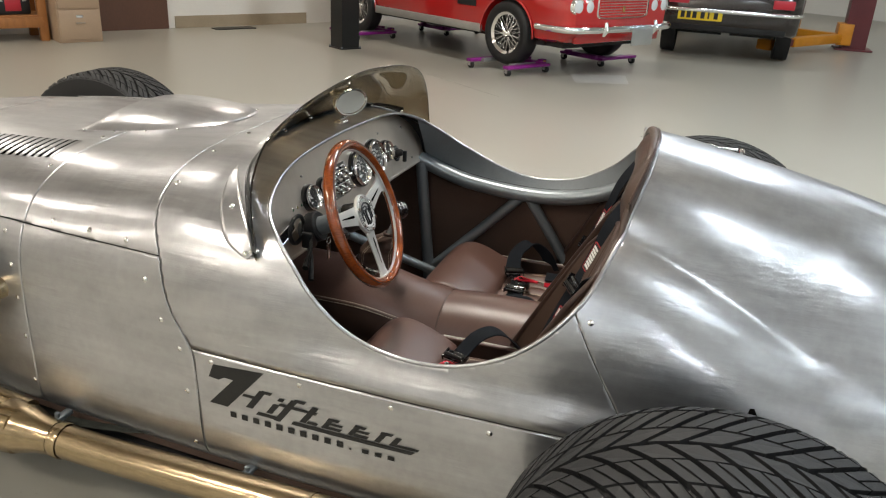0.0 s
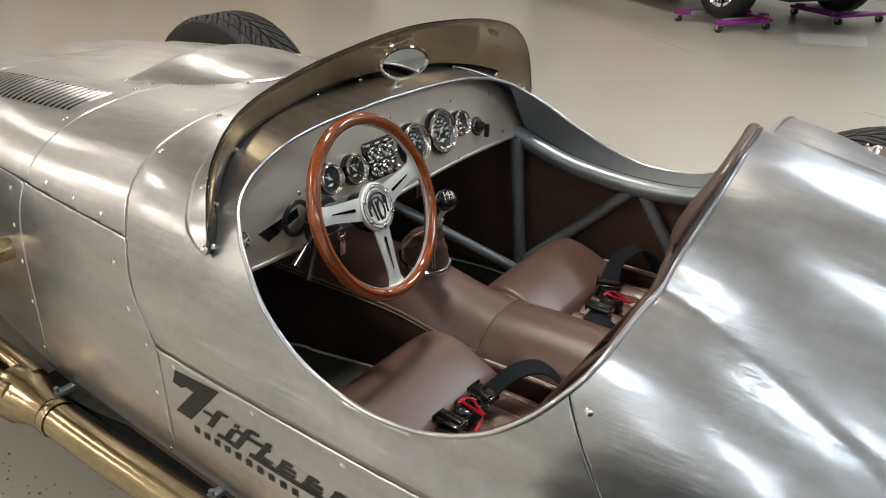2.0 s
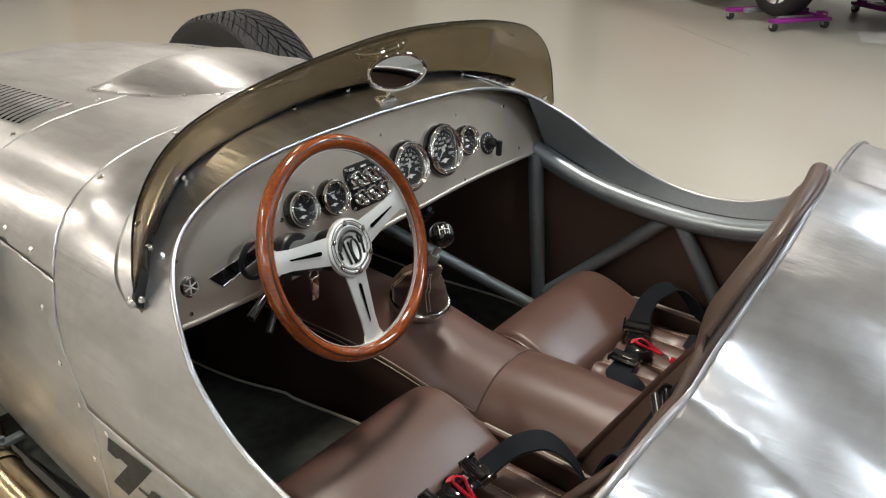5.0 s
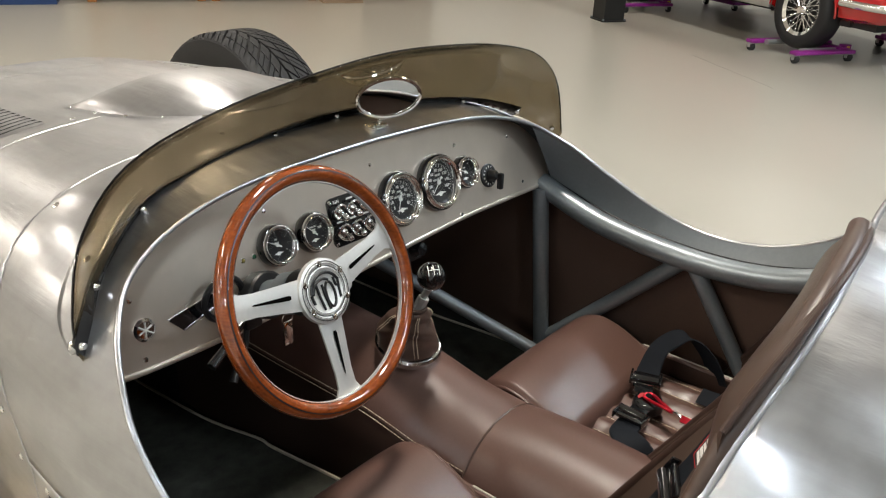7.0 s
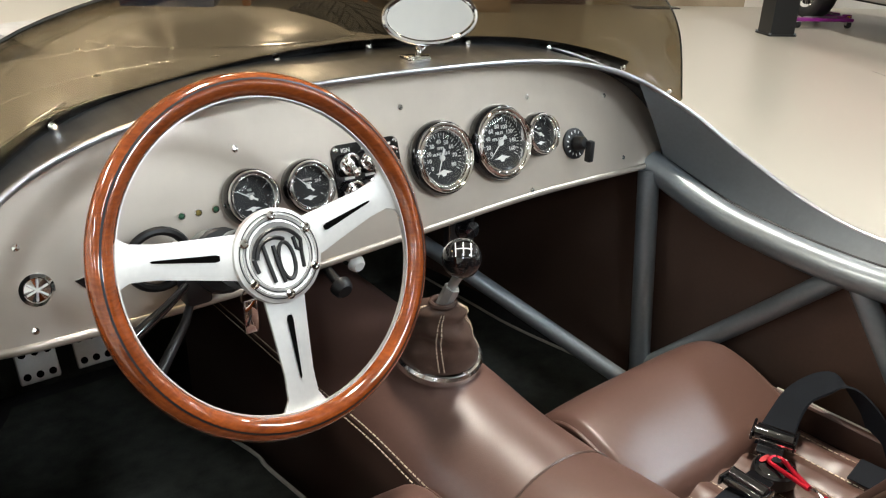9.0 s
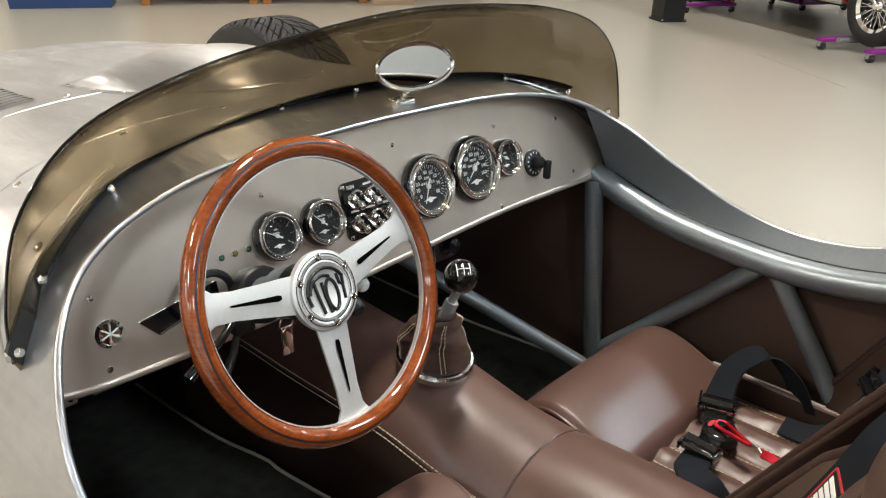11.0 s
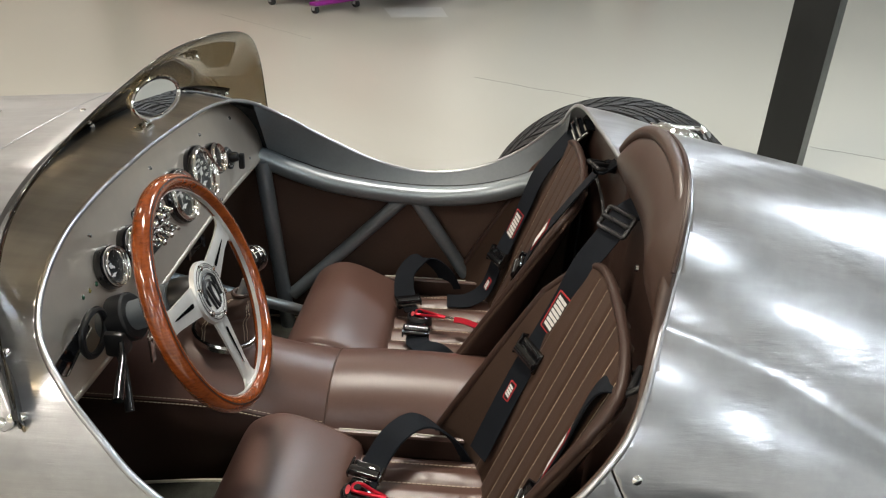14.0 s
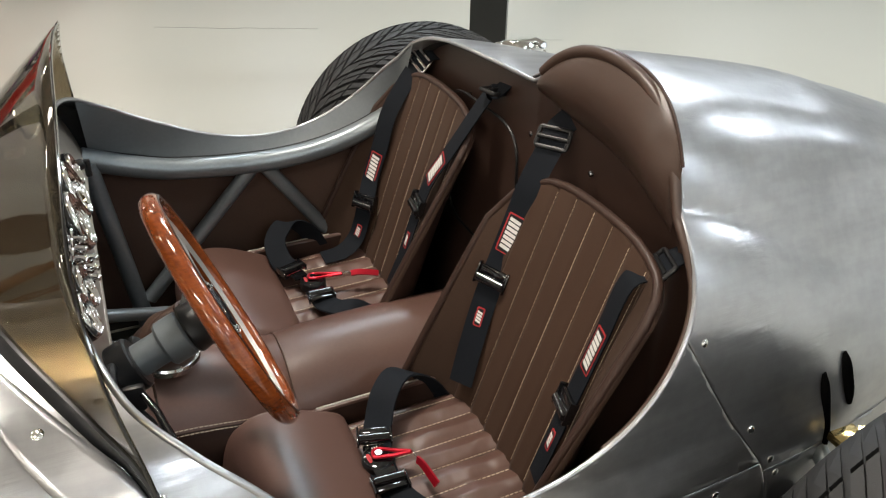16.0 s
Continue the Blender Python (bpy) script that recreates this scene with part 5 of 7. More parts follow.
def build_seat(cy, label):
    seat = shell_piece("seat", cy, -0.6, 0.6, 91, SUEDE_PANEL, roadster, label)
    for s0, s1 in ((-1.0, -0.6), (0.6, 1.0)):
        shell_piece("wing", cy, s0, s1, 17, SUEDE, seat, "soft dark suede side wing")
    edge = [seat_point(cy, t, -1) for t in T_UP] + [seat_point(cy, 1.0, s) for s in np.linspace(-0.9, 0.9, 15)] + [seat_point(cy, t, 1) for t in T_UP[::-1]]
    part("piping", Geo().tube([p + np.array((0.006, 0, 0)) for p in edge], 0.0075, 10), LEATHER_DARK, seat)
    for q in PLEATS:
        sv = math.copysign(abs(q) / 0.150 * 0.6, q)
        line = [seat_point(cy, t, sv) for t in np.linspace(0.03, 0.985, 60)]
        stitches(line, 0.0085, 0.0060, 0.0013, "stitching", seat, lift=tuple(B_N * 0.0008))
    # pleated cushion
    cz = 0.350
    seams = [-0.148, -0.099, -0.050, 0.0, 0.050, 0.099, 0.148]
    rows = []
    for x in np.linspace(0.205, 0.475, 60):
        row = []
        for y in np.linspace(-0.172, 0.172, 113):
            near = min(abs(y - q) for q in seams)
            puff = 0.0105 * min(1.0, near / 0.0245) ** 0.55
            side = max(0, abs(y) - 0.150) / 0.022
            wr = 0.0026 * noise.noise(Vector((x * 26, y * 30 + cy * 9, 0))) + 0.0012 * noise.noise(Vector((x * 75, y * 40, cy)))
            row.append((x, cy + y, cz + 0.03 * (x - 0.165) + (puff + wr) * (1 - 0.7 * side) - 0.012 * side ** 2))
        rows.append(row)
    part("cushion", Geo().grid(rows), LEATHER, seat, "pleated brown leather cushion with pale stitching", angle=80)
    for q in seams:
        stitches([(x, cy + q, cz + 0.03 * (x - 0.165)) for x in np.linspace(0.208, 0.465, 24)], 0.0085, 0.0060, 0.0012, "stitching", seat, lift=(0, 0, 0.0024))
    # front roll: a wedge with a rounded nose that runs out to the cushion
    fr = []
    prof = spline([(0.004, 0.245), (-0.004, 0.30), (0.000, 0.355), (0.016, 0.398), (0.048, 0.424), (0.082, 0.432), (0.122, 0.424), (0.168, 0.404), (0.212, 0.380), (0.222, 0.355)], 28)
    for s in np.concatenate([np.linspace(-1, -0.93, 6), np.linspace(-0.90, 0.90, 20), np.linspace(0.93, 1, 6)]):
        e = max(0.0, abs(s) - 0.93) / 0.07
        sh = (1 - 0.05 * abs(s) ** 4) * (1 - 0.05 * e ** 2)
        fr.append([(0.11 + (px - 0.11) * (1 - 0.03 * e ** 2), cy + s * 0.180, 0.24 + (pz - 0.24) * sh) for px, pz in prof])
    part("front_roll", Geo().grid(fr), LEATHER, seat, "smooth brown leather thigh roll", angle=80)
    for row in (fr[0], fr[-1]):
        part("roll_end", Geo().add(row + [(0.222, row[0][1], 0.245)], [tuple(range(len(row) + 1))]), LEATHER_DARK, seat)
        part("piping", Geo().tube(row, 0.0030, 8), LEATHER, seat)
    for sg in (-1, 1):
        rail = [(x, cy + sg * 0.188, 0.374 + 0.010 * math.sin(3 * x)) for x in np.linspace(0.145, 0.46, 12)]
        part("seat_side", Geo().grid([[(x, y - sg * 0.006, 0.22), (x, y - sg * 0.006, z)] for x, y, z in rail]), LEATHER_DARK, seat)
        part("piping", Geo().tube(rail, 0.0055, 8), LEATHER, seat, "rolled leather edge")
        part("edge_strip", Geo().tube([(x, y + sg * 0.002, z + 0.0055) for x, y, z in rail[1:9]], 0.0018, 6), PIPING, seat, "thin pale edge strip")
    part("pedestal", Geo().box((0.27, cy, 0.265), (0.40, 0.34, 0.13)), UNDER, seat)
    return seat


SEATS = {-0.275: build_seat(-0.275, "brown suede and leather bucket seat on the driver's side"), 0.315: build_seat(0.315, "brown suede and leather bucket seat on the passenger's side")}


# ---- harnesses ----
def place_on(p, along, across, out_hint=(-1, 0, 0.6)):
    """A 4x4 place: local x across the strap, y along it, z out of it."""
    a = unit(along)
    w = unit(np.asarray(across, float) - a * (np.asarray(across, float) @ a))
    n = np.cross(w, a)
    if n @ np.asarray(out_hint, float) < 0:
        w, n = -w, -n
    return Matrix(((w[0], a[0], n[0], p[0]), (w[1], a[1], n[1], p[1]), (w[2], a[2], n[2], p[2]), (0, 0, 0, 1)))


def frame_buckle(name, m, w, l, r, mat, parent, label=""):
    """A rectangular wire frame with a middle bar."""
    o = round_rect(w, l, 0.004, 3)
    g = Geo().tube([np.array(m @ Vector((x, y, 0.003))) for x, y in o], r, 8, closed=True)
    g.rod(np.array(m @ Vector((-w / 2, 0, 0.005))), np.array(m @ Vector((w / 2, 0, 0.005))), r * 1.1, n=10)
    return part(name, g, mat, parent, label)


def adjuster(name, m, parent, w=0.058, l=0.040):
    """A black cam adjuster: two cheeks, a rounded roll and thin bright pins."""
    g = Geo()
    for sx in (-1, 1):
        g.box(tuple(m @ Vector((sx * w * 0.5, 0, 0.006))), (0.004, l, 0.014), rot=np.array(m.to_3x3()), ch=0.0015)
    g.rod(np.array(m @ Vector((-w * 0.48, l * 0.18, 0.0085))), np.array(m @ Vector((w * 0.48, l * 0.18, 0.0085))), 0.0095, n=16, ch=0.002)
    g.box(tuple(m @ Vector((0, -l * 0.22, 0.006))), (w * 0.9, l * 0.42, 0.009), rot=np.array(m.to_3x3()), ch=0.003)
    ad = part(name, g, BLACK_GLOSS, parent, "black metal strap adjuster")
    part("pin", Geo().rod(np.array(m @ Vector((-w * 0.55, l * 0.42, 0.004))), np.array(m @ Vector((w * 0.55, l * 0.42, 0.004))), 0.0018, n=8), CHROME, ad)
    return ad


def label_patch(m, parent, l=0.074, w=0.033, bars=7, border=True):
    lb = part("label_patch", Geo().prism(round_rect(w, l, 0.003), 0.0010, m @ Matrix.Translation((0, 0, 0.0018))), RED_LABEL, parent, "red-bordered woven label with pale bars")
    part("label_ground", Geo().prism(round_rect(w - 0.005, l - 0.005, 0.002), 0.0004, m @ Matrix.Translation((0, 0, 0.0028))), BLACK, lb)
    step = (l - 0.014) / bars
    for k in range(bars):
        y = -l / 2 + 0.007 + step * (k + 0.5)
        h = step * 0.36
        part("label_bar", Geo().prism([(-w * 0.33, -h + 0.001), (w * 0.33, -h - 0.001), (w * 0.33, h - 0.001), (-w * 0.33, h + 0.001)], 0.0005, m @ Matrix.Translation((0, y, 0.0032))), WHITE_MARK, lb)


def shoulder(points, at_top, at_label, at_adj, at_tag, tilt, parent, top_mat, width=0.046):
    c = spline(points, 80)
    wd = np.array((0, 1.0, 0.0)) * math.cos(radians(tilt)) + B_N * math.sin(radians(tilt))
    strap = part("shoulder_strap", Geo().ribbon(c, wd, width, 0.003), WEB, parent, "black webbing shoulder strap")
    t = np.gradient(c, axis=0)
    spot = lambda f: place_on(c[int(79 * f)], t[int(79 * f)], wd)
    frame_buckle("slide_buckle", spot(at_top), 0.054, 0.034, 0.0040, top_mat, strap, "three-bar slide buckle")
    label_patch(spot(at_label), strap)
    adjuster("adjuster", spot(at_adj), strap)
    label_patch(spot(at_tag), strap, 0.036, 0.016, 4)
    return strap


def on_back(t, y, lift=0.026):
    """A place in front of the backrest's plane."""
    return B0 + B_AX * 0.475 * t + np.array((0, y, 0)) + B_N * (0.020 + lift)


def harness(cam, lever, pull, straps, laps, latches):
    cam = np.asarray(cam, float)
    hs = part("harness", Geo().rod(cam - np.array((0, 0, 0.014)), cam + np.array((0, 0, 0.008)), 0.029, 0.028, 28, 0.003), BLACK, roadster, "black racing harness with rotary buckle and red lever")
    top = cam + np.array((0, 0, 0.008))
    part("cam_face", Geo().lathe([(0.0001, 0.010), (0.006, 0.010), (0.007, 0.008), (0.007, 0.001), (0.024, 0.0012), (0.0255, 0)], top, (0, 0, 1), 28), BLACK_GLOSS, hs)
    part("cam_mark", Geo().add([top + np.array((-0.016 + 0.004 * math.cos(a), 0.011 * math.sin(a), 0.0022)) for a in np.linspace(0, 2 * math.pi, 16, endpoint=False)], [tuple(range(16))]), RED_LABEL, hs)
    for k in range(3):
        part("cam_bar", Geo().box(tuple(top + np.array((-0.004 + 0.004 * k, 0.018, 0.0015))), (0.002, 0.007, 0.001)), WHITE_MARK, hs)
    lp = spline([top + np.array((-0.006, 0.009, 0.006)), top + np.array((-0.008, -0.004, 0.006)), top + np.array((0.006, -0.009, 0.006)), (top + lever) / 2 + np.array((0, -0.006, 0.004)), np.asarray(lever), (top + lever) / 2 + np.array((0, 0.005, 0.004)), top + np.array((0.006, 0.010, 0.006))], 40, closed=True)
    part("release_lever", Geo().tube(lp, 0.0032, 8, closed=True), RED, hs, "red anodised release lever")
    lever, pull = np.asarray(lever, float), np.asarray(pull, float)
    part("link", Geo().tube(spline([lever, lever + (pull - lever) * 0.12 + np.array((0, 0, 0.004)), lever + (pull - lever) * 0.28], 8), 0.0015, 6), CHROME, hs)
    cord = spline([lever + (pull - lever) * 0.25, lever + (pull - lever) * 0.5 + np.array((0, 0, 0.004)), pull], 10)
    part("pull_tab", Geo().ribbon(cord, (0.1, 0.7, 0.7), 0.013, 0.004), RED, hs, "red pull tab")
    for pts, tm, f in straps:
        shoulder(pts, *f, hs, tm)
    for pts, wdir in laps:
        part("lap_strap", Geo().ribbon(spline(pts, 36), wdir, 0.050, 0.003), WEB, hs, "black webbing lap strap")
    for p, along, across in latches:
        m = place_on(np.asarray(p, float), along, across, (0, 0, 1))
        lt = adjuster("latch", m, hs, 0.056, 0.034)
        part("tongue", Geo().prism(round_rect(0.034, 0.03, 0.005), 0.003, m @ Matrix.Translation((0, 0.026, 0.001))), BLACK_GLOSS, lt)
    return hs


harness((0.235, -0.243, 0.384), (0.285, -0.262, 0.402), (0.300, -0.335, 0.392),
        [([(0.640, -0.098, 0.872), (0.612, -0.100, 0.852), (0.596, -0.108, 0.828), on_back(0.90, -0.112, 0.012), on_back(0.76, -0.112, 0.012), on_back(0.60, -0.112, 0.014), on_back(0.44, -0.120, 0.020), on_back(0.25, -0.135, 0.024), on_back(0.10, -0.150, 0.026)], BLACK, (0.19, 0.55, 0.69, 0.80, 32)),
         ([(0.630, -0.428, 0.796), (0.612, -0.420, 0.785), (0.590, -0.412, 0.764), on_back(0.86, -0.400, 0.010), on_back(0.66, -0.396, 0.008), on_back(0.46, -0.394, 0.008), on_back(0.28, -0.394, 0.010), on_back(0.10, -0.394, 0.012)], BLACK, (0.24, 0.62, 0.77, 0.88, -18))],
        [([(0.425, -0.104, 0.315), (0.378, -0.099, 0.398), (0.324, -0.112, 0.442), (0.282, -0.146, 0.436), (0.254, -0.186, 0.404), (0.240, -0.222, 0.386)], (0.72, -0.69, 0.0)),
         ([(0.232, -0.262, 0.382), (0.235, -0.31, 0.380), (0.27, -0.38, 0.378), (0.34, -0.44, 0.372), (0.40, -0.46, 0.360)], (0.80, 0.45, 0.25))],
        [((0.243, -0.200, 0.392), (-0.25, -0.95, -0.25), (0.95, -0.25, 0)), ((0.234, -0.302, 0.384), (0.05, 1.0, 0.05), (1.0, -0.05, 0))])
harness((0.280, 0.313, 0.388), (0.339, 0.286, 0.412), (0.418, 0.268, 0.405),
        [([(0.640, 0.430, 0.826), (0.610, 0.446, 0.826), (0.588, 0.460, 0.800), on_back(0.75, 0.464), on_back(0.56, 0.460), on_back(0.40, 0.460), on_back(0.27, 0.438, 0.03), (0.425, 0.440, 0.408), (0.385, 0.432, 0.376), (0.335, 0.428, 0.372)], CHROME, (0.19, 0.52, 0.66, 0.76, 28)),
         ([(0.640, 0.105, 0.878), (0.612, 0.115, 0.850), (0.598, 0.130, 0.836), on_back(0.80, 0.158, 0.022), on_back(0.64, 0.190), on_back(0.45, 0.20), on_back(0.25, 0.20), on_back(0.08, 0.21)], BLACK, (0.20, 0.52, 0.68, 0.80, -6))],
        [([(0.345, 0.500, 0.365), (0.315, 0.497, 0.420), (0.268, 0.486, 0.452), (0.232, 0.458, 0.428), (0.232, 0.412, 0.400), (0.250, 0.360, 0.390)], (0.80, -0.35, 0.1)),
         ([(0.282, 0.262, 0.384), (0.284, 0.222, 0.388), (0.296, 0.188, 0.398), (0.330, 0.168, 0.395), (0.372, 0.160, 0.362)], (0.85, 0.35, 0.1))],
        [((0.246, 0.368, 0.394), (0.35, -0.93, -0.1), (0.93, 0.35, 0)), ((0.279, 0.246, 0.388), (0.02, 1.0, 0.0), (1.0, -0.02, 0))])

# ---- gear lever ----
GB = np.array((-0.056, 0.006, 0.515))
GT = np.array((-0.010, -0.026, 0.616))
ringn = unit((0.22, 0, 1))
boot_ring = part("gear_boot_ring", Geo().lathe([(0.044, -0.006), (0.060, -0.010), (0.061, 0.0), (0.058, 0.004), (0.047, 0.006), (0.044, 0.004)], GB, ringn, 48), POLISHED, roadster, "bright metal ring round the leather gear boot")
for k in range(5):
    a = 2 * math.pi * k / 5 + 0.4
    u_, w_ = frame_of(ringn)
    part("ring_screw", Geo().lathe([(0.0045, 0), (0.004, 0.0025), (0.0001, 0.0035)], GB + ringn * 0.004 + 0.053 * (u_ * math.cos(a) + w_ * math.sin(a)), ringn, 10), CHROME, boot_ring)
KN = np.array((0.013, -0.018, 0.683))


def boot_point(t, a, off=0.0):
    c = GB + (GT - GB) * (t + 0.08 * math.sin(math.pi * t)) + np.array((-0.012 * math.sin(math.pi * t), 0, 0))
    r = 0.042 * (1 - t ** 1.7) ** 0.72 * (1 - 0.08 * t) + 0.013
    fold = 0.004 * math.sin(3 * a + 5 * t) * math.sin(math.pi * t) + 0.0028 * math.sin(17 * t + 2 * math.sin(2 * a)) * math.sin(math.pi * t)
    return c + np.array((math.cos(a), math.sin(a), 0.25 * (1 - t) * math.cos(a) * -0.3)) * (r + fold + off)


boot = part("gear_boot", Geo().grid([[boot_point(t, a) for a in np.linspace(0, 2 * math.pi, 48, endpoint=False)] for t in np.linspace(0, 1, 34)], close_v=True), LEATHER_BOOT, roadster, "wrinkled brown leather gear boot with pale stitching", angle=80)
part("boot_collar", Geo().tube([GT + 0.0145 * np.array((math.cos(a), math.sin(a), 0.1)) for a in np.linspace(0, 2 * math.pi, 24, endpoint=False)], 0.004, 8, closed=True), LEATHER_DARK, boot)
for a in (-0.62, -0.50, 1.05, 1.17, -2.1, -1.98):
    stitches([boot_point(t, a, 0.0012) for t in np.linspace(0.04, 0.97, 26)], 0.0062, 0.0044, 0.0010, "stitching", boot, lift=(0, 0, 0))
lev = part("gear_lever", Geo().tube(spline([GT + np.array((0, 0, -0.01)), (-0.004, -0.022, 0.632), (0.006, -0.018, 0.655), KN - np.array((0, 0, 0.02))], 10), 0.0060, 12).rod((-0.010, -0.026, 0.612), (0.000, -0.020, 0.640), 0.010, n=6), PLATE_GREY, roadster, "grey metal gear lever with black ball knob")
part("gear_knob", Geo().ball(KN, 0.0240, 28), BLACK_GLOSS, lev, "gloss black ball knob")
gk = Geo()
kz = unit(np.array((0.5, -0.35, 0.8)))
ku, kv = frame_of(kz)
for x in (-0.009, 0.0, 0.009):
    gk.tube([KN + (ku * x + kv * y + kz * math.sqrt(0.0242 ** 2 - x * x - y * y)) for y in np.linspace(-0.009, 0.009, 7)], 0.0007, 5)
gk.tube([KN + (ku * x + kz * math.sqrt(0.0242 ** 2 - x * x)) for x in np.linspace(-0.009, 0.009, 7)], 0.0007, 5)
part("shift_pattern", gk, WHITE_MARK, lev)

# ---- exhaust ----
pipe = spline([(-0.66, -0.628, 0.205), (-0.45, -0.632, 0.205), (-0.15, -0.634, 0.212), (0.15, -0.634, 0.215), (0.32, -0.63, 0.205), (0.55, -0.60, 0.16), (0.8, -0.56, 0.12)], 40)
ex = part("exhaust", Geo().tube(pipe, 0.040, 24), BRASS, roadster, "heat-tinted golden exhaust side pipe")
part("clamp_ring", Geo().tube([np.array((0.075, -0.634, 0.214)) + 0.0415 * np.array((0, math.cos(a), math.sin(a))) for a in np.linspace(0, 2 * math.pi, 28, endpoint=False)], 0.004, 8, closed=True), BRASS, ex)
part("collector", Geo().lathe([(0.041, 0), (0.043, 0.02), (0.047, 0.05), (0.058, 0.085), (0.066, 0.12), (0.064, 0.145)], (-0.60, -0.629, 0.205), (-1, 0.0, 0.02), 28), BRASS, ex)
part("collar", Geo().lathe([(0.0425, 0), (0.0435, 0.004), (0.0435, 0.02), (0.0425, 0.024)], (-0.57, -0.630, 0.205), (-1, 0, 0), 28), BRASS, ex)
for dy, dz, zz in ((0.028, 0.032, 0.40), (-0.028, 0.028, 0.33), (0.022, -0.03, 0.22), (-0.028, -0.026, 0.20)):
    part("header_pipe", Geo().tube(spline([(-0.70, -0.629 + dy, 0.208 + dz), (-0.82, -0.630 + dy * 1.1, 0.212 + dz * 1.2), (-1.0, -0.63 + dy, 0.24 + dz), (-1.25, -0.60, zz), (-1.38, -0.45, zz + 0.06)], 24), 0.0265, 16), BRASS, ex)
part("header_pipe", Geo().tube(spline([(-0.775, -0.50, 0.535), (-0.785, -0.585, 0.53), (-0.82, -0.625, 0.50), (-0.95, -0.64, 0.40), (-1.1, -0.635, 0.30)], 24), 0.0265, 16), BRASS, ex)
for x in (-0.62, -0.10):
    part("bracket", Geo().box((x, -0.585, 0.235), (0.02, 0.05, 0.012), ch=0.003).rod((x, -0.60, 0.228), (x, -0.60, 0.252), 0.006, n=6), STEEL, ex)

# ---- fuel cap, slots and axle parts on the tail ----
cp, cn = skin_at(0.776, y=0.335)
cap = part("fuel_cap", Geo().lathe([(0.060, -0.004), (0.060, 0.003), (0.051, 0.004), (0.047, 0.010), (0.042, 0.014), (0.030, 0.016), (0.0001, 0.0165)], cp, cn, 40), CHROME, roadster, "chrome flip-up fuel filler cap")
part("cap_lever", Geo().box(tuple(cp + cn * 0.019), (0.075, 0.016, 0.007), ch=0.003), CHROME, cap)
part("cap_hinge", Geo().rod(cp + cn * 0.012 + np.array((0.05, -0.02, 0)), cp + cn * 0.012 + np.array((0.05, 0.02, 0)), 0.008, n=12), CHROME, cap)
for k in range(8):
    a = k * math.pi / 4
    u, w = frame_of(cn)
    part("cap_screw", Geo().lathe([(0.004, 0), (0.003, 0.003), (0.0001, 0.0035)], cp + (u * math.cos(a) + w * math.sin(a)) * 0.057 + cn * 0.004, cn, 10), CHROME, cap)
rg = [skin_at(0.93 + 0.095 * math.cos(a), y=0.26 + 0.085 * math.sin(a))[0] for a in np.linspace(0, 2 * math.pi, 50, endpoint=False)]
part("tail_hatch_seam", Geo().tube(rg, 0.0022, 6, closed=True), UNDER, roadster)
for sgn in (-1, 1):
    for (x0, z0), (x1, z1) in (((0.832, 0.605), (0.850, 0.468)), ((0.884, 0.618), (0.895, 0.535))):
        q0, n0 = skin_at(x0, z=z0, side=sgn)
        q1, n1 = skin_at(x1, z=z1, side=sgn)
        part("slot", Geo().tube(np.linspace(q0, q1, 10), [0.004, 0.008, 0.0095, 0.010, 0.010, 0.010, 0.010, 0.009, 0.007, 0.004], 10), HOLE, roadster)
    g = Geo().box((0.858, sgn * 0.590, 0.512), (0.050, 0.030, 0.016), ch=0.003).rod((0.875, sgn * 0.600, 0.508), (0.875, sgn * 0.600, 0.530), 0.009, n=6)
    part("radius_arm", g, GOLD, roadster, "gold suspension arm end")
    part("arm_rod", Geo().rod((0.86, sgn * 0.50, 0.50), (0.80, sgn * 0.72, 0.40), 0.014, n=12), STEEL, roadster)
    part("axle", Geo().rod((0.80, 0, 0.375), (0.80, sgn * 0.72, 0.375), 0.035, n=16), UNDER, roadster)
    part("front_axle", Geo().rod((-1.57, 0, 0.36), (-1.57, sgn * 0.66, 0.36), 0.026, n=16), STEEL, roadster)


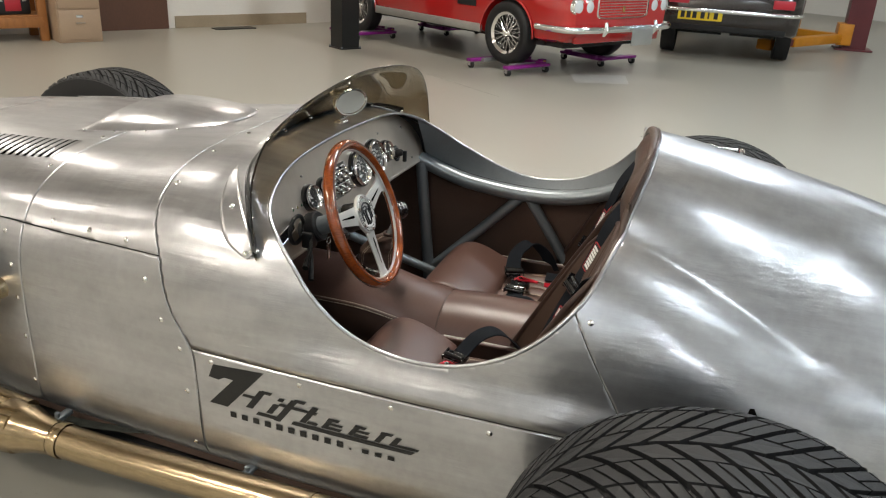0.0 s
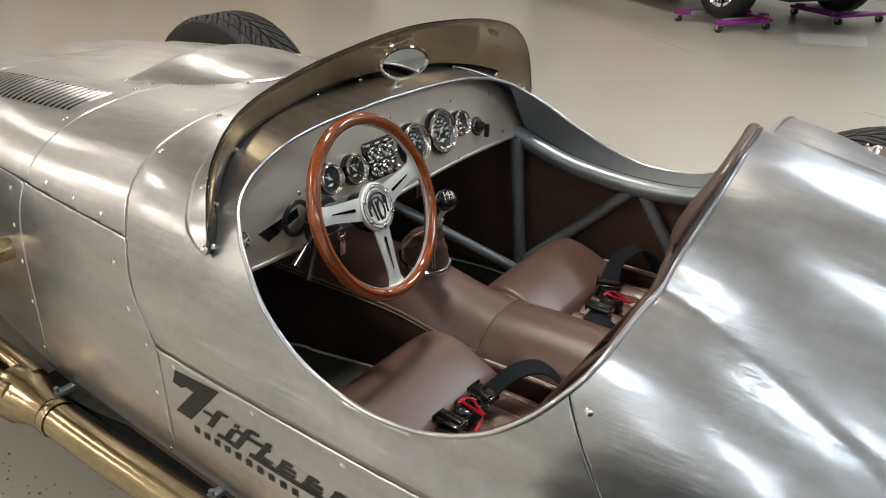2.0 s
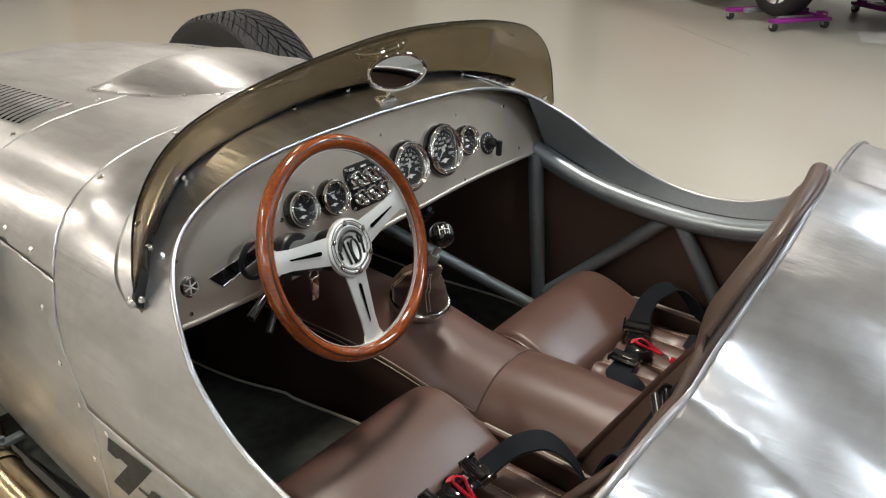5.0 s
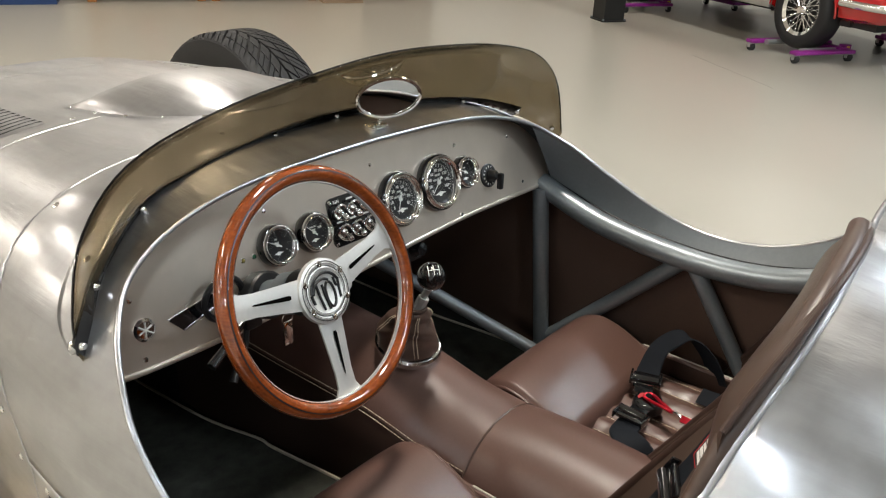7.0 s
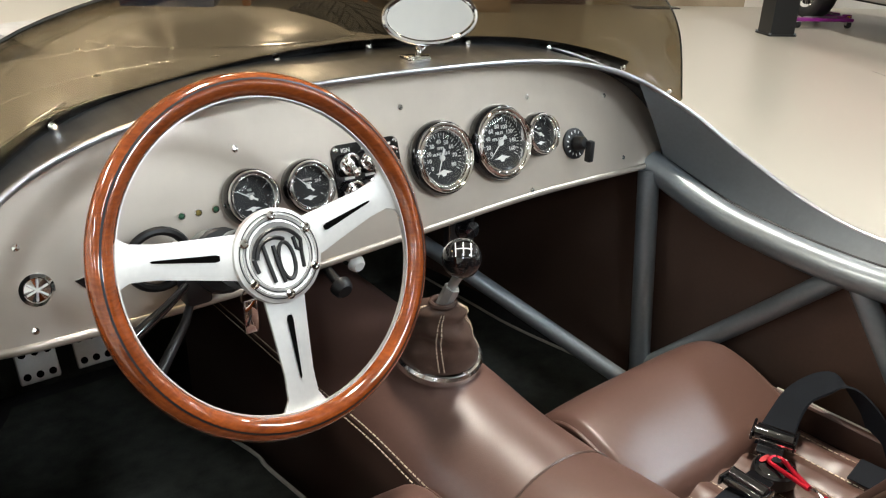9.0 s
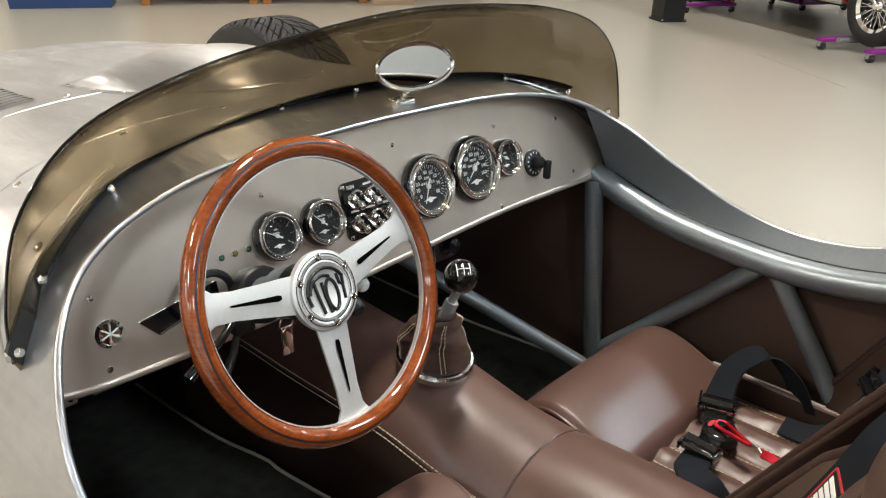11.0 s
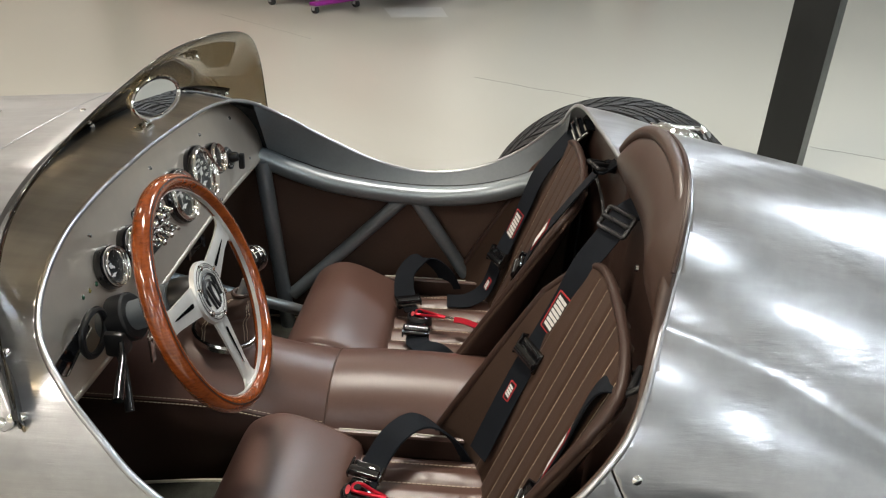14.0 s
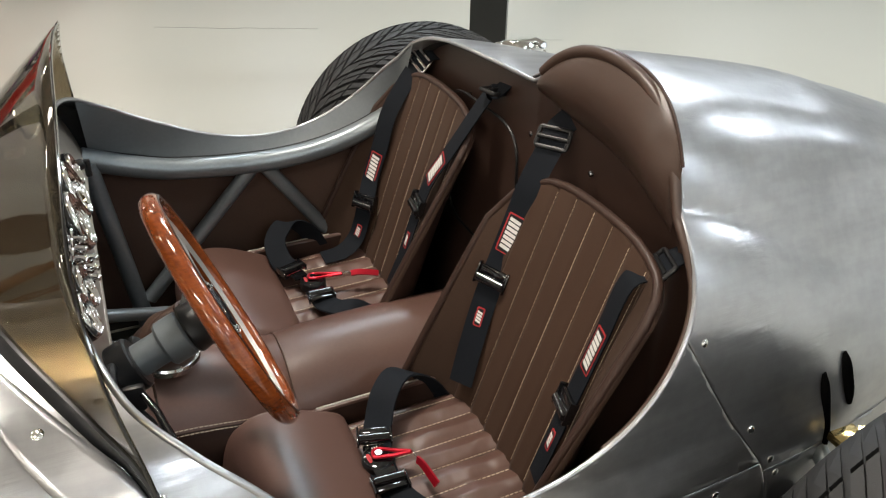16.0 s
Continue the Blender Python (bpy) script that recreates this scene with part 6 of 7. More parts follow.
# ---- road wheels ----
def road_wheel(cx, cy, R, width, side, rim_r):
    """Wheel with a tyre of chevron tread blocks; side: the way its outer face looks."""
    w = width / 2
    prof = [(rim_r, -w * 0.82), (rim_r + 0.02, -w * 0.94), (R * 0.86, -w), (R - 0.022, -w * 0.965), (R - 0.014, -w * 0.86), (R - 0.011, 0), (R - 0.014, w * 0.86), (R - 0.022, w * 0.965), (R * 0.86, w), (rim_r + 0.02, w * 0.94), (rim_r, w * 0.82)]
    # the carcass shows between the lugs, its dark colour standing for groove shade
    ty = part("road_wheel", Geo().lathe(prof, (cx, cy, R), (0, 1, 0), 96), RUBBER_SIDE_SHADE, roadster, "wide black road tyre on a dark rim")
    tread = Geo()
    pitch = 40

    def at(a, v, d):
        """a: pitch angle, v: -1..1 across, d: depth under the crown."""
        r = R - d - 0.017 * abs(v) ** 6
        return (cx + r * math.sin(a), cy + v * w * 0.93, R + r * math.cos(a))

    def lug(quad):
        top = [at(a, v, 0.0) for a, v in quad]
        low = [at(a, v, 0.012) for a, v in quad]
        c = np.mean(np.array(quad), axis=0)
        top = [at(c[0] + (a - c[0]) * 0.97, c[1] + (v - c[1]) * 0.97, 0.0) for a, v in quad]
        k = len(quad)
        tread.add(top + low, [tuple(range(k))] + [(i, (i + 1) % k, k + (i + 1) % k, k + i) for i in range(k)])
    step = 2 * math.pi / pitch

    def sweep(v):
        return 2.3 * step * v ** 0.85

    for i in range(pitch):
        a = i * step
        for sg in (-1, 1):
            ash = a + (0.5 * step if sg > 0 else 0)
            lug([(ash + sweep(v) + f, sg * v) for v, f in ((0.03, 0.0), (0.03, 0.80 * step), (0.16, 0.80 * step), (0.30, 0.80 * step), (0.30, 0.0), (0.16, 0.0))])
            for f0, f1, v1 in ((0.0, 0.37, 0.70), (0.43, 0.80, 0.70)):
                lug([(ash + sweep(v) + f * step, sg * v) for v, f in ((0.325, f0), (0.325, f1), (0.5, f1), (v1, f1), (v1, f0), (0.5, f0))])
            lug([(ash + sweep(v) + f * step, sg * v) for v, f in ((0.73, 0.0), (0.73, 0.36), (0.87, 0.36), (1.0, 0.36), (1.0, 0.0), (0.87, 0.0))])
            lug([(ash + sweep(v) + f * step, sg * v) for v, f in ((0.73, 0.42), (0.73, 0.78), (0.87, 0.78), (1.0, 0.78), (1.0, 0.42), (0.87, 0.42))])
    part("tread", tread, RUBBER, ty, "chevron tread blocks", smooth=False)
    rim = [(rim_r + 0.006, -w * 0.8), (rim_r - 0.01, -w * 0.78), (rim_r - 0.02, -w * 0.5), (rim_r - 0.03, w * 0.2 * side), (rim_r - 0.02, w * 0.5), (rim_r - 0.01, w * 0.78), (rim_r + 0.006, w * 0.8)]
    rm_ = part("rim", Geo().lathe(rim, (cx, cy, R), (0, 1, 0), 48), POST_BLACK, ty)
    part("hub_face", Geo().lathe([(rim_r - 0.02, 0.3 * w), (rim_r * 0.6, 0.25 * w), (0.07, 0.45 * w), (0.03, 0.5 * w), (0.0001, 0.55 * w)], (cx, cy, R), (0, side, 0), 40), POST_BLACK, ty)
    return ty


road_wheel(0.852, -0.820, 0.362, 0.27, -1, 0.23)
road_wheel(0.775, 0.84, 0.385, 0.27, 1, 0.24)
road_wheel(-1.59, 0.785, 0.386, 0.245, 1, 0.22)
road_wheel(-1.575, -0.78, 0.375, 0.24, -1, 0.22)

# ---- painted mark on the skirt, as plain shapes ----
def decal(poly, name="skirt_mark"):
    vs = []
    for x, z in poly:
        p, n = skin_at(x, z=z, side=-1)
        vs.append(p + n * 0.0011)
    return Geo().add(vs, [tuple(range(len(vs)))])


def slant(x0, z0, w, h, s):
    return [(x0, z0), (x0 + w, z0), (x0 + w + s * h, z0 + h), (x0 + s * h, z0 + h)]


logo = part("skirt_mark", decal([(-0.177, 0.487), (-0.115, 0.492), (-0.051, 0.497), (-0.075, 0.469), (-0.146, 0.389), (-0.170, 0.389), (-0.192, 0.389), (-0.160, 0.425), (-0.128, 0.460), (-0.150, 0.461), (-0.165, 0.452), (-0.190, 0.454)]), DARK_MARK, roadster,
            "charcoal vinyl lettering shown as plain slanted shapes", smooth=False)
for x0, z0, w, h in ((-0.100, 0.402, 0.017, 0.050), (-0.108, 0.427, 0.040, 0.0075), (-0.062, 0.446, 0.024, 0.0075), (-0.050, 0.402, 0.015, 0.027), (-0.022, 0.438, 0.013, 0.0085),
                     (-0.032, 0.388, 0.016, 0.062), (-0.020, 0.427, 0.044, 0.0075), (0.016, 0.446, 0.026, 0.0075), (0.030, 0.402, 0.015, 0.044), (0.022, 0.427, 0.046, 0.007), (0.046, 0.402, 0.024, 0.007),
                     (0.080, 0.402, 0.013, 0.028), (0.094, 0.423, 0.026, 0.007), (0.090, 0.402, 0.034, 0.007), (0.101, 0.413, 0.026, 0.006), (0.140, 0.402, 0.013, 0.028), (0.154, 0.423, 0.026, 0.007),
                     (0.150, 0.402, 0.034, 0.007), (0.161, 0.413, 0.026, 0.006), (0.199, 0.402, 0.013, 0.028), (0.212, 0.423, 0.026, 0.007), (0.232, 0.402, 0.013, 0.022), (0.244, 0.402, 0.050, 0.006), (-0.075, 0.390, 0.045, 0.009)):
    part("mark_stroke", decal(slant(x0, z0, w, h, 0.72)), DARK_MARK, logo, smooth=False)
under = [(0.010, 0.3895), (0.10, 0.3895), (0.19, 0.390), (0.280, 0.391), (0.290, 0.400), (0.19, 0.400), (0.10, 0.3995), (0.016, 0.399)]
part("mark_stroke", decal(under), DARK_MARK, logo, smooth=False)
for k in range(14):
    x0 = -0.140 + 0.0285 * k
    part("mark_bar", decal(slant(x0, 0.366, 0.015 if k not in (10,) else 0.005, 0.014 if k < 10 else (0.004 if k == 10 else 0.010), 0.0)), DARK_MARK, logo, smooth=False)

# ---- the workshop ----
def room_box(name, c, s, mat, kind="structure", label="", category="", ch=0.0):
    ob = part(name, Geo().box(c, s, ch=ch), mat, None, smooth=False)
    ob.matrix_basis = ROOM
    return tagged(ob, label, category, "", kind)


RX0, RX1, RY0, RY1, RH = -9.0, 17.0, -10.0, 8.72, 4.3
floor = room_box("floor", ((RX0 + RX1) / 2, (RY0 + RY1) / 2, -0.05), (RX1 - RX0, RY1 - RY0, 0.1), FLOOR_PAINT, label="glossy grey painted concrete workshop floor", category="floor")
# ceiling out of view, its buff tone chosen to warm reflections in the aluminium
room_box("ceiling", ((RX0 + RX1) / 2, (RY0 + RY1) / 2, RH + 0.06), (RX1 - RX0, RY1 - RY0, 0.12), CEIL, label="unseen buff workshop ceiling toned for reflections", category="ceiling")
room_box("wall_rear", ((RX0 + RX1) / 2, RY1 + 0.1, RH / 2), (RX1 - RX0, 0.2, RH), WALL_WHITE, label="white painted workshop wall", category="wall")
# front wall out of view: closes the room and reflects in the flank
room_box("wall_front", ((RX0 + RX1) / 2, RY0 - 0.1, RH / 2), (RX1 - RX0, 0.2, RH), WALL_WHITE, label="white painted workshop wall", category="wall")
room_box("wall_left", (RX0 - 0.1, (RY0 + RY1) / 2, RH / 2), (0.2, RY1 - RY0 + 0.4, RH), WALL_WHITE, label="white painted workshop wall", category="wall")
room_box("wall_right", (RX1 + 0.1, (RY0 + RY1) / 2, RH / 2), (0.2, RY1 - RY0 + 0.4, RH), WALL_WHITE, label="white painted workshop wall", category="wall")
room_box("baseboard", (3.9, RY1 - 0.008, 0.075), (1.95, 0.016, 0.15), SKIRT, label="tan skirting board along the white wall", category="skirting", ch=0.003)
room_box("door_1", (2.35, RY1 - 0.02, 1.04), (0.96, 0.04, 2.08), DOOR_BROWN, label="flush dark brown door", category="door", ch=0.003)


# strip lights with flat diffusers, all out of view
def strip_light(x, y, mat, tone, color, watts, length=1.5):
    ob = thing("ceiling_light", tone + " white panel light added under the ceiling, out of view", "ceiling light", "strip lights", at=ROOM @ pose(x, y, RH, 0, 0, 90))
    wide = 0.60 if watts >= 145 else 0.30
    part("housing", Geo().box((0, 0, -0.04), (length, wide + 0.06, 0.08), ch=0.01), WALL_WHITE, ob)
    part("diffuser", Geo().box((0, 0, -0.086), (length - 0.06, wide, 0.012)), mat, ob, smooth=False)
    la = bpy.data.lights.new("tube", "AREA")
    la.shape, la.size, la.size_y, la.energy, la.color = "RECTANGLE", length - 0.06, wide, watts, color
    lo = new("tube", la)
    lo.parent = ob
    lo.location = (0, 0, -0.096)
    return ob


WARM, COOL = (1.0, 0.925, 0.815), (0.83, 0.93, 1.0)
# rows added at assumed places; watts set for brightness on body, floor and cockpit
ADDED_ROWS = []
for j in range(-2, 3):
    for i in range(-2, 4):
        at = ROOM @ Vector((-0.33 + 4.2 * i, 0.15 + 3.7 * j, 0))
        if (i, j) != (0, 0):
            ADDED_ROWS.append((-0.33 + 4.2 * i, 0.15 + 3.7 * j, 150 if (i, j) == (1, 0) else 180 if (i, j) == (1, -1) else (40 if at.y > 2.5 else (80 if at.x > 4.5 else (20 if at.x > 1.6 and at.y > -3.0 else (64 if at.y < -5.0 else (130 if at.y < -2.0 else 34)))))))
OVER_CAR = [(0.25, 0.45, 140)]
for lx, ly, w in ADDED_ROWS + OVER_CAR:
    spot = ROOM @ Vector((lx, ly, 0))
    cool = spot.x > 0.5
    strip_light(lx, ly, LIGHT_COOL if cool else LIGHT_WARM, "cool" if cool else "warm", COOL if cool else WARM, w, 0.66 if w == 140 else 1.5)


# ---- things along the rear wall ----
def pedestal_cabinet(x, y):
    ob = thing("filing_cabinet", "tan enamelled steel filing cabinet with small pull handles", "cabinet", at=ROOM @ pose(x, y, 0))
    part("body", Geo().box((0, 0, 0.52), (0.46, 0.52, 1.04), ch=0.006), CABINET_TAN, ob)
    for k in range(3):
        z = 0.19 + 0.335 * k
        d = part("drawer", Geo().box((0, -0.268, z), (0.43, 0.02, 0.315), ch=0.006), CABINET_TAN, ob)
        part("handle", Geo().tube([(-0.05, -0.276, z + 0.03), (-0.05, -0.305, z + 0.025), (0.05, -0.305, z + 0.025), (0.05, -0.276, z + 0.03)], 0.006, 8), CHROME, d)
        part("label_holder", Geo().box((0, -0.281, z + 0.09), (0.07, 0.006, 0.03), ch=0.001), CHROME, d)
    return ob


pedestal_cabinet(1.50, 8.10)


def timber_shelf(x0, x1, y):
    """A low open timber rack with cases on it."""
    L = x1 - x0
    ob = thing("timber_shelf", "orange stained timber rack with an open lower shelf", "shelf", "timber racks", at=ROOM @ pose(x0, y, 0))
    for px_ in (0.045, L - 0.045):
        for py in (0.0, 0.45):
            part("leg", Geo().box((px_, py, 0.55), (0.09, 0.07, 1.1), ch=0.006), WOOD_ORANGE, ob)
    for z in (0.20, 1.05):
        part("board", Geo().box((L / 2, 0.225, z + 0.06), (L, 0.5, 0.03), ch=0.004), WOOD_ORANGE, ob)
        part("rail", Geo().box((L / 2, -0.03, z), (L - 0.1, 0.035, 0.11), ch=0.005), WOOD_ORANGE, ob)
    return ob


timber_shelf(0.10, 1.24, 8.12)
timber_shelf(-1.15, 0.04, 8.12)


def tool_case(x, y, z, mat, label):
    ob = thing("tool_case", label, "tool case", at=ROOM @ pose(x, y, z, 0, 0, random.uniform(-6, 6)))
    part("case", Geo().box((0, 0, 0.09), (0.36, 0.26, 0.18), ch=0.02), BLACK, ob)
    part("lid", Geo().box((0, 0, 0.205), (0.36, 0.26, 0.05), ch=0.018), mat, ob)
    part("front_panel", Geo().box((0, -0.132, 0.10), (0.16, 0.008, 0.12), ch=0.003), mat, ob)
    for sx in (-0.12, 0.12):
        part("latch", Geo().box((sx, -0.135, 0.165), (0.04, 0.012, 0.05), ch=0.003), PLATE_GREY, ob)
    part("handle", Geo().tube([(-0.08, 0, 0.23), (-0.07, 0, 0.27), (0.07, 0, 0.27), (0.08, 0, 0.23)], 0.011, 8), BLACK, ob)
    return ob


tool_case(0.92, 8.30, 0.275, RED_CASE, "black and red plastic tool case with grey latches")
tool_case(0.45, 8.32, 0.275, BLACK, "black plastic tool case with grey latches")
tool_case(-0.55, 8.30, 0.275, RED_CASE, "black and red plastic tool case with grey latches")


def parts_bin(x, y):
    ob = thing("storage_bin", "large dark blue plastic storage bin on the floor", "storage bin", at=ROOM @ pose(x, y, 0))
    part("tub", Geo().grid([[(sx * w / 2, sy * d / 2, z) for sx, sy in ((-1, -1), (1, -1), (1, 1), (-1, 1))] for z, w, d in ((0.0, 0.95, 0.42), (0.5, 1.02, 0.46))], close_v=True).box((0, 0, 0.01), (0.95, 0.42, 0.02)), BLUE_CASE, ob, smooth=False)
    part("lid", Geo().box((0, 0, 0.515), (1.05, 0.49, 0.035), ch=0.01), BLUE_CASE, ob)
    return ob


parts_bin(-1.9, 8.15)
room_box("floor_mat", (3.62, 8.45, 0.006), (0.56, 0.18, 0.012), BLACK, "", "flat black rubber mat by the wall", "mat", 0.003)


def steel_post(x, y, h, w=0.24):
    ob = thing("lift_post", "tall black painted steel lift column bolted to the floor", "lift post", "black lift columns", at=ROOM @ pose(x, y, 0))
    part("column", Geo().prism([(-w / 2, -w / 2), (w / 2, -w / 2), (w / 2, w / 2), (w * 0.2, w / 2), (w * 0.2, w * 0.3), (-w * 0.2, w * 0.3), (-w * 0.2, w / 2), (-w / 2, w / 2)], h, Matrix.Identity(4)), POST_BLACK, ob, smooth=False)
    part("base_plate", Geo().box((0, 0, 0.008), (w * 1.15, w * 1.15, 0.016), ch=0.003), POST_BLACK, ob)
    for sx in (-1, 1):
        for sy in (-1, 1):
            part("bolt", Geo().rod((sx * w * 0.53, sy * w * 0.53, 0.012), (sx * w * 0.53, sy * w * 0.53, 0.03), 0.012, n=6), STEEL, ob)
    return ob


steel_post(4.06, 6.45, 4.28)
steel_post(3.11, -0.27, 4.28, 0.185)


# ---- a wire wheel with tyre ----
def wire_wheel(parent, cx, cy, cz, R, face):
    """Spoked wheel; face: +1 or -1, the way along local x that its outer side looks."""
    w = 0.185
    f = (face, 0, 0)
    ty = part("wheel", Geo().lathe([(0.205, -w * 0.42), (0.23, -w * 0.5), (R * 0.88, -w * 0.54), (R - 0.012, -w * 0.46), (R, -w * 0.3), (R, w * 0.3), (R - 0.012, w * 0.46), (R * 0.88, w * 0.54), (0.23, w * 0.5), (0.205, w * 0.42)], (cx, cy, cz), f, 48), RUBBER_SIDE_SHADE, parent, "black tyre on a chrome wire wheel")
    part("rim", Geo().lathe([(0.205, -w * 0.42), (0.185, -w * 0.38), (0.175, 0), (0.185, w * 0.38), (0.213, w * 0.47), (0.216, w * 0.44), (0.205, w * 0.40)], (cx, cy, cz), f, 48), CHROME, ty)
    sp_ = Geo()
    for k in range(36):
        a, b = 2 * math.pi * k / 36, 2 * math.pi * (k + (2.5 if k % 2 else -2.5)) / 36
        sp_.rod((cx + face * (0.055 if k % 3 else 0.01), cy + 0.045 * math.cos(b), cz + 0.045 * math.sin(b)), (cx + face * (0.03 if k % 3 else 0.06), cy + 0.19 * math.cos(a), cz + 0.19 * math.sin(a)), 0.0032, n=5)
    part("spokes", sp_, CHROME, ty)
    part("hub", Geo().rod((cx - face * 0.02, cy, cz), (cx + face * 0.075, cy, cz), 0.05, 0.036, 20, 0.008), CHROME, ty)
    part("knock_off", Geo().box((cx + face * 0.085, cy, cz), (0.02, 0.15, 0.035), ch=0.008).rod((cx + face * 0.07, cy, cz), (cx + face * 0.10, cy, cz), 0.03, n=16, ch=0.006), CHROME, ty)
    part("brake_drum", Geo().lathe([(0.0001, -0.03), (0.16, -0.03), (0.16, -0.07)], (cx, cy, cz), f, 28), UNDER, ty)
    return ty


def wheel_dolly(x, y, turn):
    ob = thing("wheel_dolly", "purple steel car wheel dolly with grey castors", "wheel dolly", "purple wheel dollies", at=ROOM @ pose(x, y, 0, 0, 0, turn))
    for sy in (-1, 1):
        part("side_bar", Geo().box((0, sy * 0.25, 0.085), (0.56, 0.075, 0.03), ch=0.006), PURPLE, ob)
        part("roller", Geo().rod((-0.16, sy * 0.19, 0.085), (0.16, sy * 0.19, 0.085), 0.024, n=12), PLATE_GREY, ob)
    part("cross_bar", Geo().box((0.22, 0, 0.085), (0.07, 0.5, 0.05), ch=0.006), PURPLE, ob)
    part("jack_arm", Geo().box((0.30, 0.12, 0.10), (0.05, 0.22, 0.04), ch=0.006), PURPLE, ob)
    part("ratchet", Geo().box((0.27, -0.18, 0.105), (0.07, 0.06, 0.05), ch=0.008), PURPLE, ob)
    part("warning_label", Geo().box((0.27, -0.212, 0.105), (0.03, 0.003, 0.025)), PLATE_YELLOW, ob)
    for sx in (-0.25, 0.25):
        for sy in (-0.25, 0.25):
            c = part("castor", Geo().rod((sx - 0.018, sy, 0.036), (sx + 0.018, sy, 0.036), 0.036, n=20, ch=0.006), UNDER, ob)
            part("fork", Geo().box((sx, sy, 0.068), (0.052, 0.05, 0.012), ch=0.003).box((sx - 0.024, sy, 0.05), (0.004, 0.03, 0.04)).box((sx + 0.024, sy, 0.05), (0.004, 0.03, 0.04)), PLATE_GREY, c)
    return ob


# ---- red touring coupe on dollies ----
def loft(sections, close=True):
    return Geo().grid(sections, close_v=close)


def car_section(y, half, z_low, z_sill, z_belt, z_top, crown=0.05, cut=None, n=9):
    """Half-rounded car section at station y, as a closed ring of points (x, y, z)."""
    right = [(half * 0.90, z_low), (half * 0.965, z_low + 0.03), (half * 0.985, z_sill), (half, (z_sill + z_belt) / 2), (half * 0.985, z_belt - 0.05), (half * 0.94, z_belt), (half * 0.75, z_top - 0.01), (half * 0.4, z_top + crown * 0.7)]
    pts = right + [(0.0, z_top + crown)] + [(-x, z) for x, z in right[::-1]]
    return [(x, y, z) for x, z in pts]


red = thing("red_coupe", "bright red classic touring coupe raised on purple wheel dollies", "car", at=ROOM @ pose(5.57, 0, 0.06))
st = [(3.62, 0.72, 0.40, 0.46, 0.70, 0.72), (3.68, 0.77, 0.34, 0.44, 0.77, 0.80), (3.85, 0.80, 0.31, 0.42, 0.82, 0.85), (4.2, 0.815, 0.30, 0.40, 0.86, 0.89), (4.8, 0.82, 0.29, 0.40, 0.88, 0.92), (5.3, 0.82, 0.29, 0.40, 0.89, 0.94),
      (6.2, 0.82, 0.29, 0.40, 0.89, 0.93), (7.0, 0.815, 0.30, 0.41, 0.89, 0.92), (7.6, 0.80, 0.32, 0.43, 0.87, 0.90), (8.1, 0.74, 0.36, 0.46, 0.82, 0.84), (8.22, 0.66, 0.42, 0.50, 0.74, 0.76)]
ys = [s[0] for s in st]
curves = [smooth_curve(ys, [s[k] for s in st]) for k in range(1, 6)]
FW, RW_ = (4.47, 0.36), (7.2, 0.36)
secs = []
for y in np.unique(np.concatenate([np.linspace(3.62, 8.22, 50), np.linspace(4.08, 4.86, 40), np.linspace(6.8, 7.6, 40)])):
    h, zl, zs, zb, ztp = (float(c(y)) for c in curves)
    lift_ = 0.0
    for wy, R in (FW, RW_):
        if abs(y - wy) < R + 0.03:
            lift_ = max(lift_, 0.28 + math.sqrt((R + 0.03) ** 2 - (y - wy) ** 2) - 0.0)
    if lift_ > zl:
        zl2 = min(lift_, zb - 0.1)
        secs.append(car_section(y, h, zl2, max(zs, zl2 + 0.02), zb, ztp))
    else:
        secs.append(car_section(y, h, zl, zs, zb, ztp))
body = loft(secs)
body.f.append(tuple(range(len(secs[0]))))
part("body", body, CAR_RED, red, "glossy red coachwork")
cab = []
for y, h, z in ((5.05, 0.66, 0.93), (5.55, 0.60, 1.24), (6.2, 0.58, 1.29), (6.8, 0.57, 1.24), (7.6, 0.60, 0.95)):
    cab.append([(-h - 0.06, y, 0.90), (-h, y, (0.9 + z) / 2), (-h * 0.85, y, z - 0.02), (0, y, z), (h * 0.85, y, z - 0.02), (h, y, (0.9 + z) / 2), (h + 0.06, y, 0.90)])
part("cabin", Geo().grid(cab), BLACK_GLOSS, red, "dark glazed cabin")
part("roof", Geo().grid([[(x * 1.01, y, z + 0.012) for x, y, z in r[1:-1]] for r in cab[1:4]]), CAR_RED, red)
part("underbody", Geo().box((0, 5.9, 0.30), (1.3, 4.2, 0.10)), UNDER, red)
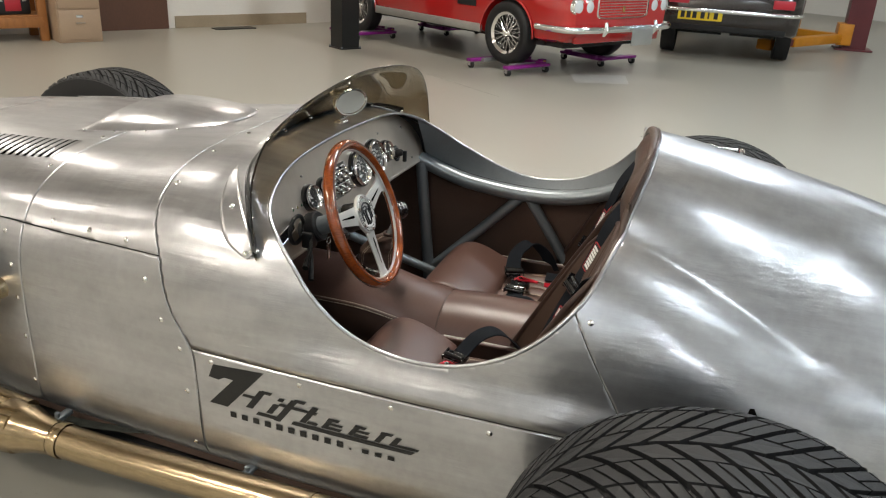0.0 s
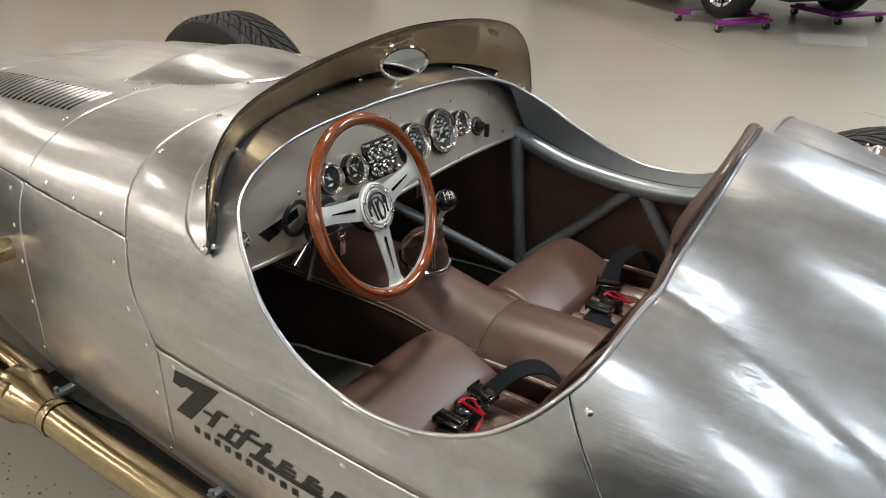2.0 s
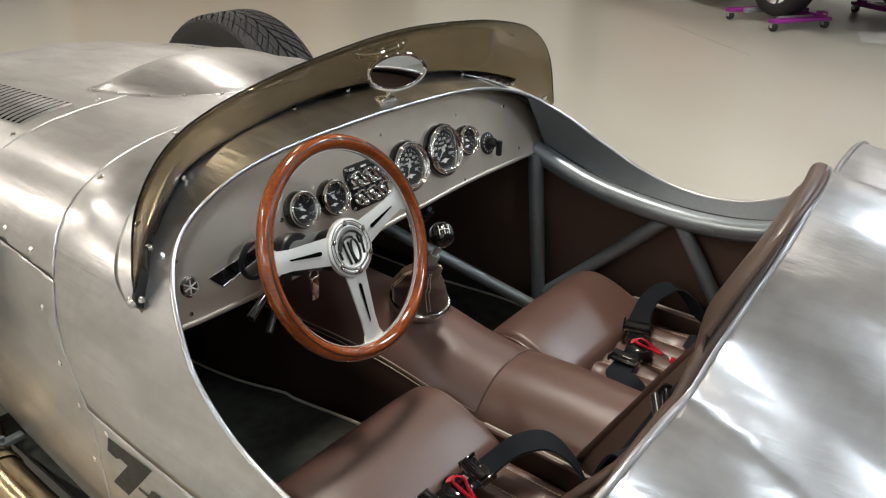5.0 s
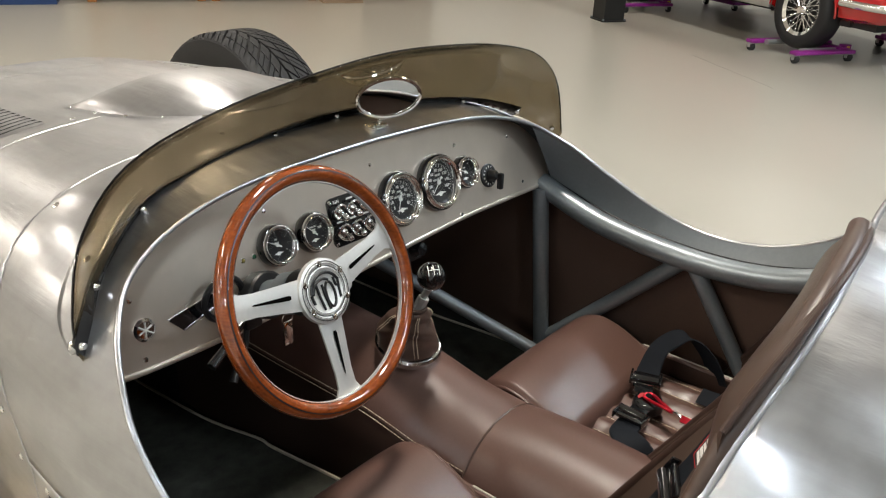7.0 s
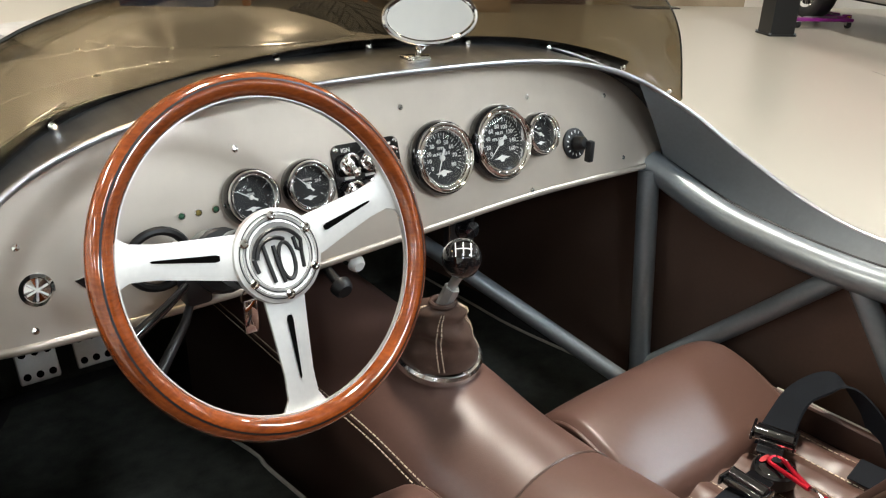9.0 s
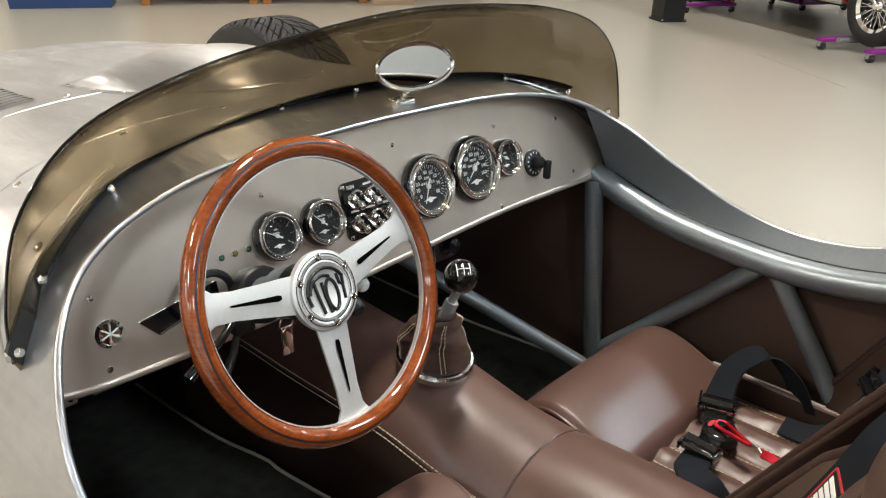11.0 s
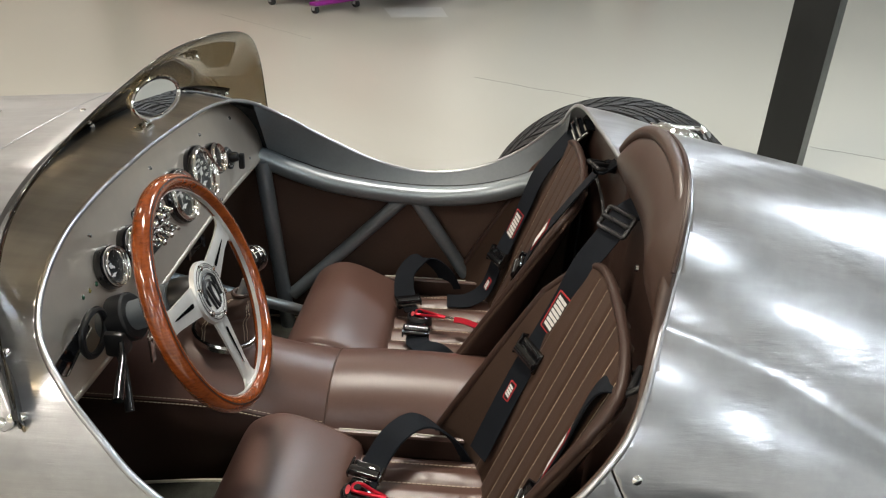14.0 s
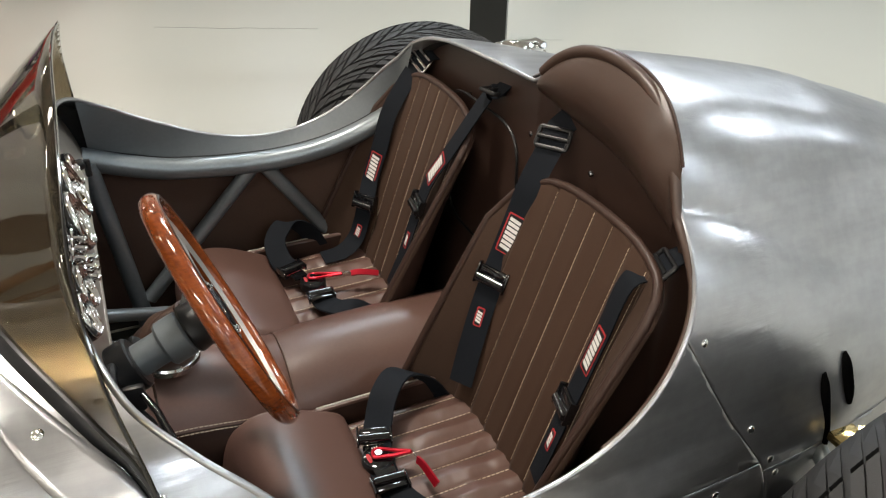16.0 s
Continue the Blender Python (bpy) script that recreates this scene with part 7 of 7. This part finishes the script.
for sx in (-1, 1):
    part("wheel_well", Geo().box((sx * 0.50, FW[0], 0.50), (0.36, 0.86, 0.5)), UNDER, red)
    part("wheel_well", Geo().box((sx * 0.50, RW_[0], 0.50), (0.36, 0.86, 0.5)), UNDER, red)
    part("sill", Geo().box((sx * 0.812, 5.83, 0.335), (0.035, 1.95, 0.085), ch=0.008), SILL, red, "satin grey sill strip")
    part("side_vent", Geo().box((sx * 0.818, 5.10, 0.60), (0.02, 0.30, 0.10), ch=0.008), BLACK, red, "black side vent")
    for wy, R in (FW, RW_):
        wire_wheel(red, sx * 0.735, wy, 0.33, 0.325, sx)
        arch = [(sx * 0.818, wy + (R + 0.035) * math.cos(a), 0.30 + (R + 0.035) * math.sin(a)) for a in np.linspace(0.05, math.pi - 0.05, 30)]
        part("arch_lip", Geo().tube(arch, 0.010, 8), CAR_RED, red)
    for k, dx in enumerate((0.52, 0.68)):
        lp = part("headlamp", Geo().lathe([(0.082, 0.0), (0.082, 0.03), (0.074, 0.045), (0.066, 0.042)], (sx * dx, 3.665, 0.665), (0, -1, 0), 28), CHROME, red, "round chrome-rimmed headlamp")
        part("lens", Geo().lathe([(0.068, 0.036), (0.05, 0.048), (0.0001, 0.054)], (sx * dx, 3.665, 0.665), (0, -1, 0), 24), LAMP_GLASS, lp)
    part("side_lamp", Geo().box((sx * 0.60, 3.645, 0.555), (0.14, 0.03, 0.045), ch=0.012), LAMP_GLASS, red)
    part("overrider", Geo().tube([(sx * 0.40, 3.52, 0.40), (sx * 0.40, 3.485, 0.46), (sx * 0.40, 3.50, 0.53)], [0.02, 0.032, 0.018], 12), CHROME, red)
bump = spline([(-0.84, 4.02, 0.455), (-0.84, 3.75, 0.455), (-0.78, 3.60, 0.455), (-0.55, 3.535, 0.455), (0, 3.515, 0.455), (0.55, 3.535, 0.455), (0.78, 3.60, 0.455), (0.84, 3.75, 0.455), (0.84, 4.02, 0.455)], 60)
part("bumper", Geo().tube(bump, 0.033, 14), CHROME, red, "chrome front bumper with overriders")
part("valance", Geo().box((0, 3.66, 0.37), (1.34, 0.06, 0.12), ch=0.02), CAR_RED, red)
gr = part("grille", Geo().box((0, 3.64, 0.665), (0.76, 0.03, 0.20), ch=0.02), BLACK, red, "dark egg-crate grille in a chrome frame")
for k in range(7):
    part("grille_bar", Geo().box((0, 3.622, 0.585 + 0.027 * k), (0.74, 0.012, 0.006)), CHROME, gr)
for k in range(11):
    part("grille_upright", Geo().box((-0.35 + 0.07 * k, 3.626, 0.665), (0.005, 0.010, 0.18)), CHROME, gr)
fr_ = [(0.40 * math.copysign(abs(math.cos(a)) ** 0.3, math.cos(a)), 3.622, 0.665 + 0.115 * math.copysign(abs(math.sin(a)) ** 0.3, math.sin(a))) for a in np.linspace(0, 2 * math.pi, 60, endpoint=False)]
part("grille_frame", Geo().tube(fr_, 0.012, 8, closed=True), CHROME, gr)
part("grille_badge", Geo().box((0.0, 3.612, 0.635), (0.035, 0.010, 0.06), ch=0.004), GOLD, gr)
part("plate", Geo().box((0.17, 3.47, 0.375), (0.34, 0.008, 0.17), ch=0.003), PLATE_GREY, red, "blank grey metal plate")
part("exhaust_pipe", Geo().tube([(0.1, 4.1, 0.22), (0.1, 6.5, 0.20), (0.25, 8.0, 0.24)], 0.03, 10), UNDER, red)
part("steering_arm", Geo().rod((-0.6, 4.2, 0.25), (0.6, 4.2, 0.25), 0.018, n=8), UNDER, red)
for x, y in ((4.83, 4.47), (6.31, 4.47), (4.83, 7.2), (6.31, 7.2)):
    wheel_dolly(x, y, 0 if x < 5.5 else 180).scale = (1.12, 1.12, 1.0)

# ---- dark saloon on an orange lift ----
dark = thing("dark_saloon", "dark brown saloon car standing over orange lift arms", "car", at=pose(0.80, 8.62, 0.10))
st2 = [(0.0, 0.70, 0.36, 0.42, 0.66, 0.68), (0.06, 0.77, 0.30, 0.40, 0.80, 0.84), (0.5, 0.80, 0.26, 0.38, 0.86, 0.90), (1.2, 0.81, 0.26, 0.38, 0.88, 0.93), (2.2, 0.81, 0.26, 0.38, 0.88, 0.93), (3.4, 0.80, 0.26, 0.38, 0.86, 0.90), (4.2, 0.72, 0.34, 0.42, 0.74, 0.78)]
c2 = [smooth_curve([s[0] for s in st2], [s[k] for s in st2]) for k in range(1, 6)]
s2 = [car_section(y, *(float(c(y)) for c in c2)) for y in np.linspace(0, 4.2, 40)]
b2 = loft(s2)
b2.f.append(tuple(range(len(s2[0]))))
part("body", b2, CAR_BROWN, dark, "glossy dark brown coachwork")
cab2 = [[(-h - 0.05, y, 0.90), (-h, y, (0.9 + z) / 2), (-h * 0.85, y, z - 0.02), (0, y, z), (h * 0.85, y, z - 0.02), (h, y, (0.9 + z) / 2), (h + 0.05, y, 0.90)] for y, h, z in ((0.55, 0.66, 0.93), (1.1, 0.62, 1.32), (2.2, 0.62, 1.35), (3.0, 0.66, 0.93))]
part("cabin", Geo().grid(cab2), BLACK_GLOSS, dark)
part("bumper", Geo().tube(spline([(-0.82, 0.35, 0.50), (-0.80, 0.06, 0.50), (-0.5, -0.03, 0.50), (0.5, -0.03, 0.50), (0.80, 0.06, 0.50), (0.82, 0.35, 0.50)], 40), 0.024, 12), CHROME, dark, "slim chrome bumper")
pl = part("plate", Geo().box((-0.33, -0.02, 0.44), (0.52, 0.012, 0.115), ch=0.003), PLATE_YELLOW, dark, "yellow plate with plain dark bars")
for k, dx in enumerate((-0.205, -0.135, -0.065, 0.03, 0.10, 0.185)):
    part("plate_bar", Geo().box((-0.33 + dx, -0.028, 0.44), (0.048 if k != 4 else 0.02, 0.003, 0.072)), BLACK, pl)
part("valance", Geo().box((0, 0.10, 0.33), (1.36, 0.12, 0.16), ch=0.03), BLACK, dark)
for sx in (-1, 1):
    part("tail_lamp", Geo().box((sx * 0.60, -0.005, 0.62), (0.24, 0.03, 0.10), ch=0.01), RED_CASE, dark)
    for wy in (0.75, 3.3):
        part("wheel", Geo().lathe([(0.18, -0.09), (0.30, -0.09), (0.31, -0.06), (0.31, 0.06), (0.30, 0.09), (0.18, 0.09), (0.10, 0.05), (0.0001, 0.06)], (sx * 0.70, wy, 0.215), (sx, 0, 0), 36), RUBBER_SIDE_SHADE, dark)
    part("undertray", Geo().box((sx * 0.30, 2.1, 0.24), (0.5, 3.6, 0.08)), UNDER, dark)

lift = thing("car_lift", "maroon two-post car lift with orange swing arms", "car lift", at=pose(2.62, 11.4, 0))
part("column", Geo().prism([(-0.16, -0.14), (0.16, -0.14), (0.16, 0.14), (0.05, 0.14), (0.05, 0.05), (-0.05, 0.05), (-0.05, 0.14), (-0.16, 0.14)], 3.6, Matrix.Identity(4)), LIFT_MAROON, lift, smooth=False)
part("base_plate", Geo().box((0, 0, 0.012), (0.50, 0.46, 0.024), ch=0.004), LIFT_MAROON, lift)
part("carriage", Geo().box((-0.16, -0.05, 0.22), (0.20, 0.34, 0.30), ch=0.01), LIFT_ORANGE, lift)
for (ex, ey) in ((-1.25, -1.75), (-1.35, 0.6)):
    p0, p1 = np.array((-0.2, -0.1, 0.16)), np.array((ex, ey, 0.16))
    d_ = unit(p1 - p0)
    rotm = np.stack([d_, np.cross((0, 0, 1), d_), (0, 0, 1)], 1)
    m1 = p0 + (p1 - p0) * 0.36
    part("arm", Geo().box(m1, (np.linalg.norm(p1 - p0) * 0.72, 0.14, 0.12), rot=rotm, ch=0.008), LIFT_ORANGE, lift, "orange swing arm")
    part("arm_extension", Geo().box(p0 + (p1 - p0) * 0.80, (np.linalg.norm(p1 - p0) * 0.42, 0.10, 0.09), rot=rotm, ch=0.006), LIFT_MAROON, lift)
    part("pad", Geo().box(p1, (0.26, 0.20, 0.13), rot=rotm, ch=0.01), LIFT_ORANGE, lift)

# a loose wheel by the far column
lw = thing("spare_wheel", "black tyre with a chrome hub standing on the floor", "wheel", at=pose(4.28, 5.36, 0, 0, 0, 20))
part("tyre", Geo().lathe([(0.19, -0.09), (0.30, -0.10), (0.335, -0.07), (0.34, 0), (0.335, 0.07), (0.30, 0.10), (0.19, 0.09)], (0, 0, 0.34), (0, 1, 0), 44), RUBBER_SIDE_SHADE, lw)
part("rim", Geo().lathe([(0.195, -0.085), (0.17, -0.06), (0.12, -0.03), (0.05, -0.05), (0.0001, -0.055)], (0, 0, 0.34), (0, 1, 0), 40), CHROME, lw)

# ---- marks on the floor ----
pt = part("floor_patch", Geo().add([(*(ROOM @ Vector((u, v, 0)))[:2], 0.0025) for u, v in ((5.30, 4.0), (5.80, 3.66), (5.40, 3.30), (4.95, 3.62))], [(0, 1, 2, 3)]), material("pale floor repair", (0.50, 0.49, 0.46), 0.35), None, smooth=False)
tagged(pt, "pale repaired patch in the painted floor", "floor patch", kind="structure")
rnd = random.Random(5)
for k, (x, y, ang, L) in enumerate(((0.29, 4.12, -24, 0.55), (0.78, 3.92, -22, 0.5), (-2.0, 5.7, -37, 1.2), (2.2, 3.1, -20, 0.4))):
    pts = [(x + t * L * math.cos(radians(ang)), y + t * L * math.sin(radians(ang)) + rnd.uniform(-0.006, 0.006), 0.0015) for t in np.linspace(0, 1, 9)]
    cr = part("floor_crack", Geo().ribbon(pts, (-math.sin(radians(ang)), math.cos(radians(ang)), 0), 0.004, 0.001), material("crack grey", (0.26, 0.25, 0.22), 0.5), None)
    tagged(cr, "hairline crack in the floor paint", "floor crack", kind="structure")
sp_g = Geo()
for k in range(110):
    x, y = rnd.gauss(-0.62, 0.16), rnd.gauss(-0.76, 0.08)
    r = rnd.uniform(0.001, 0.004)
    a0 = rnd.uniform(0, 6)
    sp_g.add([(x + r * rnd.uniform(0.5, 1.4) * math.cos(a0 + a), y + r * rnd.uniform(0.5, 1.4) * math.sin(a0 + a), 0.0012) for a in np.linspace(0, 6.28, 6, endpoint=False)], [tuple(range(6))])
tagged(part("floor_specks", sp_g, SPECK, None, smooth=False), "scattered dark specks of dirt on the floor", "dirt", kind="stuff")
